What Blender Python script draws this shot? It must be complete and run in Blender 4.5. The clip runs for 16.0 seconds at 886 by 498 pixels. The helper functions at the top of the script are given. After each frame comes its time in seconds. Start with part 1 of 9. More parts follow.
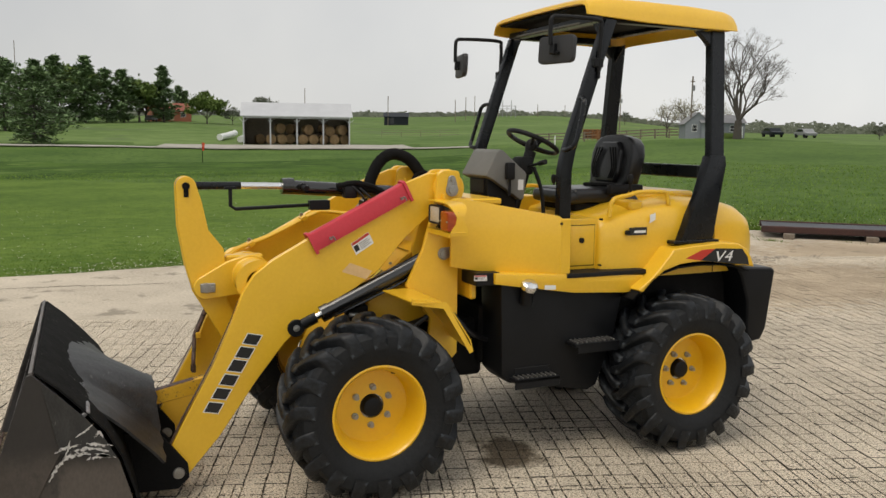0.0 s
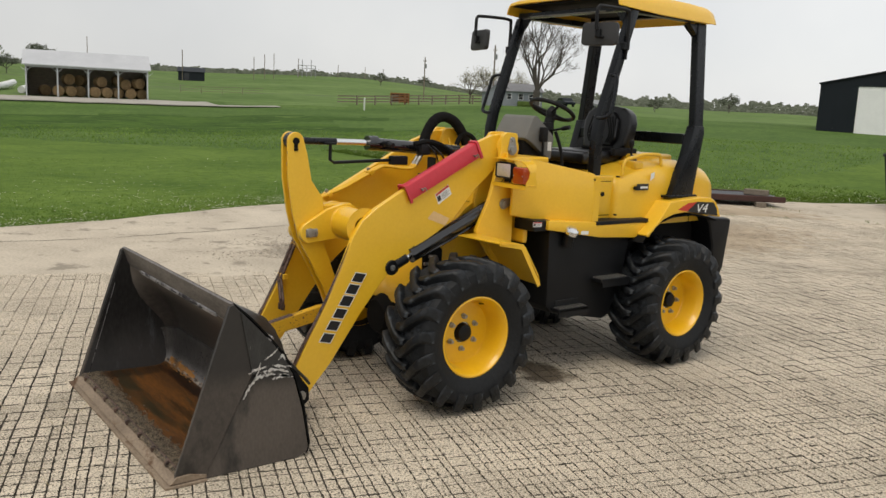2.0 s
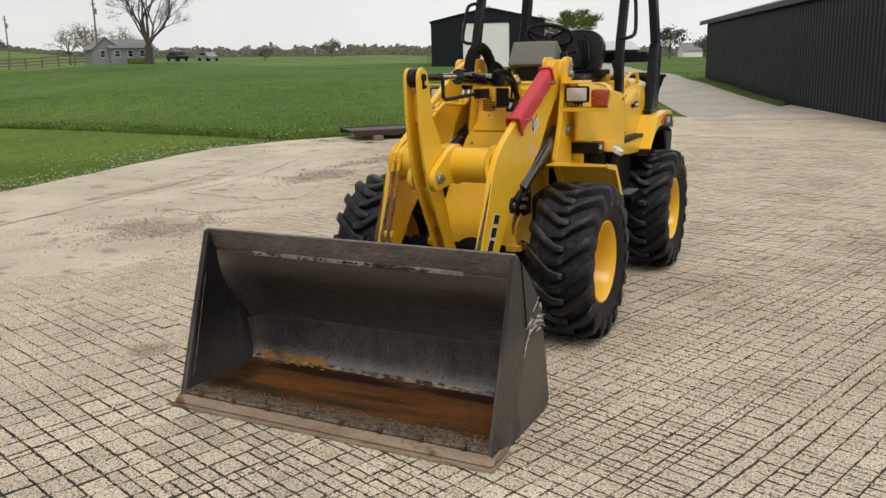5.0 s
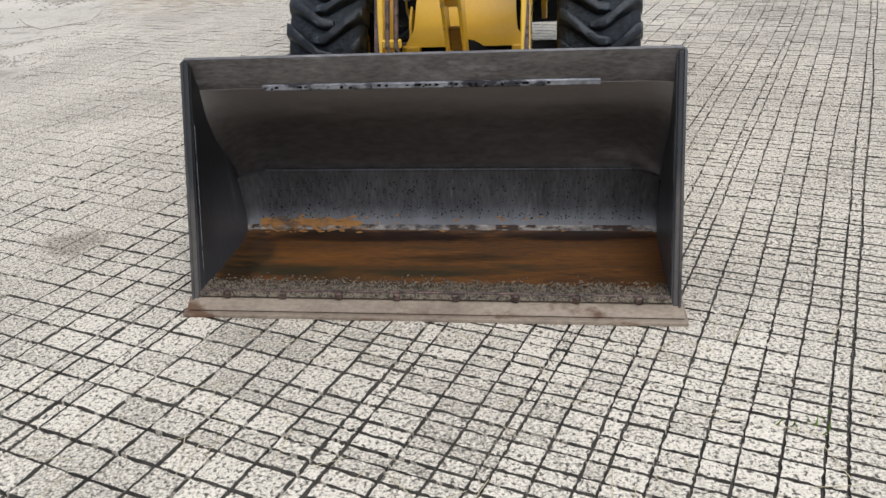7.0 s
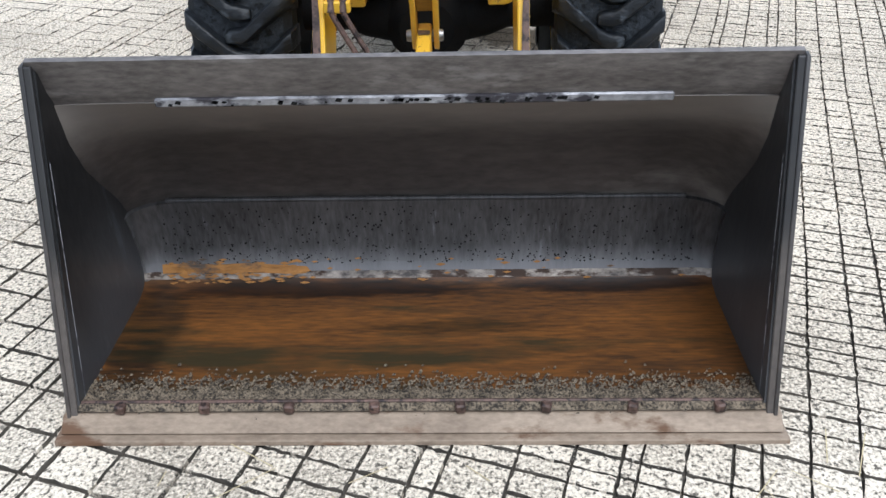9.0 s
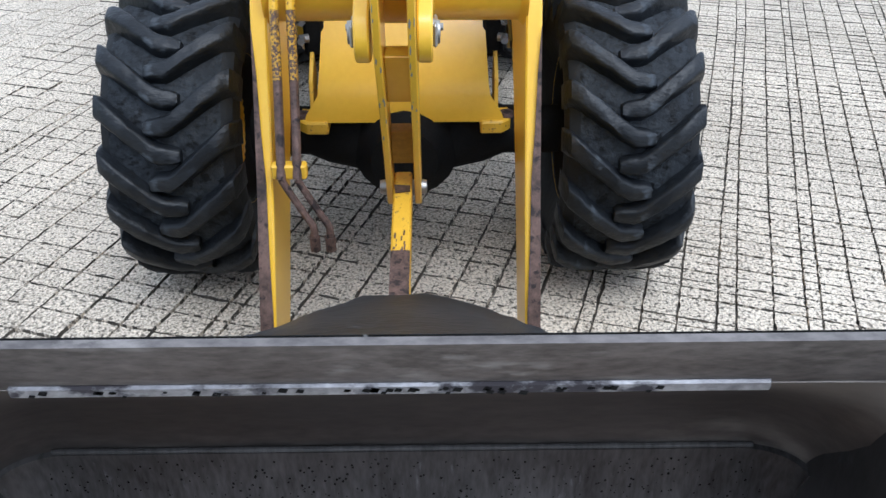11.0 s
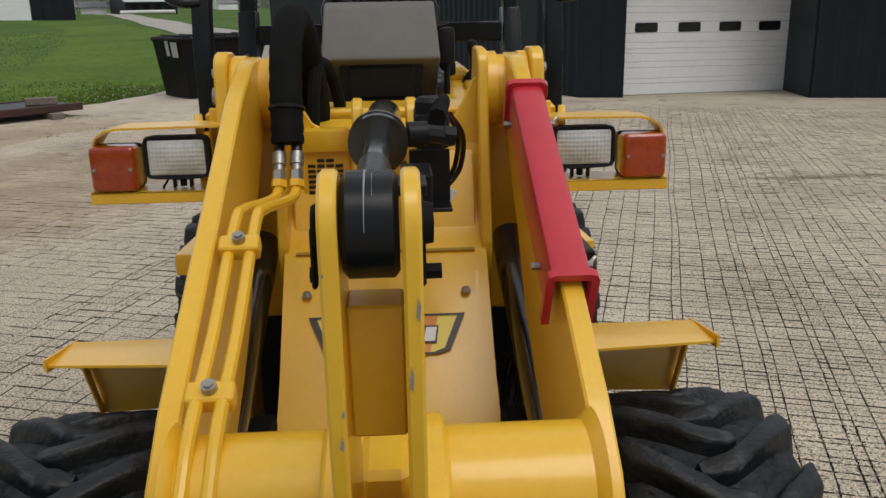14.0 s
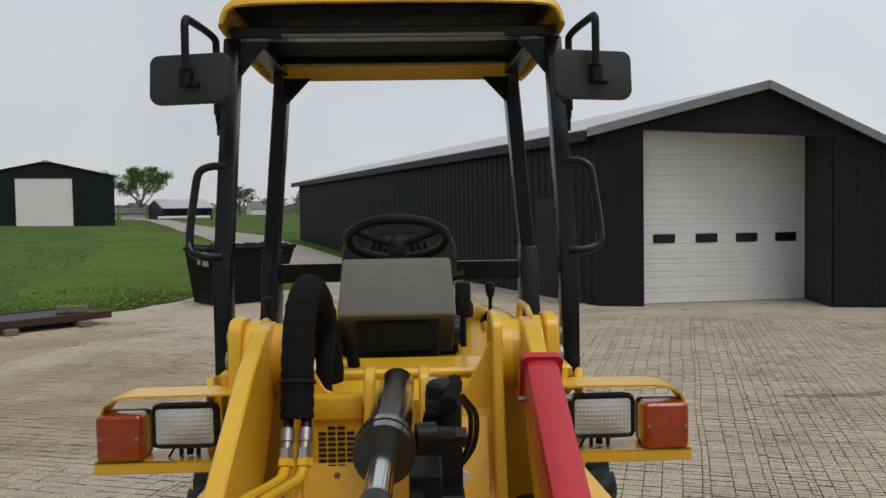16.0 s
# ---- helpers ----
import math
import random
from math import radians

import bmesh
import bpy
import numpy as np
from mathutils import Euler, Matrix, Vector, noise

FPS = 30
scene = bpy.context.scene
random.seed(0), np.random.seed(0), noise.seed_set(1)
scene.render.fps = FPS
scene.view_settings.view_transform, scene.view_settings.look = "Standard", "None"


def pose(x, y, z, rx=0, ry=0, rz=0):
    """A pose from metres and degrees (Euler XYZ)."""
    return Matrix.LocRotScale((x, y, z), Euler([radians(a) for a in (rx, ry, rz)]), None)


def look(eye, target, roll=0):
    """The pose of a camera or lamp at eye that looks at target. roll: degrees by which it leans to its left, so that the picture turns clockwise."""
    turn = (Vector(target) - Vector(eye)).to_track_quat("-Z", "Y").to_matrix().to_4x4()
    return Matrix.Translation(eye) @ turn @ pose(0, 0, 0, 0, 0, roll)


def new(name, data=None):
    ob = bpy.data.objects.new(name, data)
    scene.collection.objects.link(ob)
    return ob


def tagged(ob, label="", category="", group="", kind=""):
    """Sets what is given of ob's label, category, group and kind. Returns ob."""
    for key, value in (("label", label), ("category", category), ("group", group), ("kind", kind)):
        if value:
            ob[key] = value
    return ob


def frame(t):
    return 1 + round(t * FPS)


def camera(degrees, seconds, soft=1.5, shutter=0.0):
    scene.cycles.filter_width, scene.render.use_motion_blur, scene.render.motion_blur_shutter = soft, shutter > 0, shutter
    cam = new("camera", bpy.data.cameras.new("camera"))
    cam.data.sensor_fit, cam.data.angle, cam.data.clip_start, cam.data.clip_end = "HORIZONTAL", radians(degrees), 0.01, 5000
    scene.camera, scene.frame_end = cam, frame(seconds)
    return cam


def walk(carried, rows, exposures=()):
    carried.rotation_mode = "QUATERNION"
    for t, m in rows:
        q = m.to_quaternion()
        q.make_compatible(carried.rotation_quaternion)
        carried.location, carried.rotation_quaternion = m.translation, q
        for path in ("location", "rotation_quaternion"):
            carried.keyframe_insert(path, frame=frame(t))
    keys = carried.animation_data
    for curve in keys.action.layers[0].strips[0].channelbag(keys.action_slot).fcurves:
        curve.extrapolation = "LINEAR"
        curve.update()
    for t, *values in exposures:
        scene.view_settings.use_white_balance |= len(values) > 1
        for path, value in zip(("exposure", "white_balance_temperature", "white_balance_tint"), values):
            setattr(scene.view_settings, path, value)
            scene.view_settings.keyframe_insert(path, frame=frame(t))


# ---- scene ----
cam = camera(55.4, 16.0)
PATH = [
    (0, (4.462, -1.287, 1.754), (2.642, -0.5, 1.497), 0.7),
    (0.5, (4.568, -1.727, 1.722), (2.768, -0.896, 1.451), 1.1),
    (1, (4.534, -2.111, 1.692), (2.784, -1.182, 1.417), 2.5),
    (1.5, (4.462, -2.509, 1.713), (2.787, -1.456, 1.418), 3.0),
    (2, (4.327, -2.994, 1.729), (2.758, -1.798, 1.398), 2.7),
    (2.5, (4.065, -3.391, 1.692), (2.568, -2.103, 1.376), 1.5),
    (3, (3.762, -3.762, 1.693), (2.366, -2.362, 1.389), 0.5),
    (3.5, (3.394, -4.109, 1.694), (2.121, -2.601, 1.368), 0.2),
    (3.7, (3.252, -4.212, 1.666), (2.014, -2.678, 1.326), 0.0),
    (5.8, (1.256, -4.636, 1.532), (0.647, -2.802, 1.015), -2.0),
    (6, (1.067, -4.603, 1.506), (0.525, -2.761, 0.946), -2.2),
    (6.5, (0.713, -4.436, 1.458), (0.303, -2.624, 0.719), -3.1),
    (7, (0.444, -4.169, 1.428), (0.165, -2.392, 0.553), -3.5),
    (7.5, (0.255, -3.859, 1.422), (0.097, -2.086, 0.511), -3.7),
    (8, (0.14, -3.613, 1.436), (0.025, -1.858, 0.483), -3.4),
    (8.2, (0.123, -3.517, 1.428), (0.027, -1.781, 0.44), -3.0),
    (10.3, (0.103, -2.706, 1.506), (0.08, -1.078, 0.344), -0.2),
    (10.5, (0.087, -2.631, 1.525), (0.077, -0.988, 0.384), -0.1),
    (11, (0.067, -2.408, 1.553), (0.085, -0.729, 0.467), -0.2),
    (11.5, (0.068, -2.117, 1.565), (0.095, -0.414, 0.517), 0.0),
    (12, (0.04, -1.855, 1.557), (0.074, -0.142, 0.524), -0.3),
    (12.5, (-0.016, -1.645, 1.595), (0.039, 0.108, 0.633), -0.6),
    (13, (-0.006, -1.557, 1.633), (0.07, 0.266, 0.815), -0.3),
    (13.5, (0.008, -1.528, 1.665), (0.104, 0.356, 1.001), -0.5),
    (14, (0.015, -1.516, 1.69), (0.114, 0.403, 1.135), -1.0),
    (14.5, (0.021, -1.497, 1.728), (0.118, 0.455, 1.305), -1.3),
    (15, (0.033, -1.485, 1.778), (0.126, 0.493, 1.495), -1.1),
    (15.5, (0.03, -1.476, 1.82), (0.108, 0.515, 1.644), -1.0),
    (16, (0.041, -1.457, 1.836), (0.097, 0.54, 1.745), -1.0),
]
EXPOSURES = [(0, 0.08, 7250, 10), (3.5, 0.1, 7100, 10), (6, 0.18, 7350, 10), (6.5, 0.33, 6500, 10), (7, 0.44, 5950, 10), (8, 0.6, 5800, 10), (10.5, 1.24, 5550, 8), (11, 0.85, 5500, 10), (12, 0.38, 5600, 4), (12.5, 0.32, 5800, 2), (13, 0.12, 6100, 5), (13.5, -0.3, 6600, 10), (14.5, -0.18, 6800, 10), (15.2, -0.26, 6850, 10), (16, -0.42, 6850, 10)]
walk(cam, [(t, look(eye, target, roll)) for t, eye, target, roll in PATH], EXPOSURES)

# ---------------------------------------------------------------- sky and light
world = bpy.data.worlds.new("overcast_sky")
scene.world = world
world.use_nodes = True
wn = world.node_tree.nodes
wl = world.node_tree.links
sky = wn.new("ShaderNodeTexSky")
sky.sky_type = "NISHITA"
sky.sun_disc = False
sky.sun_elevation = radians(50)
sky.sun_rotation = radians(200)
clouds = wn.new("ShaderNodeTexNoise")
clouds.inputs["Scale"].default_value = 2.2
clouds.inputs["Detail"].default_value = 5
ramp = wn.new("ShaderNodeValToRGB")
ramp.color_ramp.elements[0].position = 0.3
ramp.color_ramp.elements[0].color = (6.2, 6.72, 7.55, 1)
ramp.color_ramp.elements[1].position = 0.75
ramp.color_ramp.elements[1].color = (8.4, 8.82, 9.42, 1)
cover = wn.new("ShaderNodeMix")
cover.data_type = "RGBA"
cover.inputs[0].default_value = 0.9
wl.new(clouds.outputs["Fac"], ramp.inputs[0])
wl.new(sky.outputs[0], cover.inputs[6])
wl.new(ramp.outputs[0], cover.inputs[7])
# the cloud is thinner, and so brighter, towards the north-east
heading = wn.new("ShaderNodeVectorMath")
heading.operation = "DOT_PRODUCT"
heading.inputs[1].default_value = (0.17, 0.26, 0.0)
lift = wn.new("ShaderNodeMath")
lift.operation = "ADD"
lift.inputs[1].default_value = 1.0
thin = wn.new("ShaderNodeMix")
thin.data_type = "RGBA"
thin.blend_type = "MULTIPLY"
thin.inputs[0].default_value = 1.0
wl.new(wn.new("ShaderNodeTexCoord").outputs["Generated"], heading.inputs[0])
wl.new(heading.outputs["Value"], lift.inputs[0])
wl.new(cover.outputs[2], thin.inputs[6])
wl.new(lift.outputs[0], thin.inputs[7])
wl.new(thin.outputs[2], wn["Background"].inputs[0])
wn["Background"].inputs[1].default_value = 0.094

sun = new("sun", bpy.data.lights.new("sun", "SUN"))
sun.data.energy = 1.6
sun.data.angle = radians(35)
sun.data.color = (1.0, 0.97, 0.92)
sun.matrix_world = look((4, -6, 14), (0, 0, 0))


# ---------------------------------------------------------------- materials
def surface(name, dark, light, rough=0.5, metal=0.0, scale=8.0, fine=90.0, bump=0.1, spots=None, spot_cover=0.6,
            spot_scale=6.0, spot_rough=0.85, stretch=(1, 1, 1), coat=0.0, spec=0.5, by_object=0.0, bump_scale=None, space="Object", stains=(), contrast=1.0, height_tone=None, share=0.55):
    """A two-scale node surface: broad tone, fine grain, optional patches of another colour, bump."""
    m = bpy.data.materials.new(name)
    m.use_nodes = True
    nodes, links = m.node_tree.nodes, m.node_tree.links
    bsdf = nodes["Principled BSDF"]
    if space == "Object":
        coord = nodes.new("ShaderNodeTexCoord").outputs["Object"]
    else:
        coord = nodes.new("ShaderNodeNewGeometry").outputs["Position"]
    mapping = nodes.new("ShaderNodeMapping")
    mapping.inputs["Scale"].default_value = stretch
    links.new(coord, mapping.inputs[0])

    def grain(s, detail):
        n = nodes.new("ShaderNodeTexNoise")
        n.inputs["Scale"].default_value = s
        n.inputs["Detail"].default_value = detail
        n.inputs["Roughness"].default_value = 0.6
        links.new(mapping.outputs[0], n.inputs["Vector"])
        return n.outputs["Fac"]

    broad, small = grain(scale, 4), grain(fine, 3)
    both = nodes.new("ShaderNodeMath")
    both.operation = "MULTIPLY_ADD"
    both.inputs[1].default_value = share
    links.new(broad, both.inputs[0])
    half = nodes.new("ShaderNodeMath")
    half.operation = "MULTIPLY"
    half.inputs[1].default_value = 1 - share
    links.new(small, half.inputs[0])
    links.new(half.outputs[0], both.inputs[2])
    value = both.outputs[0]
    if by_object:
        info = nodes.new("ShaderNodeObjectInfo")
        shift = nodes.new("ShaderNodeMath")
        shift.operation = "MULTIPLY_ADD"
        shift.inputs[1].default_value = by_object
        links.new(info.outputs["Random"], shift.inputs[0])
        links.new(value, shift.inputs[2])
        value = shift.outputs[0]
    tone = nodes.new("ShaderNodeValToRGB")
    tone.color_ramp.elements[0].position, tone.color_ramp.elements[1].position = 0.5 - 0.18 / contrast, 0.5 + 0.18 / contrast
    tone.color_ramp.elements[0].color, tone.color_ramp.elements[1].color = (*dark, 1), (*light, 1)
    links.new(value, tone.inputs[0])
    colour, roughness = tone.outputs[0], None
    if spots:
        where = nodes.new("ShaderNodeValToRGB")
        where.color_ramp.elements[0].position = spot_cover
        where.color_ramp.elements[1].position = min(spot_cover + 0.08, 1)
        links.new(grain(spot_scale, 8), where.inputs[0])
        mix = nodes.new("ShaderNodeMix")
        mix.data_type = "RGBA"
        mix.inputs[7].default_value = (*spots, 1)
        links.new(where.outputs[0], mix.inputs[0])
        links.new(colour, mix.inputs[6])
        colour = mix.outputs[2]
        rr = nodes.new("ShaderNodeMapRange")
        rr.inputs[3].default_value, rr.inputs[4].default_value = rough, spot_rough
        links.new(where.outputs[0], rr.inputs[0])
        roughness = rr.outputs[0]
    if height_tone:
        # a ragged tone that grows from one height to another: dust, scraped metal, painted shade and sheen
        lo, hi, tint, most = height_tone
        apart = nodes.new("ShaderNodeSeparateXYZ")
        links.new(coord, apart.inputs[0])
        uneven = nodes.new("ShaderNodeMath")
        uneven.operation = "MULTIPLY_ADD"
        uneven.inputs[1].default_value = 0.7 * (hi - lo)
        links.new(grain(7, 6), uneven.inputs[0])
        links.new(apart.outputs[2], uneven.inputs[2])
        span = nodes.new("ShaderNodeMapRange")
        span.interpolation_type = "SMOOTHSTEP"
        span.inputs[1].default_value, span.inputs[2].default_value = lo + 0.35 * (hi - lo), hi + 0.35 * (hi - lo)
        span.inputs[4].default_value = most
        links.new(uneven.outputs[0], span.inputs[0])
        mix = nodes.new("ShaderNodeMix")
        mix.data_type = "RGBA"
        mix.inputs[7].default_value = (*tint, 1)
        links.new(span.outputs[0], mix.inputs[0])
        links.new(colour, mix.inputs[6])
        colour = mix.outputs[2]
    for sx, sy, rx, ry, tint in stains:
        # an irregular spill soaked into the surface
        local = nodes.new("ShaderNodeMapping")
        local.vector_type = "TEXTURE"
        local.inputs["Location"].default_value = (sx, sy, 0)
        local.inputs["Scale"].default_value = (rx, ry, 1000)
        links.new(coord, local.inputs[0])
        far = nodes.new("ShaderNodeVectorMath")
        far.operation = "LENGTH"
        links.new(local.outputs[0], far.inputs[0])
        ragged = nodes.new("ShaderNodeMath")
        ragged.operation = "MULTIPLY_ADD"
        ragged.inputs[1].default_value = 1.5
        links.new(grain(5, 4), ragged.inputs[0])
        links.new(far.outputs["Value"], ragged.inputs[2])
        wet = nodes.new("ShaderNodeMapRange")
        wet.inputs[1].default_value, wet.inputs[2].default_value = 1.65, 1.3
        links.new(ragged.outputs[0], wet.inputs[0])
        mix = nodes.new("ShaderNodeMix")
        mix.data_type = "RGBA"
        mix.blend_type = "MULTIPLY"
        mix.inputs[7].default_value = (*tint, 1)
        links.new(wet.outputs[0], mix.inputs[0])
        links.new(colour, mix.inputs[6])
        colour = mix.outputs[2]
    links.new(colour, bsdf.inputs["Base Color"])
    if roughness is None:
        rr = nodes.new("ShaderNodeMapRange")
        rr.inputs[3].default_value, rr.inputs[4].default_value = max(rough - 0.08, 0.02), min(rough + 0.12, 1)
        links.new(broad, rr.inputs[0])
        roughness = rr.outputs[0]
    links.new(roughness, bsdf.inputs["Roughness"])
    bsdf.inputs["Metallic"].default_value = metal
    bsdf.inputs["Coat Weight"].default_value = coat
    bsdf.inputs["Specular IOR Level"].default_value = spec
    bsdf.inputs["Coat Roughness"].default_value = 0.15
    if bump:
        b = nodes.new("ShaderNodeBump")
        b.inputs["Strength"].default_value = bump
        b.inputs["Distance"].default_value = 0.01
        links.new(grain(bump_scale, 3) if bump_scale else value, b.inputs["Height"])
        links.new(b.outputs[0], bsdf.inputs["Normal"])
    return m


YELLOW = surface("yellow_paint", (0.77, 0.438, 0.022), (0.845, 0.503, 0.034), 0.36, scale=3, fine=60, bump=0.04, coat=0.4)
YELLOW_WORN = surface("worn_yellow_paint", (0.64, 0.36, 0.02), (0.74, 0.43, 0.03), 0.5, scale=5, fine=80, bump=0.08,
                      spots=(0.14, 0.072, 0.05), spot_cover=0.585, spot_scale=60)
YELLOW_DARK = surface("dusty_yellow_seam", (0.3, 0.17, 0.01), (0.4, 0.23, 0.015), 0.6, scale=3, fine=60, bump=0.03)
EDGE_RUST = surface("rusted_bare_edge", (0.042, 0.025, 0.019), (0.165, 0.098, 0.075), 0.55, 0.2, scale=18, fine=90, bump=0.25,
                    spots=(0.02, 0.012, 0.01), spot_cover=0.525, spot_scale=45, spot_rough=0.6, contrast=1.5)
YELLOW_CHIPPED = surface("chipped_yellow_paint", (0.68, 0.39, 0.02), (0.78, 0.46, 0.03), 0.45, scale=5, fine=80, bump=0.08,
                         spots=(0.2, 0.1, 0.035), spot_cover=0.55, spot_scale=150)
RUST_CHIPPED = surface("rust_with_paint_left", (0.05, 0.03, 0.023), (0.16, 0.095, 0.07), 0.55, scale=14, fine=90, bump=0.2,
                       spots=(0.62, 0.34, 0.03), spot_cover=0.49, spot_scale=150, spot_rough=0.45)
STAINED = surface("rust_stained_yellow", (0.2, 0.1, 0.012), (0.36, 0.19, 0.02), 0.6, scale=14, fine=80, bump=0.1)
# dusty lip, with light from above also put into its paler tone
LIP = surface("dusty_bucket_lip", (0.056, 0.049, 0.046), (0.195, 0.174, 0.162), 0.45, 0.2, scale=4, fine=60, bump=0.12,
              spots=(0.24, 0.22, 0.205), spot_cover=0.6, spot_scale=11, stretch=(0.5, 1, 1.6), contrast=1.2)
RIM = surface("yellow_rim_paint", (0.77, 0.42, 0.013), (0.83, 0.475, 0.02), 0.3, scale=3, fine=60, bump=0.02, coat=0.4)
BLACK = surface("black_paint", (0.005, 0.0055, 0.0065), (0.009, 0.0095, 0.011), 0.4, scale=6, fine=120, bump=0.03, spec=0.22)
POST = surface("black_gloss_tube", (0.0035, 0.0045, 0.0062), (0.0065, 0.008, 0.0105), 0.26, scale=6, fine=90, bump=0.03, spec=0.3)
BLACK_MATT = surface("dull_black_steel", (0.004, 0.004, 0.0045), (0.012, 0.0115, 0.011), 0.7, scale=9, fine=120, bump=0.12, spec=0.12)
RUBBER = surface("tyre_rubber", (0.0045, 0.0052, 0.0062), (0.012, 0.0135, 0.0155), 0.62, scale=5, fine=70, bump=0.3, bump_scale=30, spec=0.3, contrast=1.2)
TREAD = surface("worn_tread_rubber", (0.003, 0.0038, 0.005), (0.0105, 0.0128, 0.016), 0.48, scale=7, fine=45, bump=0.5, bump_scale=30,
                spots=(0.05, 0.058, 0.067), spot_cover=0.625, spot_scale=15, spot_rough=0.8, spec=0.36, contrast=1.5, stretch=(0.8, 1.3, 1.3))
CARCASS = surface("dusty_tyre_carcass", (0.009, 0.0106, 0.0128), (0.032, 0.037, 0.043), 0.72, scale=9, fine=60, bump=0.9, bump_scale=45,
                  spots=(0.003, 0.0036, 0.0045), spot_cover=0.53, spot_scale=38, spot_rough=0.6, spec=0.25, contrast=1.4)
VINYL = surface("black_vinyl", (0.004, 0.004, 0.005), (0.009, 0.009, 0.01), 0.3, scale=12, fine=300, bump=0.12, spec=0.5)
CLOTH = surface("black_hose_sleeve", (0.006, 0.006, 0.006), (0.014, 0.014, 0.014), 0.9, scale=20, fine=400, bump=0.3, spec=0.1)
GREY = surface("grey_textured_plastic", (0.125, 0.124, 0.116), (0.185, 0.183, 0.172), 0.7, scale=5, fine=350, bump=0.12)
PLASTIC = surface("black_plastic", (0.006, 0.006, 0.007), (0.013, 0.013, 0.014), 0.5, scale=10, fine=200, bump=0.06, spec=0.22)
RED = surface("red_paint", (0.48, 0.016, 0.03), (0.56, 0.025, 0.045), 0.38, scale=4, fine=60, bump=0.03, coat=0.2)
GLOSS_BLACK = surface("glossy_black_enamel", (0.005, 0.005, 0.0055), (0.009, 0.009, 0.0098), 0.16, scale=6, fine=60, bump=0.03, spec=0.6, coat=0.5)
CHROME = surface("chromed_rod", (0.7, 0.7, 0.7), (0.8, 0.8, 0.8), 0.12, 1.0, scale=6, fine=90, bump=0.0)
ZINC = surface("zinc_steel", (0.28, 0.27, 0.25), (0.42, 0.41, 0.39), 0.42, 0.85, scale=30, fine=200, bump=0.1)
# dusty towards the lip; shade in the band below is put into the colour
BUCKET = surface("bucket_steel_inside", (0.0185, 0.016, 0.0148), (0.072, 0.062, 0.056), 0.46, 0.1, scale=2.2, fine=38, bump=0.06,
                 spots=(0.12, 0.106, 0.093), spot_cover=0.6, spot_scale=4.5, spot_rough=0.6, stretch=(0.5, 1, 1.3), contrast=1.1, height_tone=(0.51, 0.69, (0.24, 0.21, 0.185), 0.62))
BUCKET_LOW = surface("bucket_polished_band", (0.02, 0.0187, 0.018), (0.088, 0.083, 0.081), 0.44, 0.2, scale=5, fine=42, bump=0.15,
                     spots=(0.14, 0.138, 0.142), spot_cover=0.63, spot_scale=14, spot_rough=0.5, stretch=(2.2, 1, 0.5), contrast=1.2, height_tone=(0.17, 0.08, (0.27, 0.262, 0.262), 0.62))
# shade and a low sheen are put into this colour, paler towards the floor
BUCKET_SIDE = surface("bucket_side_inside", (0.008, 0.0078, 0.0078), (0.034, 0.032, 0.0315), 0.42, 0.2, scale=3, fine=40, bump=0.08,
                      spots=(0.075, 0.08, 0.088), spot_cover=0.6, spot_scale=6, spot_rough=0.45, stretch=(1, 1.6, 0.6), contrast=1.2, height_tone=(0.42, 0.1, (0.12, 0.118, 0.12), 0.42))
FLAKE = surface("flaking_scale", (0.06, 0.05, 0.045), (0.42, 0.36, 0.3), 0.7, 0.1, scale=16, fine=60, bump=0.5,
                spots=(0.05, 0.03, 0.02), spot_cover=0.5, spot_scale=26, stretch=(0.5, 1, 1), contrast=1.6)
BUCKET_OUT = surface("brown_painted_steel", (0.06, 0.05, 0.043), (0.108, 0.09, 0.077), 0.5, 0.1, scale=3, fine=60, bump=0.08,
                     spots=(0.03, 0.027, 0.025), spot_cover=0.57, spot_scale=2.5, spot_rough=0.45, stretch=(1, 1.4, 0.7), height_tone=(0.36, 0.47, (0.017, 0.0165, 0.0165), 0.9))
CHEEK = surface("worn_dark_edge_plate", (0.042, 0.035, 0.0305), (0.086, 0.072, 0.062), 0.46, 0.15, scale=2.2, fine=60, bump=0.08,
                spots=(0.024, 0.021, 0.019), spot_cover=0.57, spot_scale=3, spot_rough=0.45, stretch=(1, 1.2, 0.8), height_tone=(0.4, 0.52, (0.018, 0.0172, 0.017), 0.8))
COVER = surface("scuffed_cover_steel", (0.008, 0.0082, 0.0086), (0.034, 0.0345, 0.0365), 0.45, 0.1, scale=5, fine=55, bump=0.3, spec=0.4,
                spots=(0.11, 0.11, 0.115), spot_cover=0.635, spot_scale=18, spot_rough=0.5, stretch=(0.6, 1.6, 1.6), contrast=1.3)
BUCKET_BLACK = surface("scuffed_black_steel", (0.005, 0.005, 0.005), (0.016, 0.0157, 0.0155), 0.8, 0.0, scale=9, fine=40, bump=0.5, spec=0.06,
                       spots=(0.16, 0.155, 0.15), spot_cover=0.66, spot_scale=22, spot_rough=0.5)
RUST = surface("wet_rust", (0.043, 0.02, 0.008), (0.185, 0.07, 0.014), 0.42, 0.1, scale=2.2, fine=40, bump=0.12,
               spots=(0.034, 0.025, 0.011), spot_cover=0.53, spot_scale=2.6, spot_rough=0.34, stretch=(0.4, 2.6, 1), contrast=1.5,
               stains=((-0.3, -1.285, 0.62, 0.045, (0.22, 0.2, 0.18)), (0.55, -1.275, 0.4, 0.04, (0.2, 0.18, 0.17)), (-0.7, -1.5, 0.12, 0.3, (0.45, 0.5, 0.55)), (0.1, -1.45, 0.3, 0.05, (0.5, 0.55, 0.55))))
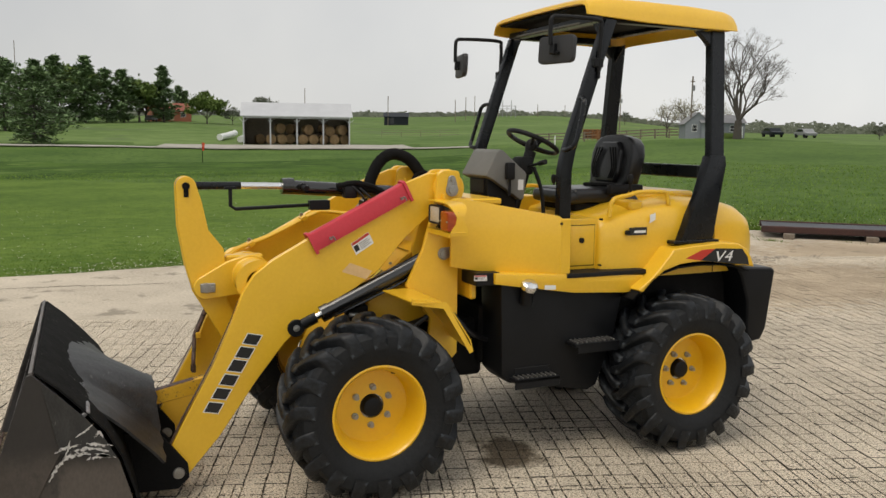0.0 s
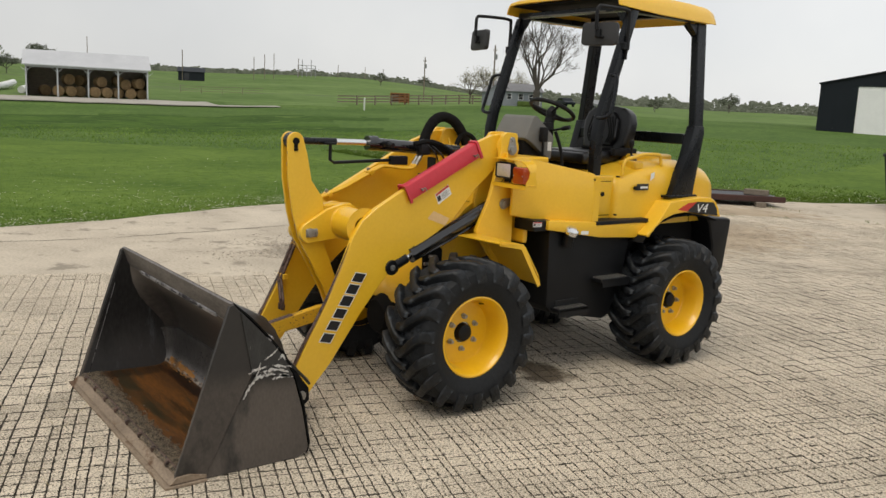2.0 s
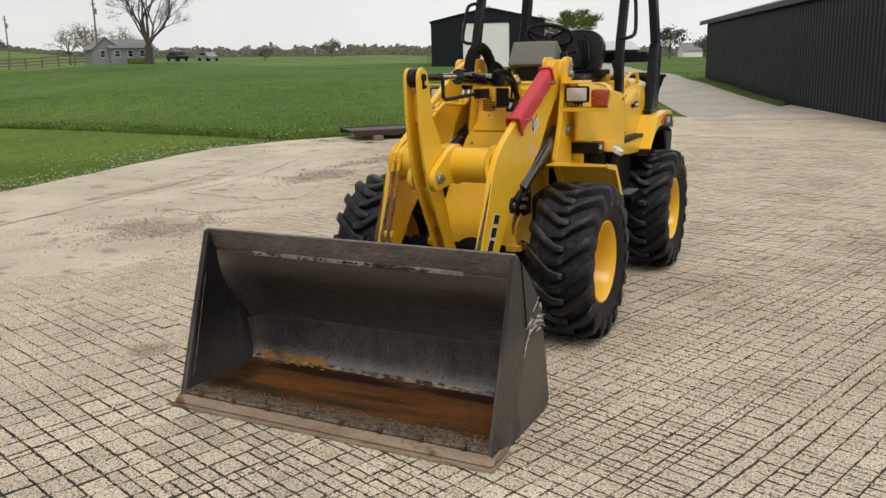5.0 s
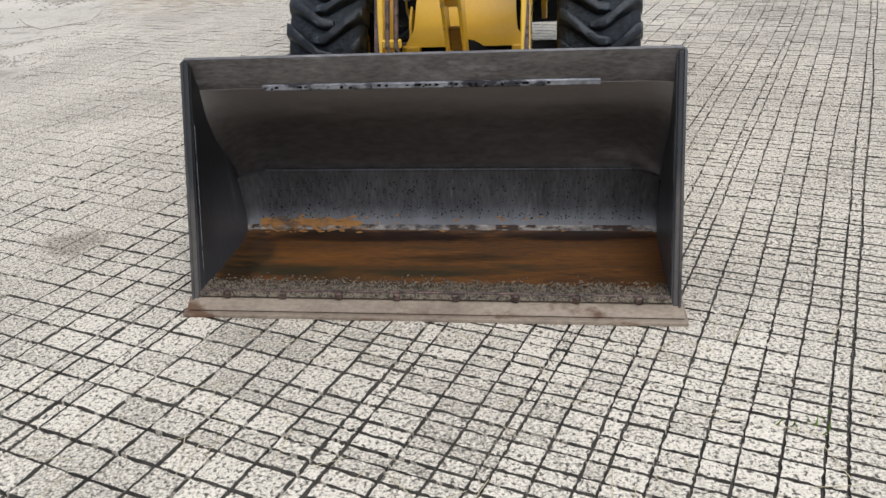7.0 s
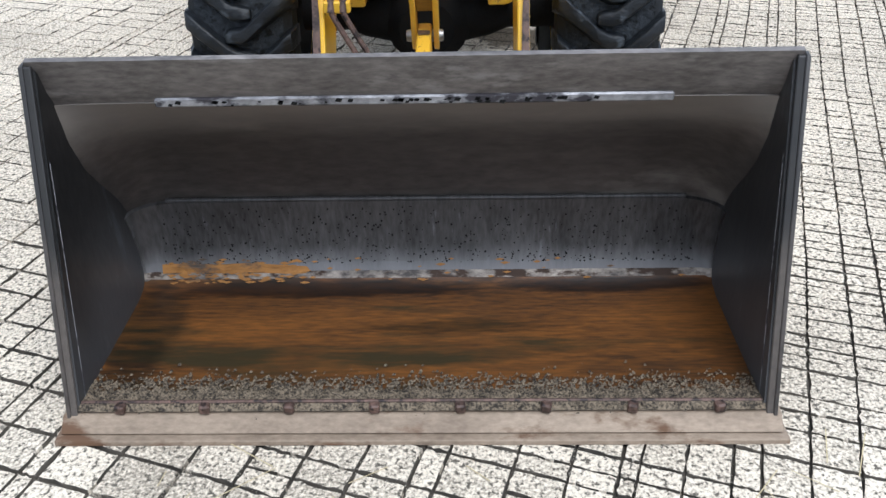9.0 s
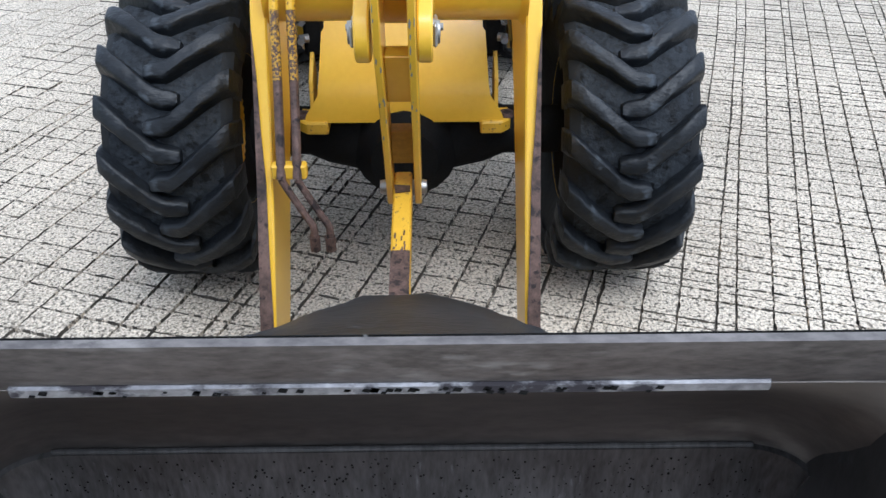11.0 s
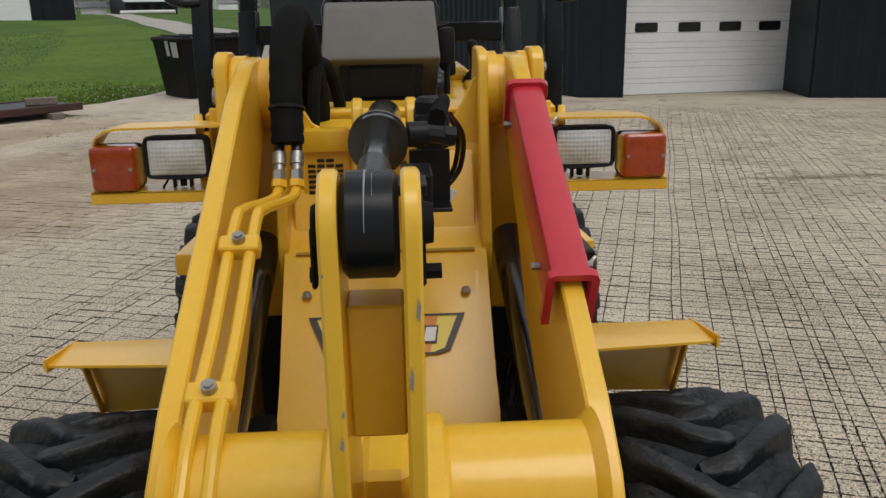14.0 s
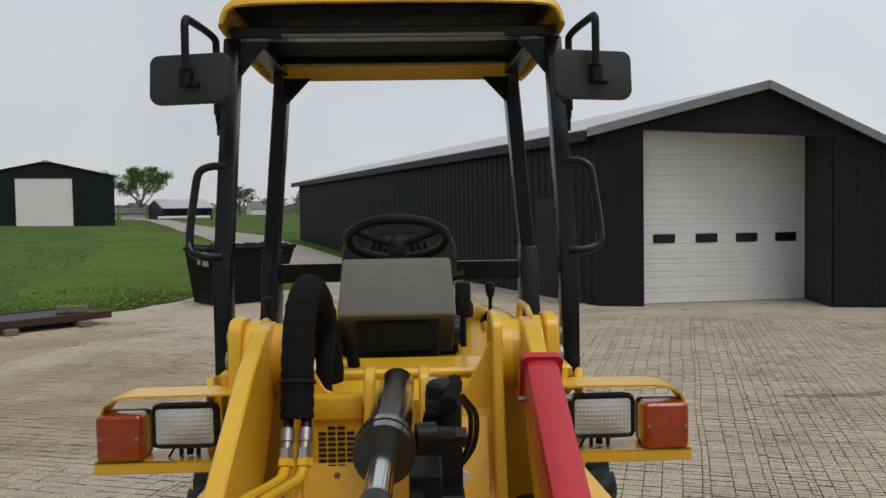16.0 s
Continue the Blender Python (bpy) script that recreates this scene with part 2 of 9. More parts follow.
RUST_LIGHT = surface("orange_rust", (0.19, 0.085, 0.022), (0.46, 0.215, 0.055), 0.75, scale=5, fine=60, bump=0.3,
                     spots=(0.09, 0.07, 0.055), spot_cover=0.54, spot_scale=12, stretch=(0.5, 1, 1))
EDGE = surface("worn_cutting_edge", (0.165, 0.12, 0.083), (0.34, 0.262, 0.188), 0.65, 0.2, scale=7, fine=90, bump=0.2,
               spots=(0.12, 0.065, 0.035), spot_cover=0.57, spot_scale=9, stretch=(0.5, 1, 1))
GRIT = surface("grit_and_mud", (0.018, 0.013, 0.008), (0.2, 0.155, 0.105), 0.9, scale=55, fine=170, bump=0.8, contrast=2.2, share=0.4)
BARE = surface("scraped_bright_steel", (0.13, 0.126, 0.133), (0.4, 0.394, 0.405), 0.45, 0.5, scale=12, fine=80, bump=0.2,
               spots=(0.05, 0.045, 0.05), spot_cover=0.51, spot_scale=16, stretch=(0.6, 1, 1))
BARE_EDGE = surface("bare_scraped_metal", (0.4, 0.39, 0.37), (0.68, 0.67, 0.65), 0.5, 0.3, scale=20, fine=120, bump=0.2,
                    spots=(0.05, 0.045, 0.045), spot_cover=0.53, spot_scale=38)
MIRROR = surface("mirror_glass", (0.85, 0.85, 0.86), (0.9, 0.9, 0.9), 0.04, 1.0, bump=0.0)
ORANGE = surface("orange_lens", (0.28, 0.028, 0.004), (0.43, 0.06, 0.006), 0.16, scale=9, fine=60, bump=0.03, coat=0.5, contrast=1.3)
LENS = surface("clear_fluted_lens", (0.5, 0.5, 0.49), (0.68, 0.68, 0.67), 0.2, 0.35, scale=14, fine=80, bump=0.02, coat=0.8)
WHITE = surface("white_sticker", (0.72, 0.72, 0.7), (0.8, 0.8, 0.78), 0.4, bump=0.0)
STICK_RED = surface("red_sticker", (0.5, 0.03, 0.02), (0.6, 0.05, 0.03), 0.4, bump=0.0)
STICK_ORANGE = surface("orange_sticker", (0.62, 0.2, 0.03), (0.75, 0.3, 0.05), 0.4, bump=0.0)
STICK_PALE = surface("faded_orange_sticker", (0.7, 0.44, 0.2), (0.78, 0.52, 0.26), 0.5, scale=30, fine=90, bump=0.0)
STICK_YELLOW = surface("pale_yellow_sticker", (0.84, 0.66, 0.09), (0.88, 0.7, 0.12), 0.4, bump=0.0)
DARK_INK = surface("black_ink", (0.01, 0.01, 0.01), (0.016, 0.016, 0.016), 0.4, bump=0.0)
GREY_INK = surface("grey_ink", (0.22, 0.22, 0.22), (0.3, 0.3, 0.3), 0.5, bump=0.0)

SCRAPED = surface("corner_steel_with_scrapes", (0.016, 0.016, 0.016), (0.04, 0.04, 0.039), 0.45, 0.2, scale=7, fine=70, bump=0.2,
                  spots=(0.55, 0.53, 0.5), spot_cover=0.585, spot_scale=5, spot_rough=0.5, stretch=(1, 1.8, 0.9))
GRASS = surface("pasture_grass", (0.05, 0.096, 0.022), (0.102, 0.164, 0.04), 0.9, scale=0.09, fine=2.6, bump=0.9, bump_scale=3,
                spots=(0.036, 0.078, 0.015), spot_cover=0.55, spot_scale=1.7, spec=0.06, space="Position", contrast=1.5)
LAWN = surface("mown_lawn", (0.058, 0.108, 0.018), (0.122, 0.187, 0.036), 0.9, scale=0.22, fine=4, bump=0.4, bump_scale=18,
               spots=(0.07, 0.122, 0.021), spot_cover=0.56, spot_scale=2.2, spec=0.06, space="Position", contrast=1.5)
# rough grass, with the shade of the dip put into the colour too
DITCH = surface("rough_dark_grass", (0.024, 0.056, 0.01), (0.07, 0.128, 0.022), 0.95, scale=0.16, fine=1.6, bump=1.0, bump_scale=3,
                spots=(0.09, 0.145, 0.034), spot_cover=0.58, spot_scale=0.3, spec=0.06, space="Position", contrast=1.5)
# distance haze put into the colour: a paler green than the near pasture
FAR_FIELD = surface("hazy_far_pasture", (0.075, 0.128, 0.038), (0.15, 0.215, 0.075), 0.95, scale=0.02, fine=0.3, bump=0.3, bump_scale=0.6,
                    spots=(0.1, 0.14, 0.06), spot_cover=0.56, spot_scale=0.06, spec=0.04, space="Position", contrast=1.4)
MIRROR_SHELL = surface("grey_mirror_plastic", (0.017, 0.017, 0.0185), (0.03, 0.03, 0.032), 0.55, scale=10, fine=200, bump=0.08)
BLADE = surface("grass_blades", (0.058, 0.108, 0.016), (0.13, 0.2, 0.032), 0.8, scale=0.5, fine=30, bump=0.0, spec=0.1, space="Position", contrast=1.3)
ROUGH_BLADE = surface("rough_pasture_blades", (0.12, 0.205, 0.042), (0.22, 0.32, 0.078), 0.85, scale=0.5, fine=9, bump=0.0, spec=0.08, space="Position", contrast=1.6)
PETAL = surface("white_flowers", (0.6, 0.6, 0.5), (0.75, 0.74, 0.62), 0.7, bump=0.0)
CONCRETE = surface("weathered_concrete", (0.36, 0.31, 0.245), (0.58, 0.51, 0.41), 0.85, scale=0.7, fine=34, bump=0.35, bump_scale=60,
                   spots=(0.27, 0.235, 0.185), spot_cover=0.575, spot_scale=2.6, spec=0.25, space="Position", contrast=1.4,
                   stains=((-4.4, 1.7, 0.75, 0.7, (0.7, 0.69, 0.67)), (-5.1, 5.6, 0.5, 0.9, (0.66, 0.64, 0.61)), (-5.3, 7.6, 0.4, 1.0, (0.7, 0.67, 0.63)), (-6.6, 4.2, 0.35, 1.6, (0.8, 0.79, 0.77)), (-5.0, 10.4, 2.6, 3.0, (0.78, 0.71, 0.63))))
RUBBLE = surface("broken_concrete_rubble", (0.15, 0.13, 0.105), (0.56, 0.5, 0.42), 0.92, scale=22, fine=90, bump=0.3, space="Position", contrast=1.5)
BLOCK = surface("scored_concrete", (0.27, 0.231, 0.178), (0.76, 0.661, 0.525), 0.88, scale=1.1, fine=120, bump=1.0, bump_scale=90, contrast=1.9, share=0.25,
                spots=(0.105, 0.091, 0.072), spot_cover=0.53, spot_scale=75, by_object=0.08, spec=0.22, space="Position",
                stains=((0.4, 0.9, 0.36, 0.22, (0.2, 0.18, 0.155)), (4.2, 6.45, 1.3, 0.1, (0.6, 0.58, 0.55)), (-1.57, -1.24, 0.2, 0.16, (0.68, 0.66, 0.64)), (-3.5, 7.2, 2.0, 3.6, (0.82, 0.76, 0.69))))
DIRT = surface("groove_dirt", (0.018, 0.0155, 0.012), (0.15, 0.128, 0.1), 0.95, scale=1.6, fine=30, bump=0.4, space="Position", contrast=1.0)
GRAVEL = surface("gravel_road", (0.26, 0.245, 0.215), (0.42, 0.395, 0.35), 0.9, scale=0.6, fine=9, bump=0.4, space="Position")
BLACK_SHEET = surface("black_sheet_metal", (0.0085, 0.0118, 0.0158), (0.0145, 0.0192, 0.0255), 0.42, scale=0.4, fine=9, bump=0.03, spec=0.2)
ROOF_SHEET = surface("pale_roof_sheet", (0.46, 0.47, 0.49), (0.58, 0.59, 0.61), 0.38, 0.3, scale=0.5, fine=8, bump=0.05)
TRIM_GREY = surface("grey_trim", (0.2, 0.21, 0.22), (0.26, 0.27, 0.28), 0.45, scale=2, fine=20, bump=0.0)
DOOR_WHITE = surface("white_door_paint", (0.78, 0.79, 0.805), (0.87, 0.878, 0.89), 0.5, scale=0.8, fine=12, bump=0.03)
GLASS_DARK = surface("dark_glass", (0.01, 0.012, 0.014), (0.015, 0.017, 0.02), 0.08, bump=0.0)
WOOD = surface("grey_weathered_wood", (0.13, 0.105, 0.08), (0.24, 0.2, 0.16), 0.85, scale=6, fine=50, bump=0.4, stretch=(0.3, 1, 1))
RUSTY_BEAM = surface("rust_red_steel", (0.028, 0.014, 0.012), (0.075, 0.03, 0.024), 0.8, scale=3, fine=40, bump=0.2)
BIN = surface("dumpster_steel", (0.007, 0.007, 0.008), (0.014, 0.013, 0.013), 0.5, scale=2, fine=30, bump=0.08, spec=0.1)
BARK = surface("bark", (0.06, 0.05, 0.042), (0.13, 0.11, 0.095), 0.95, scale=4, fine=30, bump=0.4)
TWIG = surface("bare_twigs", (0.055, 0.047, 0.041), (0.1, 0.088, 0.077), 0.95, bump=0.0)
LEAF = surface("spring_leaves", (0.062, 0.105, 0.026), (0.14, 0.19, 0.055), 0.75, scale=0.6, fine=5, bump=0.0, spec=0.1)
NEEDLE = surface("dark_needles", (0.1, 0.16, 0.08), (0.2, 0.28, 0.135), 0.85, scale=0.6, fine=5, bump=0.0, spec=0.1)
BUDS = surface("pale_spring_buds", (0.22, 0.21, 0.15), (0.34, 0.325, 0.235), 0.9, scale=0.6, fine=5, bump=0.0, spec=0.1)
# far haze is mixed into this leaf colour as pale grey-green
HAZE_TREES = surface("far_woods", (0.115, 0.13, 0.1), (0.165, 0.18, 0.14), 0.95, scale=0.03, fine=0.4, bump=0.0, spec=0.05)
BRICK_WALL = surface("orange_brick_wall", (0.26, 0.085, 0.05), (0.34, 0.12, 0.07), 0.85, scale=0.6, fine=6, bump=0.0)
SIDING = surface("blue_grey_siding", (0.2, 0.22, 0.25), (0.26, 0.28, 0.31), 0.7, scale=0.6, fine=6, bump=0.0, stretch=(1, 1, 8))
SHINGLE = surface("grey_shingles", (0.16, 0.16, 0.17), (0.24, 0.24, 0.25), 0.85, scale=1, fine=8, bump=0.1)
HAY = surface("round_hay", (0.16, 0.1, 0.05), (0.3, 0.2, 0.1), 0.95, scale=3, fine=25, bump=0.4)
BAG = surface("white_wrap", (0.62, 0.63, 0.62), (0.74, 0.75, 0.74), 0.5, scale=1, fine=9, bump=0.05)
FLAG = surface("orange_flag_cloth", (0.55, 0.05, 0.02), (0.65, 0.08, 0.03), 0.8, bump=0.0)
ORANGE_BOX = surface("faded_orange_boards", (0.22, 0.085, 0.03), (0.3, 0.125, 0.045), 0.8, scale=0.8, fine=6, bump=0.0)


# ---------------------------------------------------------------- mesh helpers
def finish(bm, angle=32):
    bm.normal_update()
    for f in bm.faces:
        f.smooth = True
    for e in bm.edges:
        e.smooth = not (len(e.link_faces) == 2 and e.calc_face_angle(0) > radians(angle))


def link(name, bm, material, angle=32):
    finish(bm, angle)
    me = bpy.data.meshes.new(name)
    bm.to_mesh(me)
    bm.free()
    for m in material if isinstance(material, (list, tuple)) else [material]:
        me.materials.append(m)
    return new(name, me)


def part(name, bm, material, parent, label=""):
    """One mesh object under a thing or under a part."""
    ob = link(name, bm, material)
    ob.parent = parent
    return tagged(ob, label)


def thing(name, label, category, group="", at=(0, 0, 0), turn=0.0):
    ob = new(name)
    ob.matrix_basis = Matrix.Translation(at) @ Matrix.Rotation(radians(turn), 4, "Z")
    return tagged(ob, label, category, group)


def setting(name, bm, material, label=""):
    return tagged(link(name, bm, material), label, kind="structure")


def stuff(name, verts, faces, material, label, category):
    me = bpy.data.meshes.new(name)
    me.from_pydata(verts, [], faces)
    me.materials.append(material)
    return tagged(new(name, me), label, category, kind="stuff")


def raw(name, verts, faces, mat, parent):
    me = bpy.data.meshes.new(name)
    me.from_pydata(verts, [], faces)
    me.materials.append(mat)
    ob = new(name, me)
    ob.parent = parent
    return ob


def join(*bms):
    """Puts several bmeshes that belong to one part into one."""
    out = bmesh.new()
    for b in bms:
        me = bpy.data.meshes.new("scratch")
        b.to_mesh(me)
        b.free()
        out.from_mesh(me)
        bpy.data.meshes.remove(me)
    return out


def bevelled(bm, width, segments=1):
    if width:
        edges = [e for e in bm.edges if len(e.link_faces) == 2 and e.calc_face_angle(0) > radians(25)]
        bmesh.ops.bevel(bm, geom=edges, offset=width, segments=segments, profile=0.6, affect="EDGES", clamp_overlap=True)
    return bm


def block(x0, x1, y0, y1, z0, z1, bev=0.004, seg=1, turn=None):
    bm = bmesh.new()
    c = Vector(((x0 + x1) / 2, (y0 + y1) / 2, (z0 + z1) / 2))
    bmesh.ops.create_cube(bm, size=1, matrix=Matrix.Diagonal((x1 - x0, y1 - y0, z1 - z0, 1)))
    bevelled(bm, bev, seg)
    bmesh.ops.transform(bm, verts=bm.verts, matrix=Matrix.Translation(c) @ (turn or Matrix()))
    return bm


def slab(outline, lo, hi, axis="x", bev=0.003, seg=1):
    """A plate: an outline in the plane across the axis, from lo to hi along it. x: (y, z); y: (x, z); z: (x, y)."""
    put = {"x": lambda a, b, h: (h, a, b), "y": lambda a, b, h: (a, h, b), "z": lambda a, b, h: (a, b, h)}[axis]
    bm = bmesh.new()
    low = [bm.verts.new(put(a, b, lo)) for a, b in outline]
    top = [bm.verts.new(put(a, b, hi)) for a, b in outline]
    n = len(outline)
    bm.faces.new(low)
    bm.faces.new(top)
    for i in range(n):
        bm.faces.new((low[i], low[(i + 1) % n], top[(i + 1) % n], top[i]))
    bmesh.ops.recalc_face_normals(bm, faces=bm.faces)
    return bevelled(bm, bev, seg)


def arc(cx, cy, r, a0, a1, n=8):
    return [(cx + r * math.cos(radians(a0 + (a1 - a0) * i / n)), cy + r * math.sin(radians(a0 + (a1 - a0) * i / n))) for i in range(n + 1)]


def curve_through(points, steps=6):
    p = [Vector(q) for q in points]
    p = [2 * p[0] - p[1]] + p + [2 * p[-1] - p[-2]]
    out = []
    for i in range(1, len(p) - 2):
        for k in range(steps):
            t = k / steps
            out.append(0.5 * (2 * p[i] + (p[i + 1] - p[i - 1]) * t + (2 * p[i - 1] - 5 * p[i] + 4 * p[i + 1] - p[i + 2]) * t * t
                              + (3 * p[i] - p[i - 1] - 3 * p[i + 1] + p[i + 2]) * t ** 3))
    return out + [p[-2]]


def tube(points, r, seg=10, smooth=True, r_end=None, wrinkle=0.0):
    pts = curve_through(points) if smooth and len(points) > 2 else [Vector(q) for q in points]
    bm = bmesh.new()
    side, rings = None, []
    for i, p in enumerate(pts):
        d = (pts[min(i + 1, len(pts) - 1)] - pts[max(i - 1, 0)]).normalized()
        if side is None:
            side = d.orthogonal().normalized()
        side = (side - d * side.dot(d)).normalized()
        other = d.cross(side)
        rad = r if r_end is None else r + (r_end - r) * i / (len(pts) - 1)
        rad *= 1 + wrinkle * math.sin(i * 2.3) * (0.6 + 0.4 * math.sin(i * 0.7))
        rings.append([bm.verts.new(p + rad * (math.cos(a) * side + math.sin(a) * other))
                      for a in (2 * math.pi * k / seg for k in range(seg))])
    for a, b in zip(rings, rings[1:]):
        for k in range(seg):
            bm.faces.new((a[k], a[(k + 1) % seg], b[(k + 1) % seg], b[k]))
    bm.faces.new(rings[0][::-1])
    bm.faces.new(rings[-1])
    return bm


def rod(a, b, r, seg=16, bev=0.0):
    bm = tube([a, b], r, seg, smooth=False)
    return bevelled(bm, bev) if bev else bm


def lathe(profile, centre, axis="x", seg=32, close=True):
    """Turns a profile of (radius, along) about an axis through the centre."""
    bm = bmesh.new()
    c = Vector(centre)
    frames = {"x": (Vector((0, 1, 0)), Vector((0, 0, 1)), Vector((1, 0, 0))), "y": (Vector((0, 0, 1)), Vector((1, 0, 0)), Vector((0, 1, 0))),
              "z": (Vector((1, 0, 0)), Vector((0, 1, 0)), Vector((0, 0, 1)))}
    u, v, w = frames[axis]
    rings = []
    for r, h in profile:
        rings.append([bm.verts.new(c + w * h + r * (u * math.cos(a) + v * math.sin(a))) for a in (2 * math.pi * k / seg for k in range(seg))])
    n = len(rings)
    for i in range(n if close else n - 1):
        a, b = rings[i], rings[(i + 1) % n]
        for k in range(seg):
            bm.faces.new((a[k], a[(k + 1) % seg], b[(k + 1) % seg], b[k]))
    if not close:
        bm.faces.new(rings[0][::-1])
        bm.faces.new(rings[-1])
    bmesh.ops.recalc_face_normals(bm, faces=bm.faces)
    return bm


# ---------------------------------------------------------------- the wheel loader (front towards -y)
loader = thing("wheel_loader", "yellow compact wheel loader with black canopy posts parked on scored concrete", "loader", at=(-0.02, 0, 0))


def tread_bar(side, way, seed):
    """One slanted tread bar of one half of a tyre, about the x axis, at its top; chipped and rounded by wear."""
    bm = bmesh.new()
    rng = random.Random(seed)
    rows = []
    keys = (-0.26, 0.0, 0.25, 0.55, 0.85, 1.0, 1.07)
    for s in (-0.26, -0.22, -0.14, -0.05, 0.05, 0.15, 0.25, 0.35, 0.45, 0.56, 0.67, 0.78, 0.88, 0.95, 1.0, 1.05, 1.07):
        base = np.interp(s, keys, (0.4, 0.4, 0.4, 0.396, 0.385, 0.366, 0.325))
        top = np.interp(s, keys, (0.437, 0.447, 0.45, 0.449, 0.443, 0.428, 0.38)) + rng.uniform(-0.002, 0.0012)
        x = side * s * 0.176
        a = way * np.interp(s, (-0.26, 0.05, 0.2, 0.95, 1.07), (0.0, 0.01, 0.045, 0.3, 0.325))
        a += rng.uniform(-0.004, 0.004)
        half = np.interp(s, (-0.26, -0.2, 0.1, 1.0), (0.034, 0.05, 0.056, 0.072))
        lo, hi = rng.uniform(0.94, 1.06), rng.uniform(0.94, 1.06)
        rows.append([bm.verts.new((x, r * math.sin(a + d * half * w * k), r * math.cos(a + d * half * w * k)))
                     for r, d, w, k in ((base, -1, 1.4, 1.0), (top - 0.012, -1, 1.05, lo), (top - 0.0035, -1, 0.9, lo), (top, -1, 0.68, 1.0), (top, 1, 0.68, 1.0), (top - 0.0035, 1, 0.9, hi), (top - 0.012, 1, 1.05, hi), (base, 1, 1.4, 1.0))])
    for p, q in zip(rows, rows[1:]):
        for i in range(7):
            bm.faces.new((p[i], p[i + 1], q[i + 1], q[i]))
    bm.faces.new(rows[0])
    bm.faces.new(rows[-1][::-1])
    bmesh.ops.recalc_face_normals(bm, faces=bm.faces)
    finish(bm, 40)
    me = bpy.data.meshes.new("tread_bar")
    bm.to_mesh(me)
    bm.free()
    me.materials.append(TREAD)
    return me


BARS = {(half, way, k): tread_bar(half, way, 10 * half + way + 100 * k) for half in (1, -1) for way in (1, -1) for k in range(4)}


def wheel(x, y, side, turn):
    """One wheel; side 1 has its dish towards +x."""
    w = new("wheel")
    w.parent = loader
    w.matrix_basis = Matrix.Translation((x, y, 0.446)) @ Matrix.Rotation(radians(turn), 4, "X") @ Matrix.Rotation(radians(0 if side > 0 else 180), 4, "Z")
    body = lathe([(0.222, -0.135), (0.25, -0.155), (0.3, -0.177), (0.345, -0.182), (0.38, -0.175), (0.4, -0.148), (0.409, -0.07), (0.411, 0),
                  (0.409, 0.07), (0.4, 0.148), (0.38, 0.175), (0.345, 0.182), (0.3, 0.177), (0.25, 0.155), (0.222, 0.135), (0.215, 0.1), (0.215, -0.1)],
                 (0, 0, 0), "x", 56)
    for f in body.faces:
        f.material_index = int(abs(f.calc_center_median().x) < 0.16 and f.calc_center_median().yz.length > 0.38)
    part("tyre", body, [RUBBER, CARCASS], w, "dusty black tyre with deep slanted lugs")
    for k in range(18):
        for half in (1, -1):
            bar = new("tread_bar", BARS[half, side, (k * 3 + half) % 4])
            bar.parent = w
            bar.matrix_basis = Matrix.Rotation(2 * math.pi * (k + (0.5 if half > 0 else 0)) / 18, 4, "X")
    part("rim", lathe([(0.236, 0.138), (0.238, 0.15), (0.229, 0.153), (0.222, 0.146), (0.214, 0.125), (0.2, 0.1), (0.196, 0.03), (0.185, 0.012),
                       (0.12, 0.008), (0.075, 0.02), (0.062, 0.02), (0.062, 0.005), (0.19, -0.01), (0.21, -0.05), (0.228, -0.14), (0.236, -0.14), (0.218, -0.06), (0.218, 0.1)],
                      (0, 0, 0), "x", 48), RIM, w, "glossy yellow dished rim")
    part("hub", lathe([(0.001, 0.05), (0.03, 0.05), (0.047, 0.044), (0.052, 0.03), (0.056, 0.0), (0.056, -0.1), (0.001, -0.1)], (0, 0, 0), "x", 24), BLACK, w, "black hub cap")
    for k in range(6):
        a = 2 * math.pi * k / 6 + 0.3
        c = (0, 0.096 * math.cos(a), 0.096 * math.sin(a))
        part("wheel_bolt", lathe([(0.001, 0.042), (0.011, 0.042), (0.011, 0.028), (0.016, 0.026), (0.017, 0.01), (0.001, 0.01)], c, "x", 10), ZINC, w)
    part("valve", rod((0.05, 0.12, 0.148), (0.085, 0.125, 0.155), 0.005, 8), BLACK, w)
    return w


for sx, y, turn in ((1, 0.0, 10), (1, 1.88, 37), (-1, 0.0, 65), (-1, 1.88, 20)):
    wheel(sx * 0.623, y, sx, turn)

# axles and under-frame
part("front_axle", join(lathe([(0.001, -0.47), (0.075, -0.47), (0.075, -0.3), (0.1, -0.24), (0.13, -0.1), (0.15, 0), (0.13, 0.1), (0.1, 0.24), (0.075, 0.3), (0.075, 0.47), (0.001, 0.47)],
     (0, 0, 0.44), "x", 20), lathe([(0.001, -0.2), (0.1, -0.19), (0.16, -0.1), (0.16, 0.1), (0.1, 0.19), (0.001, 0.2)], (0, 0, 0.42), "y", 20)), BLACK_MATT, loader)
part("rear_axle", join(rod((-0.47, 1.88, 0.44), (0.47, 1.88, 0.44), 0.085, 16), lathe([(0.001, -0.2), (0.1, -0.19), (0.17, -0.1), (0.17, 0.1), (0.1, 0.19), (0.001, 0.2)],
     (0, 1.88, 0.43), "y", 20)), BLACK_MATT, loader)
part("chassis", join(block(-0.24, 0.24, 0.3, 0.8, 0.42, 0.75, 0.02), block(-0.3, 0.3, 0.75, 2.35, 0.5, 0.85, 0.02), rod((0.1, 0.2, 0.5), (0.1, 1.7, 0.5), 0.03),
     rod((0, 0.58, 0.35), (0, 0.58, 1.0), 0.06)), BLACK_MATT, loader, "dull black chassis and joint")
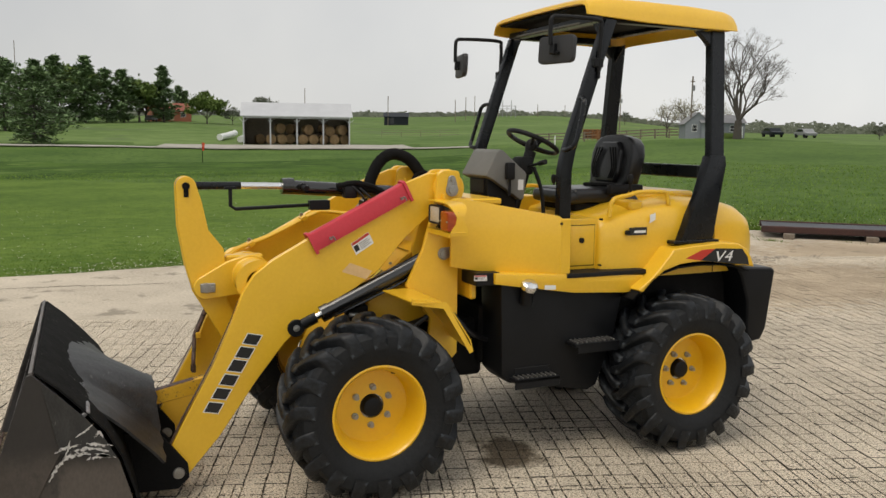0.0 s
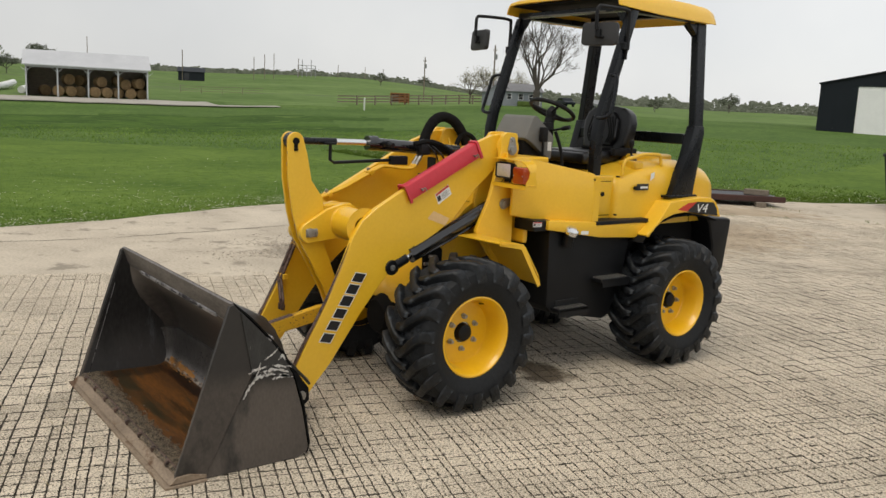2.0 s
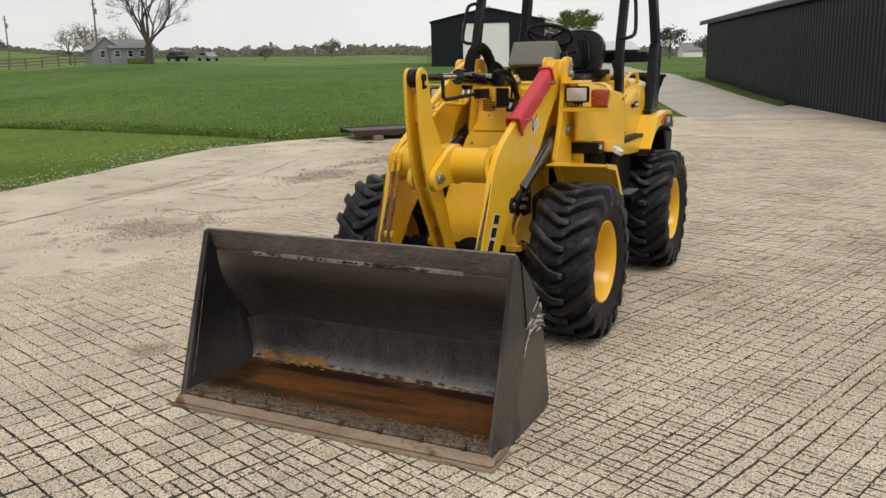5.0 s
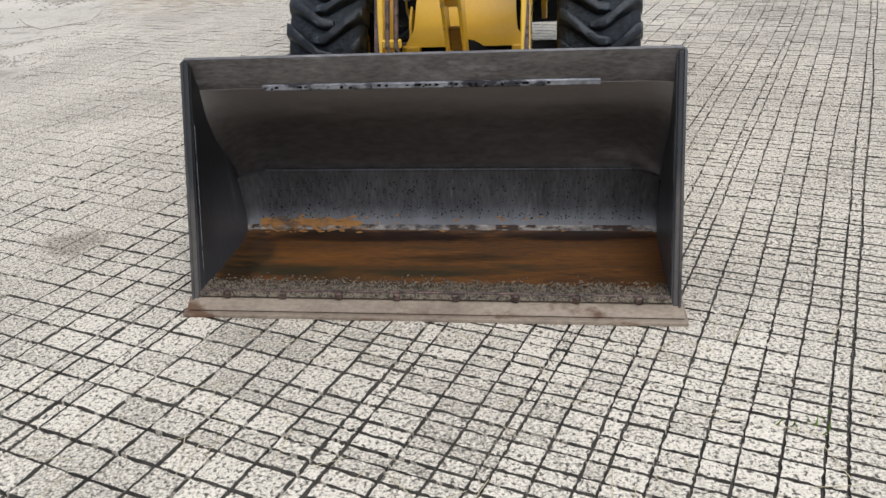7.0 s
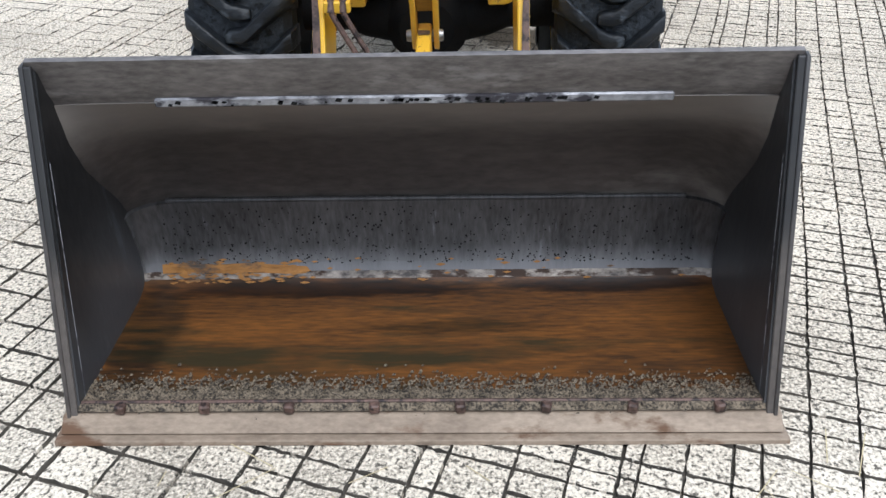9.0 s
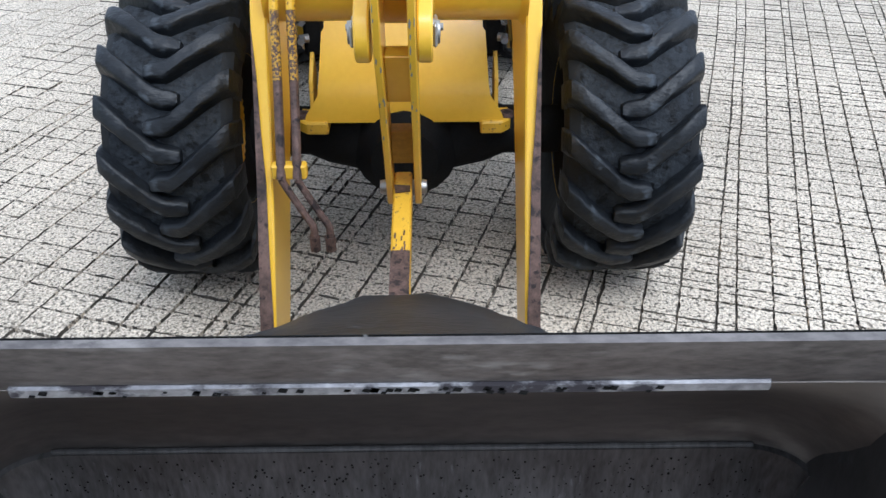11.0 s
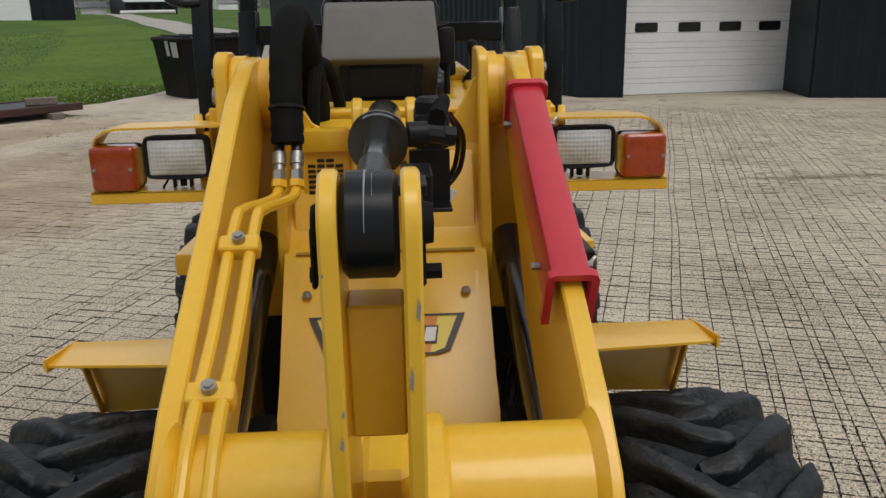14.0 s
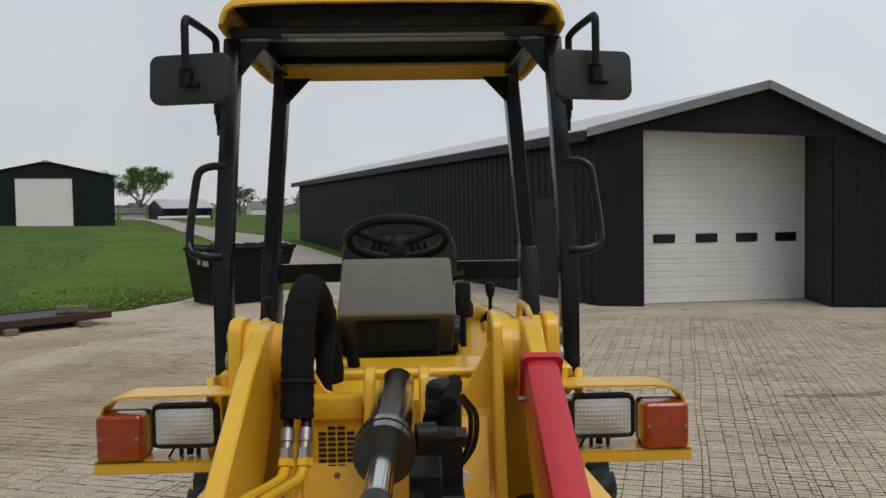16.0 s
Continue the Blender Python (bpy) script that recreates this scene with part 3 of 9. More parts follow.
for k in range(4):
    x = 0.2 + 0.035 * k
    part("hydraulic_hose", tube([(x, 0.3, 0.72), (x + 0.06, 0.5, 0.78 + 0.02 * k), (x + 0.08, 0.66, 0.7), (x + 0.02, 0.85, 0.62)], 0.014, 8), VINYL, loader)

# front frame: nose panel, towers, fenders
def nose(half, y, z):
    return [(-half, y, z), (half, y, z)]


def strip(rows, thick=0.01):
    """A bent sheet through rows of left and right points, given a thickness."""
    bm = bmesh.new()
    made = [[bm.verts.new(p) for p in row] for row in rows]
    for a, b in zip(made, made[1:]):
        for i in range(len(a) - 1):
            bm.faces.new((a[i], a[i + 1], b[i + 1], b[i]))
    bmesh.ops.recalc_face_normals(bm, faces=bm.faces)
    bmesh.ops.solidify(bm, geom=bm.faces, thickness=thick)
    bmesh.ops.recalc_face_normals(bm, faces=bm.faces)
    return bm


panel_rows = [nose(0.292, -0.135, 0.525), nose(0.284, -0.132, 0.55), nose(0.25, -0.122, 0.602), nose(0.245, -0.108, 0.636), nose(0.236, 0.0, 0.78), nose(0.228, 0.12, 0.935), nose(0.23, 0.3, 1.105),
              nose(0.232, 0.36, 1.145), nose(0.233, 0.385, 1.158), nose(0.233, 0.42, 1.175), nose(0.233, 0.455, 1.215), nose(0.233, 0.475, 1.28), nose(0.233, 0.48, 1.36), nose(0.233, 0.5, 1.4), nose(0.233, 0.62, 1.42)]
part("nose_panel", strip(panel_rows, 0.012), YELLOW, loader, "smooth yellow sloping nose panel")
part("front_frame", join(slab([(-0.09, 0.62), (0.02, 0.76), (0.3, 1.08), (0.42, 1.16), (0.48, 1.36), (0.62, 1.4), (0.6, 0.5), (0.2, 0.45), (-0.06, 0.5)], -0.215, 0.215, "x", 0.004),
     block(-0.27, 0.27, -0.118, -0.07, 0.525, 0.565, 0.006)), YELLOW, loader)
for sx in (-1, 1):
    part("nose_foot", slab([(sx * 0.222, -0.15), (sx * 0.285, -0.148), (sx * 0.312, -0.12), (sx * 0.312, -0.04), (sx * 0.222, -0.04)], 0.492, 0.53, "z", 0.005), YELLOW_WORN, loader, "chipped yellow mounting foot")
    part("foot_bolt", lathe([(0.001, 0.014), (0.02, 0.012), (0.024, 0.0), (0.001, 0)], (sx * 0.3, -0.1, 0.53), "z", 12), EDGE_RUST, loader)
    part("foot_rib", slab([(-0.12, 0.528), (-0.04, 0.528), (0.0, 0.62), (-0.02, 0.7), (-0.1, 0.64)], sx * 0.268 - 0.006, sx * 0.268 + 0.006, "x", 0.002), YELLOW_WORN, loader)
    for k in range(3):
        part("frame_bolt", join(rod((sx * 0.275, -0.02 + 0.03 * k, 0.74 + 0.045 * k), (sx * 0.3, -0.03 + 0.03 * k, 0.74 + 0.045 * k), 0.013, 8), rod((sx * 0.29, -0.03 + 0.03 * k, 0.74 + 0.045 * k), (sx * 0.29, -0.07 + 0.03 * k, 0.745 + 0.045 * k), 0.011, 6)), ZINC, loader)
    part("side_fitting", block(sx * 0.26 - 0.03, sx * 0.26 + 0.03, -0.02, 0.1, 0.68, 0.88, 0.01), BLACK_MATT, loader)
    part("panel_bolt", lathe([(0.001, 0.012), (0.007, 0.011), (0.009, 0.007), (0.011, 0.0), (0.001, 0)], (sx * 0.176, 0.262, 1.076), "z", 12), ZINC, loader)
    part("panel_rib", strip([[(sx * 0.2, 0.0, 0.788), (sx * 0.206, 0.0, 0.788)], [(sx * 0.2, 0.3, 1.113), (sx * 0.206, 0.3, 1.113)]], 0.003), YELLOW, loader)
    inner = [(0.36, 1.16), (0.4, 1.3), (0.436, 1.46), (0.444, 1.54)] + arc(0.49, 1.548, 0.045, 160, 95, 4) + arc(0.572, 1.565, 0.03, 85, 5, 4) + [(0.62, 1.4), (0.62, 0.9), (0.42, 0.9)]
    part("tower_inner_plate", slab(inner, sx * 0.235 - 0.012, sx * 0.235 + 0.012, "x", 0.004), YELLOW, loader)
    outer = [(0.28, 0.985), (0.375, 1.18), (0.445, 1.44), (0.45, 1.53)] + arc(0.5, 1.545, 0.05, 150, 90, 3) + arc(0.56, 1.57, 0.022, 90, 0, 3) + [(0.578, 1.1), (0.578, 0.6), (0.5, 0.52), (0.4, 0.6), (0.42, 0.8)]
    part("tower_outer_plate", slab(outer, sx * 0.362 - 0.015, sx * 0.362 + 0.015, "x", 0.004), YELLOW, loader, "tall yellow pivot plate")
    part("pivot_boss", lathe([(0.05, -0.054), (0.084, -0.054), (0.088, -0.048), (0.088, -0.02), (0.08, -0.018), (0.08, 0.03), (0.088, 0.032), (0.088, 0.05), (0.084, 0.056), (0.05, 0.056)],
         (sx * 0.292, 0.534, 1.496), "x", 32), YELLOW, loader)
    for (py, pz, ang, size) in ((0.534, 1.49, 92, 0.036), (0.49, 1.15, 15, 0.034)):
        pin = part("pin_plate", join(slab(arc(0, 0, size, 90, 270, 8) + arc(0.055, 0, size * 0.62, -90, 90, 6), 0, 0.009, "x", 0.002), lathe([(0.001, 0.02), (0.022, 0.019), (0.024, 0.008), (0.001, 0.0)], (0, 0, 0), "x", 18),
                                     lathe([(0.001, 0.018), (0.011, 0.017), (0.012, 0.008), (0.001, 0.0)], (0, 0.055, 0), "x", 8)), ZINC, loader, "grey steel pin keeper")
        pin.matrix_basis = Matrix.Translation((sx * 0.378, py, pz)) @ Matrix.Rotation(radians(ang), 4, "X") @ Matrix.Diagonal((sx, 1, 1, 1))
    # fender: top sheet, falling rear sheet, turned-down lips
    fender = [[(sx * 0.36, 0.155, 0.968), (sx * 0.735, 0.185, 0.968)], [(sx * 0.36, 0.3, 0.972), (sx * 0.728, 0.34, 0.958)], [(sx * 0.36, 0.33, 0.965), (sx * 0.73, 0.375, 0.94)],
              [(sx * 0.36, 0.5, 0.77), (sx * 0.738, 0.49, 0.76)], [(sx * 0.36, 0.54, 0.7), (sx * 0.74, 0.505, 0.7)]]
    part("front_fender", join(strip(fender, 0.006),
         strip([[(sx * 0.727, 0.175, 0.984), (sx * 0.729, 0.36, 0.955), (sx * 0.742, 0.505, 0.7)], [(sx * 0.727, 0.175, 0.955), (sx * 0.729, 0.345, 0.925), (sx * 0.742, 0.485, 0.69)]], 0.005)), YELLOW, loader, "bent yellow steel front fender")
    # lamp bracket, guard strap, work lamp and indicator
    part("lamp_bracket", join(block(min(sx * 0.36, sx * 0.665), max(sx * 0.36, sx * 0.665), 0.4, 0.49, 1.288, 1.294, 0.002), block(min(sx * 0.36, sx * 0.665), max(sx * 0.36, sx * 0.665), 0.4, 0.406, 1.266, 1.294, 0.002)), YELLOW, loader, "bent yellow lamp shelf")
    guard = [(0.36, 1.44, 0.405, 0.5), (0.59, 1.438, 0.405, 0.5), (0.622, 1.432, 0.407, 0.5), (0.645, 1.417, 0.412, 0.5), (0.658, 1.395, 0.425, 0.49), (0.662, 1.37, 0.44, 0.48), (0.662, 1.335, 0.435, 0.485), (0.662, 1.31, 0.415, 0.5), (0.662, 1.275, 0.4, 0.5)]
    part("lamp_guard", strip([[(sx * x, y0, z), (sx * x, y1, z)] for x, z, y0, y1 in guard], 0.005), YELLOW, loader, "thin bent yellow lamp guard strap")
    part("guard_mount", block(min(sx * 0.36, sx * 0.4), max(sx * 0.36, sx * 0.4), 0.478, 0.49, 1.3, 1.47, 0.003), YELLOW, loader)
    cxl, czl = sx * 0.464, 1.37
    ring = [(u * 0.0735, v * 0.049) for u, v in ((-0.7, -1), (0.7, -1), (0.93, -0.93), (1, -0.7), (1, 0.7), (0.93, 0.93), (0.7, 1), (-0.7, 1), (-0.93, 0.93), (-1, 0.7), (-1, -0.7), (-0.93, -0.93))]
    housing = bmesh.new()
    made = [[housing.verts.new((cxl + a * f, y, czl + b * f)) for a, b in ring] for y, f in ((0.402, 0.86), (0.397, 0.9), (0.396, 0.97), (0.402, 1.0), (0.425, 1.0), (0.43, 0.95), (0.462, 0.72), (0.474, 0.55))]
    for p, q in zip(made, made[1:]):
        for k in range(12):
            housing.faces.new((p[k], p[(k + 1) % 12], q[(k + 1) % 12], q[k]))
    housing.faces.new(made[0])
    housing.faces.new(made[-1][::-1])
    bmesh.ops.recalc_face_normals(housing, faces=housing.faces)
    lamp = part("work_lamp", housing, PLASTIC, loader, "rectangular black lamp housing")
    glass = bmesh.new()
    nx, nz = 57, 33
    made = []
    for j in range(nz):
        v = j / (nz - 1) * 2 - 1
        row = []
        for i in range(nx):
            u = i / (nx - 1) * 2 - 1
            bulge = 0.007 * (1 - u * u) * (1 - v * v) + 0.0004 * abs(math.sin(math.pi * 7 * (u + 1))) + 0.0007 * abs(math.sin(math.pi * 4 * (v + 1)))
            row.append(glass.verts.new((cxl + u * 0.063, 0.401 - bulge, czl + v * 0.0395)))
        made.append(row)
    for p, q in zip(made, made[1:]):
        for k in range(nx - 1):
            glass.faces.new((p[k], p[k + 1], q[k + 1], q[k]))
    bmesh.ops.recalc_face_normals(glass, faces=glass.faces)
    part("lens", glass, LENS, lamp, "clear fluted glass lens")
    part("lamp_foot", join(block(cxl - 0.028, cxl + 0.028, 0.43, 0.448, 1.313, 1.322, 0.002), block(cxl - 0.022, cxl - 0.016, 0.43, 0.448, 1.295, 1.322, 0.001), block(cxl + 0.016, cxl + 0.022, 0.43, 0.448, 1.295, 1.317, 0.001), rod((cxl - 0.03, 0.44, 1.32), (cxl - 0.045, 0.43, 1.295), 0.003, 6), rod((cxl, 0.44, 1.298), (cxl, 0.44, 1.32), 0.008, 8)), BLACK, lamp)
    flash = part("indicator", block(sx * 0.606 - 0.05, sx * 0.606 + 0.05, 0.445, 0.485, 1.296, 1.396, 0.012, 2), PLASTIC, loader, "indicator with dark casing")
    part("orange_lens", block(sx * 0.606 - 0.051, sx * 0.606 + 0.051, 0.392, 0.462, 1.296, 1.398, 0.013, 3), ORANGE, flash, "amber translucent lens")
    part("lens_seam", block(sx * 0.606 - 0.0515, sx * 0.606 + 0.0515, 0.446, 0.449, 1.297, 1.3985, 0.012, 2), PLASTIC, flash)
    for bx, bz in ((-0.04, 1.347), (0.04, 1.347)):
        part("lens_screw", rod((sx * 0.606 + bx, 0.389, bz), (sx * 0.606 + bx, 0.396, bz), 0.004, 8), ZINC, flash)

part("panel_seam", strip([nose(0.205, 0.352, 1.1445), nose(0.205, 0.358, 1.1485)], 0.003), YELLOW_DARK, loader)
# grille, wiring and label on the nose
grille = part("grille_cover", block(-0.192, -0.079, 0.452, 0.474, 1.228, 1.368, 0.004), YELLOW, loader, "yellow slotted access cover")
for i in range(4):
    for j in range(8):
        if not (i in (0, 3) and j in (0, 7)):
            part("slot", block(-0.177 + 0.0215 * i, -0.159 + 0.0215 * i, 0.4495, 0.4535, 1.254 + 0.0125 * j, 1.262 + 0.0125 * j, 0.001), DARK_INK, grille)
part("grille_bolt", rod((-0.135, 0.44, 1.24), (-0.135, 0.455, 1.24), 0.007, 8), ZINC, grille)

tilt = math.atan2(1.105 - 0.935, 0.18)
def on_nose(x, s, lift=0.003):
    """A point on the sloping nose, s metres up from its label's middle."""
    y, z = 0.19 + s * math.cos(tilt), 1.001 + s * math.sin(tilt)
    return (x, y - lift * math.sin(tilt), z + lift * math.cos(tilt))


def decal(points, place, lift, up=0.0008):
    bm = bmesh.new()
    bm.faces.new([bm.verts.new(place(a, b, lift)) for a, b in points])
    bmesh.ops.recalc_face_normals(bm, faces=bm.faces)
    bmesh.ops.solidify(bm, geom=bm.faces, thickness=up)
    return bm


label = part("nose_label", decal([(-0.17, 0.05), (0.17, 0.05), (0.135, -0.035), (0.11, -0.045), (-0.11, -0.045), (-0.135, -0.035)], on_nose, 0.004), STICK_YELLOW, loader, "yellow and red maker's label")
part("label_flame", decal([(-0.11, 0.044), (0.11, 0.044), (0.09, -0.043), (-0.09, -0.043)], on_nose, 0.006), STICK_ORANGE, label)
part("label_heart", decal([(-0.08, 0.03), (0.08, 0.03), (0.06, -0.04), (-0.06, -0.04)], on_nose, 0.0075), STICK_RED, label)
for sx in (-1, 1):
    part("label_edge", decal([(sx * 0.17, 0.05), (sx * 0.155, 0.05), (sx * 0.122, -0.032), (sx * 0.1, -0.0405), (sx * 0.1, -0.045), (sx * 0.11, -0.045), (sx * 0.135, -0.035)], on_nose, 0.0085), DARK_INK, label)
part("label_edge", decal([(-0.17, 0.05), (0.17, 0.05), (0.168, 0.046), (-0.168, 0.046)], on_nose, 0.0085), DARK_INK, label)
part("label_edge", decal([(-0.11, -0.045), (0.11, -0.045), (0.112, -0.0415), (-0.112, -0.0415)], on_nose, 0.0085), DARK_INK, label)
for k in range(6):
    x = -0.0925 + 0.037 * k
    part("label_bar", decal([(x - 0.0185, -0.02), (x + 0.0125, -0.02), (x + 0.0185, 0.021), (x - 0.0125, 0.021)], on_nose, 0.0095), DARK_INK, label)
    part("label_bar_light", decal([(x - 0.0145, -0.016), (x + 0.009, -0.016), (x + 0.0145, 0.017), (x - 0.009, 0.017)], on_nose, 0.0105), WHITE, label)

# lift arms
AC, ARM_X = 0.006, 0.304
arm_front = [(-0.9, 0.075), (-0.945, 0.11), (-0.95, 0.2), (-0.86, 0.375), (-0.715, 0.64), (-0.615, 0.86), (-0.565, 0.99), (-0.51, 1.075), (-0.42, 1.145), (-0.24, 1.245), (0.0, 1.375), (0.25, 1.51), (0.42, 1.575)]
arm_back = [(0.6, 1.44), (0.47, 1.385), (0.29, 1.235), (0.14, 1.065), (0.02, 0.985), (-0.12, 0.91), (-0.24, 0.825), (-0.36, 0.72), (-0.5, 0.545), (-0.69, 0.275), (-0.8, 0.15), (-0.855, 0.085)]
for sx in (-1, 1):
    arm = part("lift_arm", slab(arm_front + arc(0.534, 1.496, 0.085, 80, -30, 6) + arm_back, AC + sx * ARM_X - 0.018, AC + sx * ARM_X + 0.018, "x", 0.004), YELLOW, loader, "thick yellow plate lift arm")
    # rusted leading edge where the paint has worn off
    worn = [(-0.953, 0.2), (-0.865, 0.38), (-0.792, 0.512), (-0.72, 0.645), (-0.67, 0.755), (-0.62, 0.865), (-0.585, 0.955)]
    edge_rows = []
    for k, (y, z) in enumerate(worn):
        w = (0.031, 0.03, 0.024, 0.021, 0.013, 0.008, 0.001)[k]
        x1 = AC + sx * (ARM_X + 0.0165)
        edge_rows.append([(x1, y - 0.0035, z + 0.0015), (x1 - sx * w, y - 0.0035, z + 0.0015)])
    part("worn_edge", strip(edge_rows, 0.003), EDGE_RUST, arm, "rusty chipped leading edge")
    part("arm_pin", lathe([(0.001, 0.034), (0.02, 0.033), (0.024, 0.028), (0.024, -0.03), (0.001, -0.03)], (AC + sx * ARM_X, -0.895, 0.13), "x", 16), ZINC, arm)
    # lift cylinder
    a, b = Vector((sx * 0.318, -0.3, 0.795)), Vector((sx * 0.3, 0.49, 1.15))
    d = (b - a).normalized()
    cyl = part("lift_cylinder", join(rod(a + d * 0.15, b - d * 0.02, 0.043, 24, 0.004), rod(a + d * 0.145, a + d * 0.19, 0.047, 24, 0.003), tube([a + d * 0.2 + Vector((0, 0.02, -0.04)), a + d * 0.5 + Vector((0, 0.02, -0.052)), b - d * 0.12 + Vector((0, 0.02, -0.05))], 0.008, 8)), GLOSS_BLACK, loader, "glossy black lift cylinder")
    part("piston_rod", rod(a, a + d * 0.16, 0.021, 16), CHROME, cyl)
    eye = join(lathe([(0.018, -0.022), (0.042, -0.022), (0.045, -0.018), (0.045, 0.018), (0.042, 0.022), (0.018, 0.022)], a, "x", 20), rod(a + d * 0.03, a + d * 0.115, 0.032, 12, 0.004))
    part("rod_eye", eye, BLACK, cyl)
    part("eye_pin", lathe([(0.001, 0.028), (0.017, 0.026), (0.018, -0.026), (0.001, -0.028)], a, "x", 14), ZINC, cyl)

TC = (AC, -0.478, 1.035)
part("cross_tube", lathe([(0.06, -0.29), (0.112, -0.29), (0.106, -0.284), (0.094, -0.274), (0.094, -0.085), (0.1, -0.08), (0.1, 0.08), (0.094, 0.085), (0.094, 0.274), (0.106, 0.284), (0.112, 0.29), (0.06, 0.29)], TC, "x", 40), YELLOW, loader, "heavy yellow cross tube between the arms")
for sx in (-1, 1):
    bossy = arc(-0.706, 0.985, 0.062, 110, 285, 9) + [(-0.5, 0.945)] + arc(TC[1], TC[2], 0.112, -80, 95, 10) + [(-0.6, 1.115)]
    part("bellcrank_bracket", slab(bossy, AC + sx * 0.064 - 0.016, AC + sx * 0.064 + 0.016, "x", 0.004), YELLOW, loader)
    part("bellcrank_pin", join(lathe([(0.001, 0.016), (0.024, 0.015), (0.027, 0.0), (0.001, 0.0)], (0, 0, 0), "x", 18), block(0, 0.01, -0.03, 0.045, -0.024, 0.024, 0.004), rod((0.005, 0.032, 0), (0.022, 0.032, 0), 0.008, 8)), ZINC, loader).matrix_basis = \
        Matrix.Translation((AC + sx * 0.08, -0.706, 0.985)) @ Matrix.Diagonal((sx, 1, 1, 1))
part("tube_cap", block(AC - 0.03, AC + 0.03, -0.6, -0.4, 1.06, 1.142, 0.01), YELLOW, loader)

# bell crank: two plates, a spacer web and the link to the bucket
crank = new("bell_crank")
crank.parent = loader
tagged(crank, "tall yellow twin-plate bell crank")
crank_line = arc(-0.79, 1.505, 0.05, 185, 20, 9) + [(-0.715, 1.43), (-0.685, 1.28), (-0.61, 1.18), (-0.6, 1.06), (-0.61, 0.95), (-0.53, 0.74), (-0.44, 0.53)] + arc(-0.482, 0.5, 0.045, 30, -150, 6) + [(-0.58, 0.62), (-0.688, 0.82), (-0.762, 0.95), (-0.803, 1.1), (-0.835, 1.3)]
for sx in (-1, 1):
    part("crank_plate", slab(crank_line, AC + 0.003 + sx * 0.0355 - 0.0085, AC + 0.003 + sx * 0.0355 + 0.0085, "x", 0.003), YELLOW, crank)
for web in ([(-0.782, 1.425), (-0.73, 1.425), (-0.705, 1.28), (-0.762, 1.28)], [(-0.7, 0.93), (-0.63, 0.93), (-0.575, 0.8), (-0.635, 0.8)], [(-0.57, 0.7), (-0.525, 0.7), (-0.505, 0.6), (-0.545, 0.6)]):
    part("crank_web", slab(web, AC - 0.0245, AC + 0.0305, "x", 0.003), STAINED if web[0][1] < 0.8 else YELLOW, crank)
for sx in (-1, 1):
    part("crank_pin", join(block(0, 0.005, -0.012, 0.012, -0.056, 0.0, 0.002), lathe([(0.001, 0.013 if sx > 0 else 0.004), (0.018, 0.012 if sx > 0 else 0.003), (0.02, 0.0), (0.001, 0.0)], (0, 0, 0), "x", 20), rod((0.002, 0, -0.045), (0.019 if sx > 0 else 0.007, 0, -0.045), 0.008, 6)), BLACK_MATT, crank).matrix_basis = \
        Matrix.Translation((AC + sx * 0.046, -0.79, 1.505)) @ Matrix.Diagonal((sx, 1, 1, 1))
link_a, link_b = Vector((AC, -0.482, 0.5)), Vector((AC, -1.02, 0.4))
lk = part("bucket_link", slab([(-0.46, 0.535), (-0.45, 0.47), (-0.52, 0.455), (-1.03, 0.365), (-1.06, 0.4), (-1.02, 0.44), (-0.6, 0.53)], AC - 0.023, AC + 0.023, "x", 0.005), YELLOW_WORN, loader, "yellow bucket link with rust")
part("link_rust", strip([[(AC - 0.0225, y, z), (AC + 0.0225, y, z)] for y, z in ((-0.775, 0.4945), (-0.84, 0.481), (-0.93, 0.4608), (-1.02, 0.4425))], 0.002), EDGE_RUST, lk, "bare rusty top face")
rng = random.Random(77)
for k in range(12):
    # the paint breaks up into chips towards the bare end
    y = -0.778 + 0.07 * (k / 12) ** 1.8
    x, r, q = AC + rng.uniform(-0.016, 0.016), rng.uniform(0.0012, 0.003), rng.uniform(0.003, 0.01)
    zz = lambda yy: 0.53 - 0.2143 * (-0.6 - yy) + 0.0022
    part("paint_chip", strip([[(x - r, y - q, zz(y - q)), (x + r * 0.6, y - q * 0.8, zz(y - q * 0.8))], [(x - r * 0.5, y + q, zz(y + q)), (x + r, y + q * 0.7, zz(y + q * 0.7))]], 0.0012), EDGE_RUST, lk)
part("link_wear", strip([[(AC - 0.021, -0.535, 0.5345), (AC + 0.019, -0.54, 0.5343)], [(AC - 0.017, -0.575, 0.533), (AC + 0.02, -0.568, 0.5333)]], 0.002), EDGE_RUST, lk, "bare patch by the pin")
part("link_pin", lathe([(0.001, 0.062), (0.018, 0.06), (0.02, 0.05), (0.02, -0.05), (0.018, -0.06), (0.001, -0.062)], link_a, "x", 14), ZINC, lk)

rng = random.Random(29)
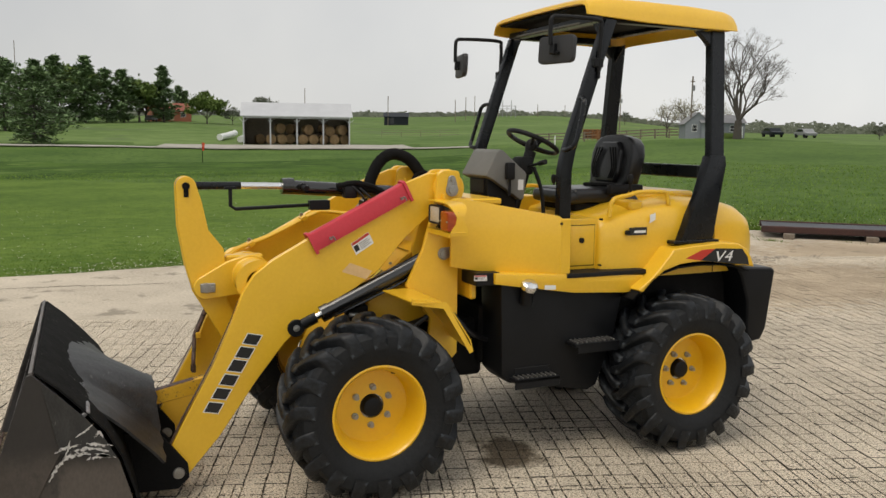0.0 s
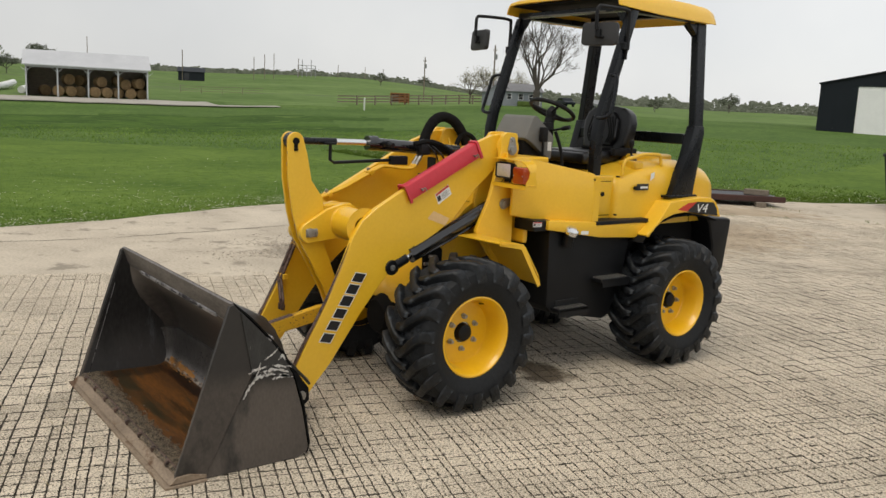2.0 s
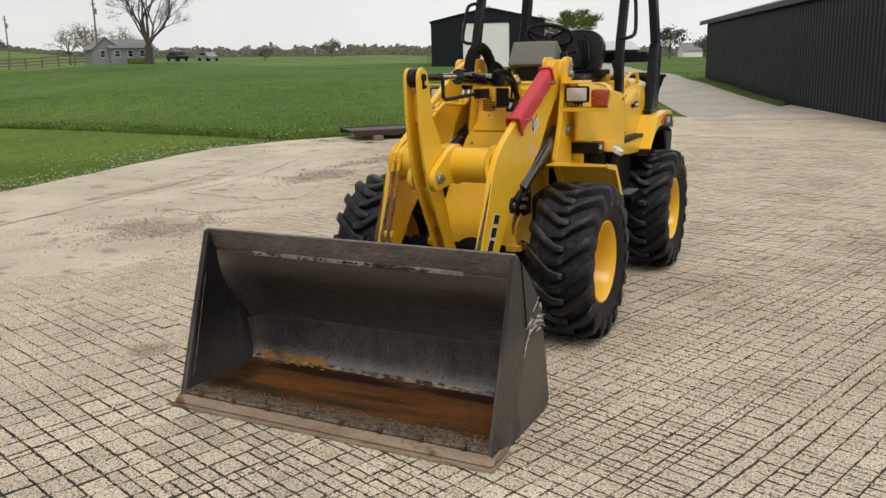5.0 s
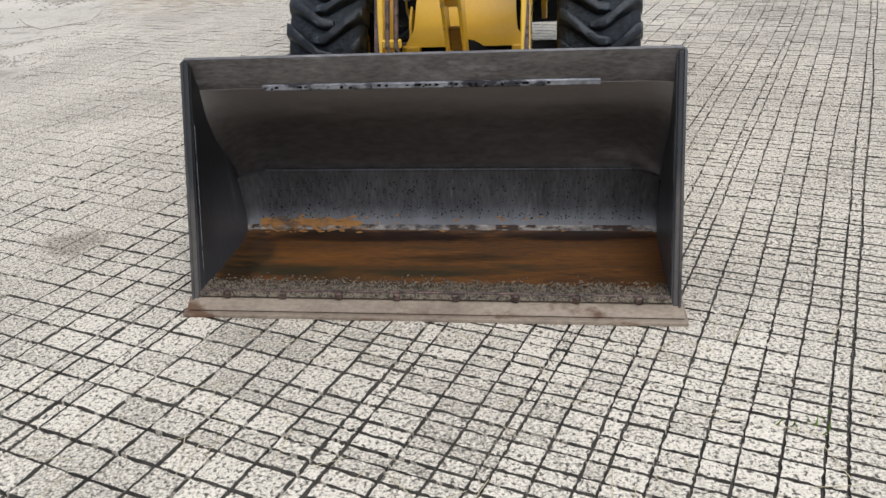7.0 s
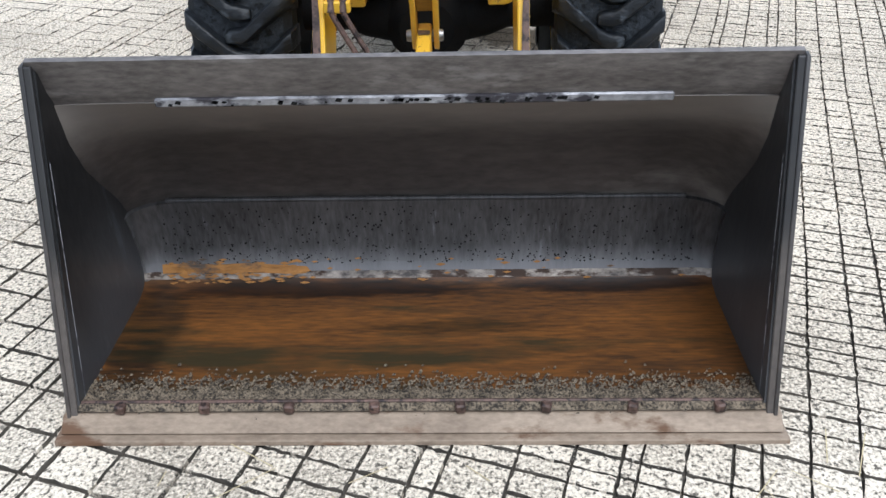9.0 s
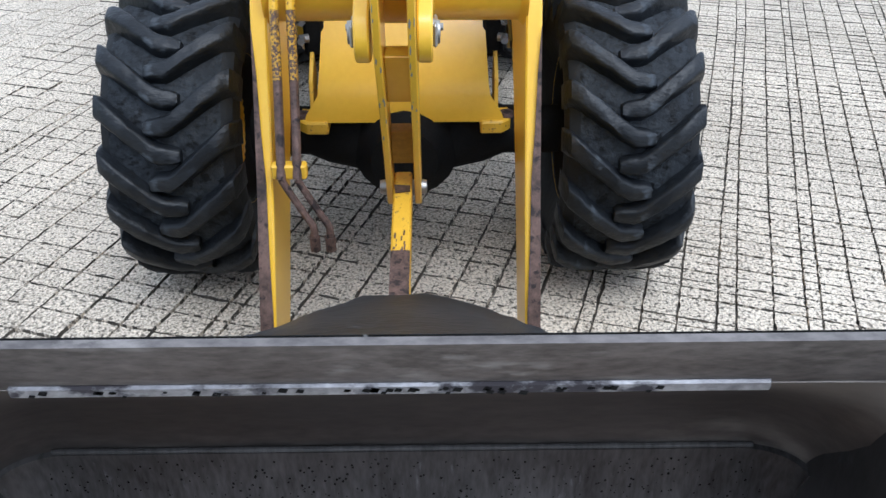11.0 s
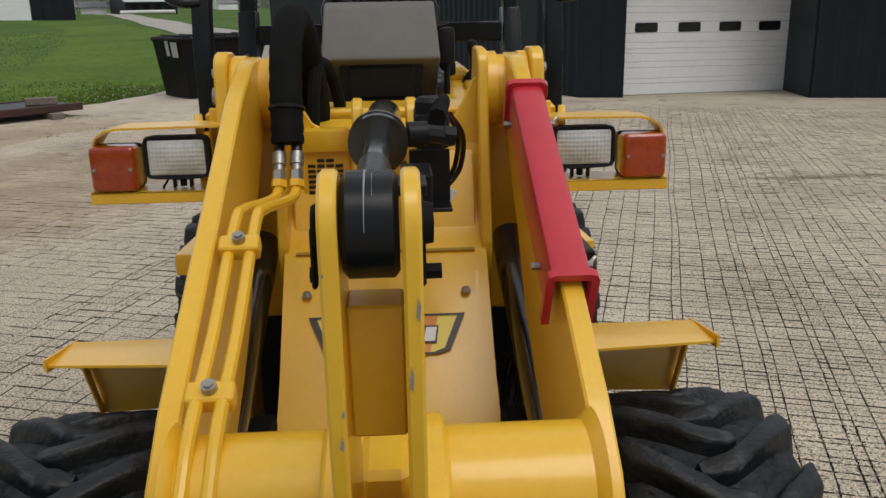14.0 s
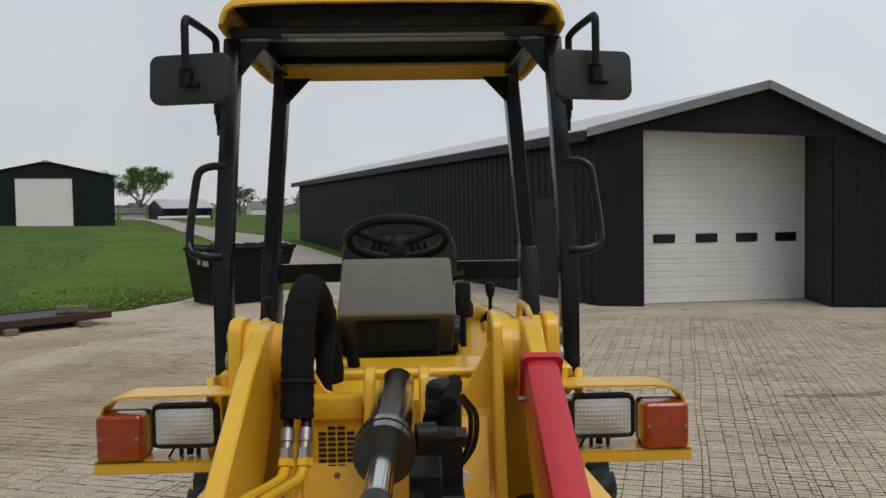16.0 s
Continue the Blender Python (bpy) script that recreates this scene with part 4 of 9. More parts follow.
for sx in (-1, 1):
    # chipped paint along the front edges of the two plates
    verts, faces = [], []
    front = [(-0.482, 0.4525), (-0.58, 0.62), (-0.688, 0.82), (-0.762, 0.95), (-0.803, 1.1), (-0.835, 1.3), (-0.8405, 1.5)]
    for k in range(13):
        n = rng.choice((1, 1, 2, 2, 2, 3, 5))
        (y0, z0), (y1, z1) = front[n], front[n + 1]
        u, d = rng.random(), Vector((0, y1 - y0, z1 - z0)).normalized()
        out = Vector((0, -d.z, d.y)) if d.z > 0 else Vector((0, d.z, -d.y))
        p = Vector((AC + 0.003 + sx * 0.0355 + rng.choice((-1, 1)) * 0.0085 * rng.uniform(0.35, 0.7), y0 + (y1 - y0) * u, z0 + (z1 - z0) * u)) + out * 0.0007
        a, b = rng.uniform(0.001, 0.0026), rng.uniform(0.002, 0.014)
        i = len(verts)
        verts += [tuple(p + Vector((a, 0, 0)) * e + d * b * f) for e, f in ((-1, -0.6), (0.4, -1), (1, 0.3), (-0.2, 1))]
        faces.append((i, i + 1, i + 2, i + 3))
    chips = stuff("paint_chips", verts, faces, GREY_INK, "", "")
    chips.parent = crank
# tilt cylinder along the top
tiltc = part("tilt_cylinder", join(rod((AC, -0.29, 1.494), (AC, 0.4, 1.452), 0.038, 28, 0.003), rod((AC, -0.295, 1.497), (AC, -0.23, 1.497), 0.0435, 28, 0.004), rod((AC, -0.26, 1.497), (AC, -0.245, 1.497), 0.045, 28, 0.002)), GLOSS_BLACK, loader, "glossy black tilt cylinder")
part("piston_rod", rod((AC, -0.52, 1.503), (AC, -0.28, 1.498), 0.018, 20), CHROME, tiltc)
part("rod_sleeve", join(rod((AC, -0.76, 1.505), (AC, -0.51, 1.503), 0.0205, 20, 0.003)), POST, tiltc)
part("rod_eye", lathe([(0.02, -0.025), (0.042, -0.025), (0.048, -0.02), (0.048, 0.02), (0.042, 0.025), (0.02, 0.025)], (AC + 0.003, -0.79, 1.505), "x", 32), POST, tiltc, "scratched round black rod eye")
for x, a0, a1, w in ((-0.004, 66, 180, 0.0006), (0.003, 100, 140, 0.0004)):
    part("scratch", strip([[(AC + 0.003 + x - w, -0.79 + 0.0486 * math.cos(radians(a)), 1.505 + 0.0486 * math.sin(radians(a))), (AC + 0.003 + x + w + 0.0006 * math.sin(a), -0.79 + 0.0486 * math.cos(radians(a)), 1.505 + 0.0486 * math.sin(radians(a)))] for a in range(a0, a1, 6)], 0.0004), GREY_INK, tiltc)
part("position_rod", join(tube([(AC + 0.046, -0.57, 1.5), (AC + 0.046, -0.57, 1.4), (AC + 0.046, -0.545, 1.385), (AC + 0.046, -0.12, 1.4)], 0.01, 8, smooth=False), block(AC + 0.015, AC + 0.06, -0.6, -0.54, 1.487, 1.5, 0.002), block(AC + 0.032, AC + 0.085, -0.16, -0.05, 1.372, 1.425, 0.004)), BLACK, tiltc)
part("cylinder_hose", tube([(AC + 0.075, 0.02, 1.46), (AC + 0.095, 0.1, 1.49), (AC + 0.1, 0.22, 1.47), (AC + 0.085, 0.34, 1.4)], 0.022, 10, wrinkle=0.12), CLOTH, tiltc, "black sleeved hose beside the cylinder")
part("cylinder_hose", tube([(AC + 0.1, -0.02, 1.5), (AC + 0.115, 0.1, 1.515), (AC + 0.11, 0.24, 1.46), (AC + 0.115, 0.3, 1.35)], 0.016, 8, wrinkle=0.1), CLOTH, tiltc, "black sleeved hose beside the cylinder")
part("hose_fitting", join(block(AC + 0.06, AC + 0.125, 0.02, 0.09, 1.435, 1.5, 0.012, 2), lathe([(0.001, 0.05), (0.024, 0.048), (0.03, 0.04), (0.03, 0.0), (0.001, 0.0)], (AC + 0.092, 0.06, 1.48), "z", 14)), PLASTIC, tiltc, "round-topped black switch block")
part("oil_port", join(rod((AC + 0.045, -0.2, 1.497), (AC + 0.075, -0.195, 1.497), 0.02, 12, 0.003), rod((AC + 0.075, -0.195, 1.497), (AC + 0.105, -0.19, 1.492), 0.0145, 8), rod((AC + 0.1, -0.19, 1.493), (AC + 0.118, -0.186, 1.49), 0.017, 6)), BLACK, tiltc, "black oil port with a hex fitting")
part("thin_cable", tube([(AC + 0.13, 0.1, 1.49), (AC + 0.158, 0.15, 1.44), (AC + 0.155, 0.19, 1.37), (AC + 0.125, 0.18, 1.33)], 0.0055, 8), VINYL, tiltc)
part("thin_cable", tube([(AC + 0.12, 0.06, 1.5), (AC + 0.145, 0.11, 1.45), (AC + 0.14, 0.14, 1.38), (AC + 0.11, 0.15, 1.33)], 0.005, 8), VINYL, tiltc)
part("cable_bracket", join(block(AC + 0.05, AC + 0.13, 0.12, 0.13, 1.31, 1.42, 0.002), block(AC + 0.05, AC + 0.13, 0.05, 0.13, 1.31, 1.318, 0.002)), BLACK, tiltc)
part("cable_tag", block(AC + 0.12, AC + 0.138, 0.146, 0.15, 1.3, 1.335, 0.001, 1, Matrix.Rotation(0.5, 4, "Y")), WHITE, tiltc, "small white cable tag")
part("sleeve_ring", rod((AC + 0.085, 0.1, 1.492), (AC + 0.086, 0.108, 1.493), 0.026, 12), ZINC, tiltc)
part("valve_block", block(AC + 0.035, AC + 0.085, 0.3, 0.4, 1.27, 1.35, 0.006), PLASTIC, loader, "small black connector box")
for sx in (-1, 1):
    part("cylinder_bracket", slab([(0.33, 1.33), (0.36, 1.43)] + arc(0.41, 1.448, 0.045, 160, 20, 6) + [(0.47, 1.42), (0.5, 1.36)], AC + sx * 0.06 - 0.012, AC + sx * 0.06 + 0.012, "x", 0.004), YELLOW, loader)
    part("bracket_pin", lathe([(0.001, 0.018), (0.02, 0.017), (0.023, 0.0), (0.001, 0.0)], (AC + sx * 0.072, 0.41, 1.448), "x", 14), ZINC, loader)
part("cowl_plate", slab([(0.234, 1.3), (0.234, 1.53), (0.215, 1.525), (0.195, 1.48), (0.165, 1.43), (0.12, 1.402), (-0.06, 1.398), (-0.12, 1.402), (-0.165, 1.43), (-0.195, 1.48), (-0.215, 1.525), (-0.234, 1.53), (-0.234, 1.3)], 0.487, 0.5, "y", 0.003), YELLOW, loader, "yellow cross plate with a dipped top edge")
part("hood_step", block(-0.196, -0.075, 0.44, 0.5, 1.366, 1.418, 0.006, 2), YELLOW, loader)

# steel pipes on the inside of the right arm, then couplings and the sleeved hoses
for k, dx in enumerate((0.0, 0.036)):
    px = -0.256 + dx
    run = [(px, -0.735, 0.66), (px, -0.648, 0.86), (px, -0.602, 1.0), (px, -0.562, 1.088), (px, -0.48, 1.144), (px, -0.3, 1.21), (px, -0.06, 1.325), (px + 0.006, 0.0, 1.337), (px + 0.026, 0.09, 1.328), (px + 0.041, 0.15, 1.325), (px + 0.045, 0.18, 1.333), (px + 0.046, 0.19, 1.346)]
    part("hydraulic_pipe", tube(run[3:], 0.0105, 10), YELLOW, loader, "yellow painted steel pipe")
    part("hydraulic_pipe", tube(run[2:4], 0.0105, 10), YELLOW_CHIPPED, loader, "chipped yellow steel pipe")
    part("hydraulic_pipe", tube([run[1], (px, -0.625, 0.93), run[2]], 0.0104, 10), RUST_CHIPPED, loader, "half bare steel pipe")
    part("hydraulic_pipe", tube(run[:2], 0.0103, 10), EDGE_RUST, loader, "rust-brown steel pipe with paint left")
    part("pipe_drop", tube([(px, -0.735, 0.66), (px + 0.012, -0.737, 0.635), (px + 0.046, -0.745, 0.575), (px + 0.063, -0.75, 0.545), (px + 0.064, -0.75, 0.515)], 0.009, 8), EDGE_RUST, loader, "rusty pipe end")
    part("pipe_cap", rod((px + 0.064, -0.75, 0.518), (px + 0.064, -0.752, 0.482), 0.0135, 6), EDGE_RUST, loader)
    cx = px + 0.046
    part("pipe_nut", rod((cx, 0.187, 1.338), (cx, 0.195, 1.351), 0.0165, 6), YELLOW, loader)
    part("coupling", join(rod((cx, 0.195, 1.351), (cx, 0.207, 1.367), 0.0145, 6), rod((cx, 0.207, 1.367), (cx, 0.216, 1.379), 0.0115, 12), rod((cx, 0.216, 1.379), (cx, 0.232, 1.401), 0.0145, 12)), ZINC, loader, "bright zinc hose coupling")
    part("hose_end", tube([(cx, 0.23, 1.397), (cx, 0.25, 1.435), (cx, 0.27, 1.485)], 0.0115, 10), VINYL, loader)
for y, z in ((-0.415, 1.166), (-0.118, 1.3)):
    turn = Matrix.Rotation(math.atan2(0.55, 1), 4, "X")
    clamp = part("pipe_clamp", block(-0.273, -0.204, y - 0.018, y + 0.018, z - 0.016, z + 0.016, 0.008, 3, turn), YELLOW, loader)
    part("clamp_bolt", join(rod((-0.238, y - 0.006, z + 0.012), (-0.238, y - 0.0125, z + 0.0245), 0.011, 16), rod((-0.238, y - 0.012, z + 0.024), (-0.238, y - 0.0145, z + 0.0285), 0.0075, 6)), ZINC, clamp)
part("pipe_clamp", block(-0.278, -0.2, -0.73, -0.7, 0.655, 0.69, 0.004), YELLOW_WORN, loader)
part("hose_sleeve", tube([(-0.193, 0.242, 1.42), (-0.193, 0.258, 1.475), (-0.194, 0.28, 1.54), (-0.193, 0.32, 1.615), (-0.188, 0.375, 1.66), (-0.184, 0.44, 1.664), (-0.177, 0.51, 1.63), (-0.17, 0.57, 1.555), (-0.166, 0.61, 1.48), (-0.163, 0.64, 1.38)], 0.034, 16, wrinkle=0.045), CLOTH, loader, "thick black cloth sleeve over arched hoses")
part("sleeve_tie", rod((-0.193, 0.262, 1.487), (-0.193, 0.264, 1.493), 0.038, 18), BLACK, loader)
part("second_hose", tube([(-0.165, 0.5, 1.4), (-0.16, 0.52, 1.5), (-0.15, 0.56, 1.56), (-0.13, 0.62, 1.54), (-0.112, 0.66, 1.47), (-0.105, 0.68, 1.38)], 0.016, 10, wrinkle=0.08), CLOTH, loader)

# red safety strut stowed on the left arm
d = Vector((0, 0.52, 0.265)).normalized()
up = Vector((0, -d.z, d.y))
def along(s, h, x):
    p = Vector((AC + ARM_X + x, -0.225, 1.23)) + d * s + up * h
    return tuple(p)


def channel(s0, s1, w, h0, h1, t=0.008):
    bm = bmesh.new()
    line = [(-w, h0), (-w, h1 - 0.014), (-w + 0.004, h1 - 0.005), (-w + 0.014, h1), (w - 0.014, h1), (w - 0.004, h1 - 0.005), (w, h1 - 0.014), (w, h0), (w - t, h0), (w - t, h1 - 0.012), (w - 0.014, h1 - t), (-w + 0.014, h1 - t), (-w + t, h1 - 0.012), (-w + t, h0)]
    a = [bm.verts.new(along(s0, h, x)) for x, h in line]
    b = [bm.verts.new(along(s1, h, x)) for x, h in line]
    n = len(line)
    for i in range(n):
        bm.faces.new((a[i], a[(i + 1) % n], b[(i + 1) % n], b[i]))
    bm.faces.new(a[::-1])
    bm.faces.new(b)
    bmesh.ops.recalc_face_normals(bm, faces=bm.faces)
    return bm


strut = part("safety_strut", join(channel(0.012, 0.575, 0.035, -0.055, 0.038), channel(0.0, 0.016, 0.044, -0.068, 0.047, 0.014), channel(0.572, 0.588, 0.044, -0.068, 0.047, 0.014)), RED, loader, "bright red steel arm strut")
for s in (0.1, 0.53):
    part("strut_pin", join(rod(along(s, -0.028, 0.025), along(s, -0.028, 0.058), 0.007, 8), tube([along(s, -0.028, 0.052), along(s + 0.012, -0.022, 0.064), along(s + 0.016, -0.045, 0.06)], 0.004, 6)), ZINC, strut)
    part("strut_pin", rod(along(s, -0.028, -0.025), along(s, -0.028, -0.05), 0.007, 8), ZINC, strut)

# writing on the left arm: dark slanted blocks with a pale rim
FX = AC + ARM_X + 0.018
def on_arm(a, b, lift):
    """a runs up the arm, b across it."""
    base, run = Vector((0, -0.735, 0.395)), Vector((0, 0.255, 0.43)).normalized()
    across = Vector((0, -run.z, run.y))
    p = base + run * a + across * b
    return (FX + lift, p.y, p.z)


mark = part("arm_mark", decal([(-0.004, -0.034), (0.465, -0.034), (0.46, 0.034), (-0.01, 0.034)], on_arm, 0.0006, 0.0003), YELLOW, loader, "row of slanted dark blocks with white rims")
for k in range(6):
    a, w = 0.006 + 0.0765 * k, (0.062, 0.064, 0.064, 0.07, 0.066, 0.062)[k]
    part("mark_rim", decal([(a + 0.01, -0.037), (a + w + 0.01, -0.037), (a + w - 0.014, 0.037), (a - 0.014, 0.037)], on_arm, 0.0014, 0.0004), WHITE, mark)
    part("mark_block", decal([(a + 0.013, -0.032), (a + w + 0.004, -0.032), (a + w - 0.017, 0.032), (a - 0.008, 0.032)], on_arm, 0.0022, 0.0004), DARK_INK, mark)


def sticker(points, x, header=True, colour=WHITE, name="sticker", parent=None, label="small white warning sticker"):
    """A flat label in a plane across x, from its four corners (y, z), with a red header and grey lines."""
    p = [Vector(q) for q in points]
    side = 1 if x > 0 else -1
    def at(u, v, lift):
        q = (p[0] * (1 - u) + p[1] * u) * (1 - v) + (p[3] * (1 - u) + p[2] * u) * v
        return (x + side * lift, q.x, q.y)
    ob = part(name, decal([(0, 0), (1, 0), (1, 1), (0, 1)], at, 0.0008, 0.0004), colour, parent or loader, label)
    if header:
        part("header", decal([(0.02, 0.78), (0.98, 0.78), (0.98, 0.98), (0.02, 0.98)], at, 0.0016, 0.0004), STICK_RED, ob)
        part("picture", decal([(0.05, 0.2), (0.28, 0.2), (0.28, 0.68), (0.05, 0.68)], at, 0.0016, 0.0004), DARK_INK, ob)
        for k in range(4):
            part("line", decal([(0.34, 0.16 + 0.14 * k), (0.92 - 0.1 * (k % 2), 0.16 + 0.14 * k), (0.92 - 0.1 * (k % 2), 0.22 + 0.14 * k), (0.34, 0.22 + 0.14 * k)], at, 0.0016, 0.0004), GREY_INK, ob)
    return ob


sticker([(0.02, 1.155), (0.115, 1.215), (0.085, 1.275), (-0.01, 1.215)], FX)
sticker([(-0.058, 1.072), (0.075, 1.025), (0.107, 1.068), (-0.014, 1.116)], FX, header=False, colour=STICK_PALE, label="small orange label")

# ---------------------------------------------------------------- bucket
BC = 0.02
bucket = new("bucket")
bucket.parent = loader
tagged(bucket, "wide steel loader bucket with a rusty floor resting on the ground")


def across(line, half, thick=0.014, n=2):
    return strip([[(BC - half + 2 * half * i / (n - 1), y, z) for i in range(n)] for y, z in line], thick)


part("floor_plate", across([(-1.74, 0.046), (-1.6, 0.042), (-1.32, 0.036), (-1.27, 0.045), (-1.245, 0.062)], 0.8), RUST, bucket, "floor of wet orange rust")
FILLET_Z = (0.06, 0.11, 0.16, 0.23, 0.3, 0.36, 0.425, 0.5, 0.57, 0.64, 0.7)
FILLET_X = (0.03, 0.045, 0.075, 0.105, 0.13, 0.155, 0.18, 0.205, 0.22, 0.23, 0.23)
FILLET_N = (0.015, 0.03, 0.045, 0.062, 0.08, 0.098, 0.118, 0.136, 0.132, 0.09, 0.0)


BACK_LINE = [(-1.245, 0.062), (-1.232, 0.078), (-1.228, 0.085), (-1.218, 0.11), (-1.211, 0.135), (-1.205, 0.16), (-1.2, 0.195), (-1.197, 0.23), (-1.197, 0.265), (-1.2, 0.3), (-1.205, 0.33), (-1.212, 0.36), (-1.224, 0.395), (-1.238, 0.425),
             (-1.258, 0.463), (-1.28, 0.5), (-1.307, 0.536), (-1.335, 0.57), (-1.367, 0.605), (-1.4, 0.64), (-1.432, 0.669), (-1.462, 0.697)]


def pressed(first, last, half=0.8, thick=0.013, n=14):
    """A stretch of the bent back plate, whose two ends sweep forward in one smooth curve into the side plates."""
    rows = []
    for k in range(first, last + 1):
        y, z = BACK_LINE[k]
        y0, z0 = BACK_LINE[max(k - 2, 0)]
        y1, z1 = BACK_LINE[min(k + 2, len(BACK_LINE) - 1)]
        d = Vector((0, y1 - y0, z1 - z0)).normalized()
        inward = Vector((0, -d.z, d.y))
        rx, rn = np.interp(z, FILLET_Z, FILLET_X), np.interp(z, FILLET_Z, FILLET_N)
        end = [(half - rx * (1 - math.sin(a)), rn * (1 - math.cos(a))) for a in (0.5 * math.pi * i / n for i in range(n + 1))]
        xs = [(-x, w) for x, w in end[::-1]] + [((half - rx) * f, 0.0) for f in (-0.6, -0.2, 0.2, 0.6)] + end
        rows.append([tuple(Vector((BC + x, y, z)) + inward * w) for x, w in xs])
    return strip(rows, thick)


part("rust_band", pressed(0, 2), FLAKE, bucket, "line of pale flaking scale")
part("band_top", pressed(2, 3), BUCKET_LOW, bucket)
part("rust_stripe", strip([[(BC + x, -1.2445, 0.088 + dz), (BC + x, -1.235, 0.112 + dz * 1.4)] for x, dz in ((-0.74, 0.0), (-0.66, 0.003), (-0.58, -0.001), (-0.5, 0.002), (-0.42, -0.002), (-0.34, -0.006), (-0.28, -0.012))], 0.002), RUST_LIGHT, bucket, "orange rust stripe")
rng = random.Random(17)
verts, faces = [], []
for k in range(700):
    # small pits scattered over the lower back plate
    x, z, r = BC + rng.uniform(-0.74, 0.74), 0.112 + 0.17 * rng.random() ** 1.8, rng.uniform(0.0008, 0.0032)
    y = np.interp(z, (0.11, 0.16, 0.23, 0.3), (-1.2185, -1.2055, -1.1975, -1.2005)) - 0.0145
    i = len(verts)
    verts += [(x - r, y, z - r * 0.4), (x + r * 0.4, y, z - r), (x + r, y, z + r * 0.5), (x - r * 0.3, y, z + r * rng.uniform(0.8, 1.8))]
    faces.append((i, i + 1, i + 2, i + 3))
pits = stuff("rust_pitting", verts, faces, BLACK_MATT, "", "")
pits.parent = bucket
tagged(pits, "black pits in the scraped plate")
rng = random.Random(13)
verts, faces = [], []
for k in range(200):
    x = BC - 0.72 + abs(rng.gauss(0, 0.2)) * (1 if k % 5 else 4)
    u = rng.uniform(-0.1, 1.15)
    y, z, r = -1.245 + 0.027 * u - 0.017, 0.073 + 0.046 * u, rng.uniform(0.004, 0.014)
    if x < BC + 0.78:
        i = len(verts)
        verts += [(x - r, y, z), (x, y - 0.001, z - r * 0.35), (x + r * 1.3, y, z), (x + r * 0.2, y + 0.001, z + r * 0.3)]
        faces.append((i, i + 1, i + 2, i + 3))
flakes = stuff("rust_flaking", verts, faces, RUST_LIGHT, "", "")
flakes.parent = bucket
tagged(flakes, "orange rust flakes along the floor's rear edge")
part("lower_back", pressed(3, 9), BUCKET_LOW, bucket, "scraped pale steel back plate")
part("fold_bead", tube([(BC - 0.7, -1.206, 0.303), (BC, -1.207, 0.304), (BC + 0.7, -1.206, 0.303)], 0.006, 8), BUCKET_LOW, bucket)
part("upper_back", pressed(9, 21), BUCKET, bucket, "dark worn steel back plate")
part("top_lip", across([(-1.458, 0.693), (-1.478, 0.73), (-1.502, 0.81)], 0.812, n=6), LIP, bucket, "dusty scuffed upper lip")
part("top_bar", block(BC - 0.565, BC + 0.565, -1.474, -1.458, 0.69, 0.712, 0.004, 1), BARE, bucket, "scraped bright stiffener bar")
rng = random.Random(41)
verts, faces = [], []
for k in range(46):
    # dark chips in the bright bar and on the lip just above it
    x, z, r = BC + rng.uniform(-0.55, 0.4), rng.uniform(0.694, 0.715), rng.uniform(0.003, 0.009)
    y = -1.4752
    if z + r * 0.6 > 0.709:
        z = 0.702
    i = len(verts)
    verts += [(x - r, y, z - r * 0.3), (x + r * 0.5, y, z - r * 0.55), (x + r, y, z + r * 0.4), (x - r * 0.4, y, z + r * 0.6)]
    faces.append((i, i + 1, i + 2, i + 3))
chips = stuff("bar_chips", verts, faces, BUCKET_BLACK, "", "")
chips.parent = bucket
tagged(chips, "dark chips in the bright stiffener bar")
part("cutting_edge", slab([(-1.794, 0.0172), (-1.759, 0.046), (-1.7, 0.05), (-1.62, 0.03), (-1.62, 0.0172)], BC - 0.832, BC + 0.832, "x", 0.002), EDGE, bucket, "scratched rusty steel cutting edge")
part("wear_plate", slab([(-1.815, 0.0), (-1.811, 0.0125), (-1.803, 0.0135), (-1.62, 0.0135), (-1.62, 0.0)], BC - 0.842, BC + 0.842, "x", 0.002), EDGE, bucket, "lower plate of the cutting edge")
part("edge_shim", block(BC - 0.825, BC + 0.825, -1.78, -1.63, 0.0125, 0.018, 0), EDGE_RUST, bucket)
part("edge_bead", tube([(BC - 0.79, -1.738, 0.066), (BC - 0.3, -1.739, 0.068), (BC + 0.25, -1.737, 0.067), (BC + 0.79, -1.738, 0.066)], 0.0045, 6), EDGE_RUST, bucket, "rusty bead behind the bolts")
part("grit_line", across([(-1.757, 0.054), (-1.744, 0.066), (-1.725, 0.064), (-1.7, 0.062), (-1.678, 0.054)], 0.795, 0.004), GRIT, bucket, "line of grit and mud")
rng = random.Random(3)
for k in range(8):
    x = BC - 0.695 + 0.198 * k
    part("edge_bolt", block(x - 0.012, x + 0.012, -1.764, -1.742, 0.048, 0.073, 0.004, 1, Matrix.Rotation(rng.uniform(-0.3, 0.3), 4, "Z")), EDGE_RUST, bucket, "dark rusty bolt head")
verts, faces = [], []
for k in range(4200):
    x, y, r = BC + rng.uniform(-0.79, 0.79), -1.693 + rng.gauss(0, 0.026), rng.uniform(0.0015, 0.0055)
    i = len(verts)
    z = 0.061 + rng.uniform(0, 0.004)
    verts += [(x - r, y - r, z), (x + r, y - r * 0.6, z), (x + r * 0.5, y + r, z), (x, y, z + r)]
    faces += [(i, i + 1, i + 3), (i + 1, i + 2, i + 3), (i + 2, i, i + 3)]
crumbs = stuff("stone_grit", verts, faces, GRIT, "", "")
crumbs.parent = bucket
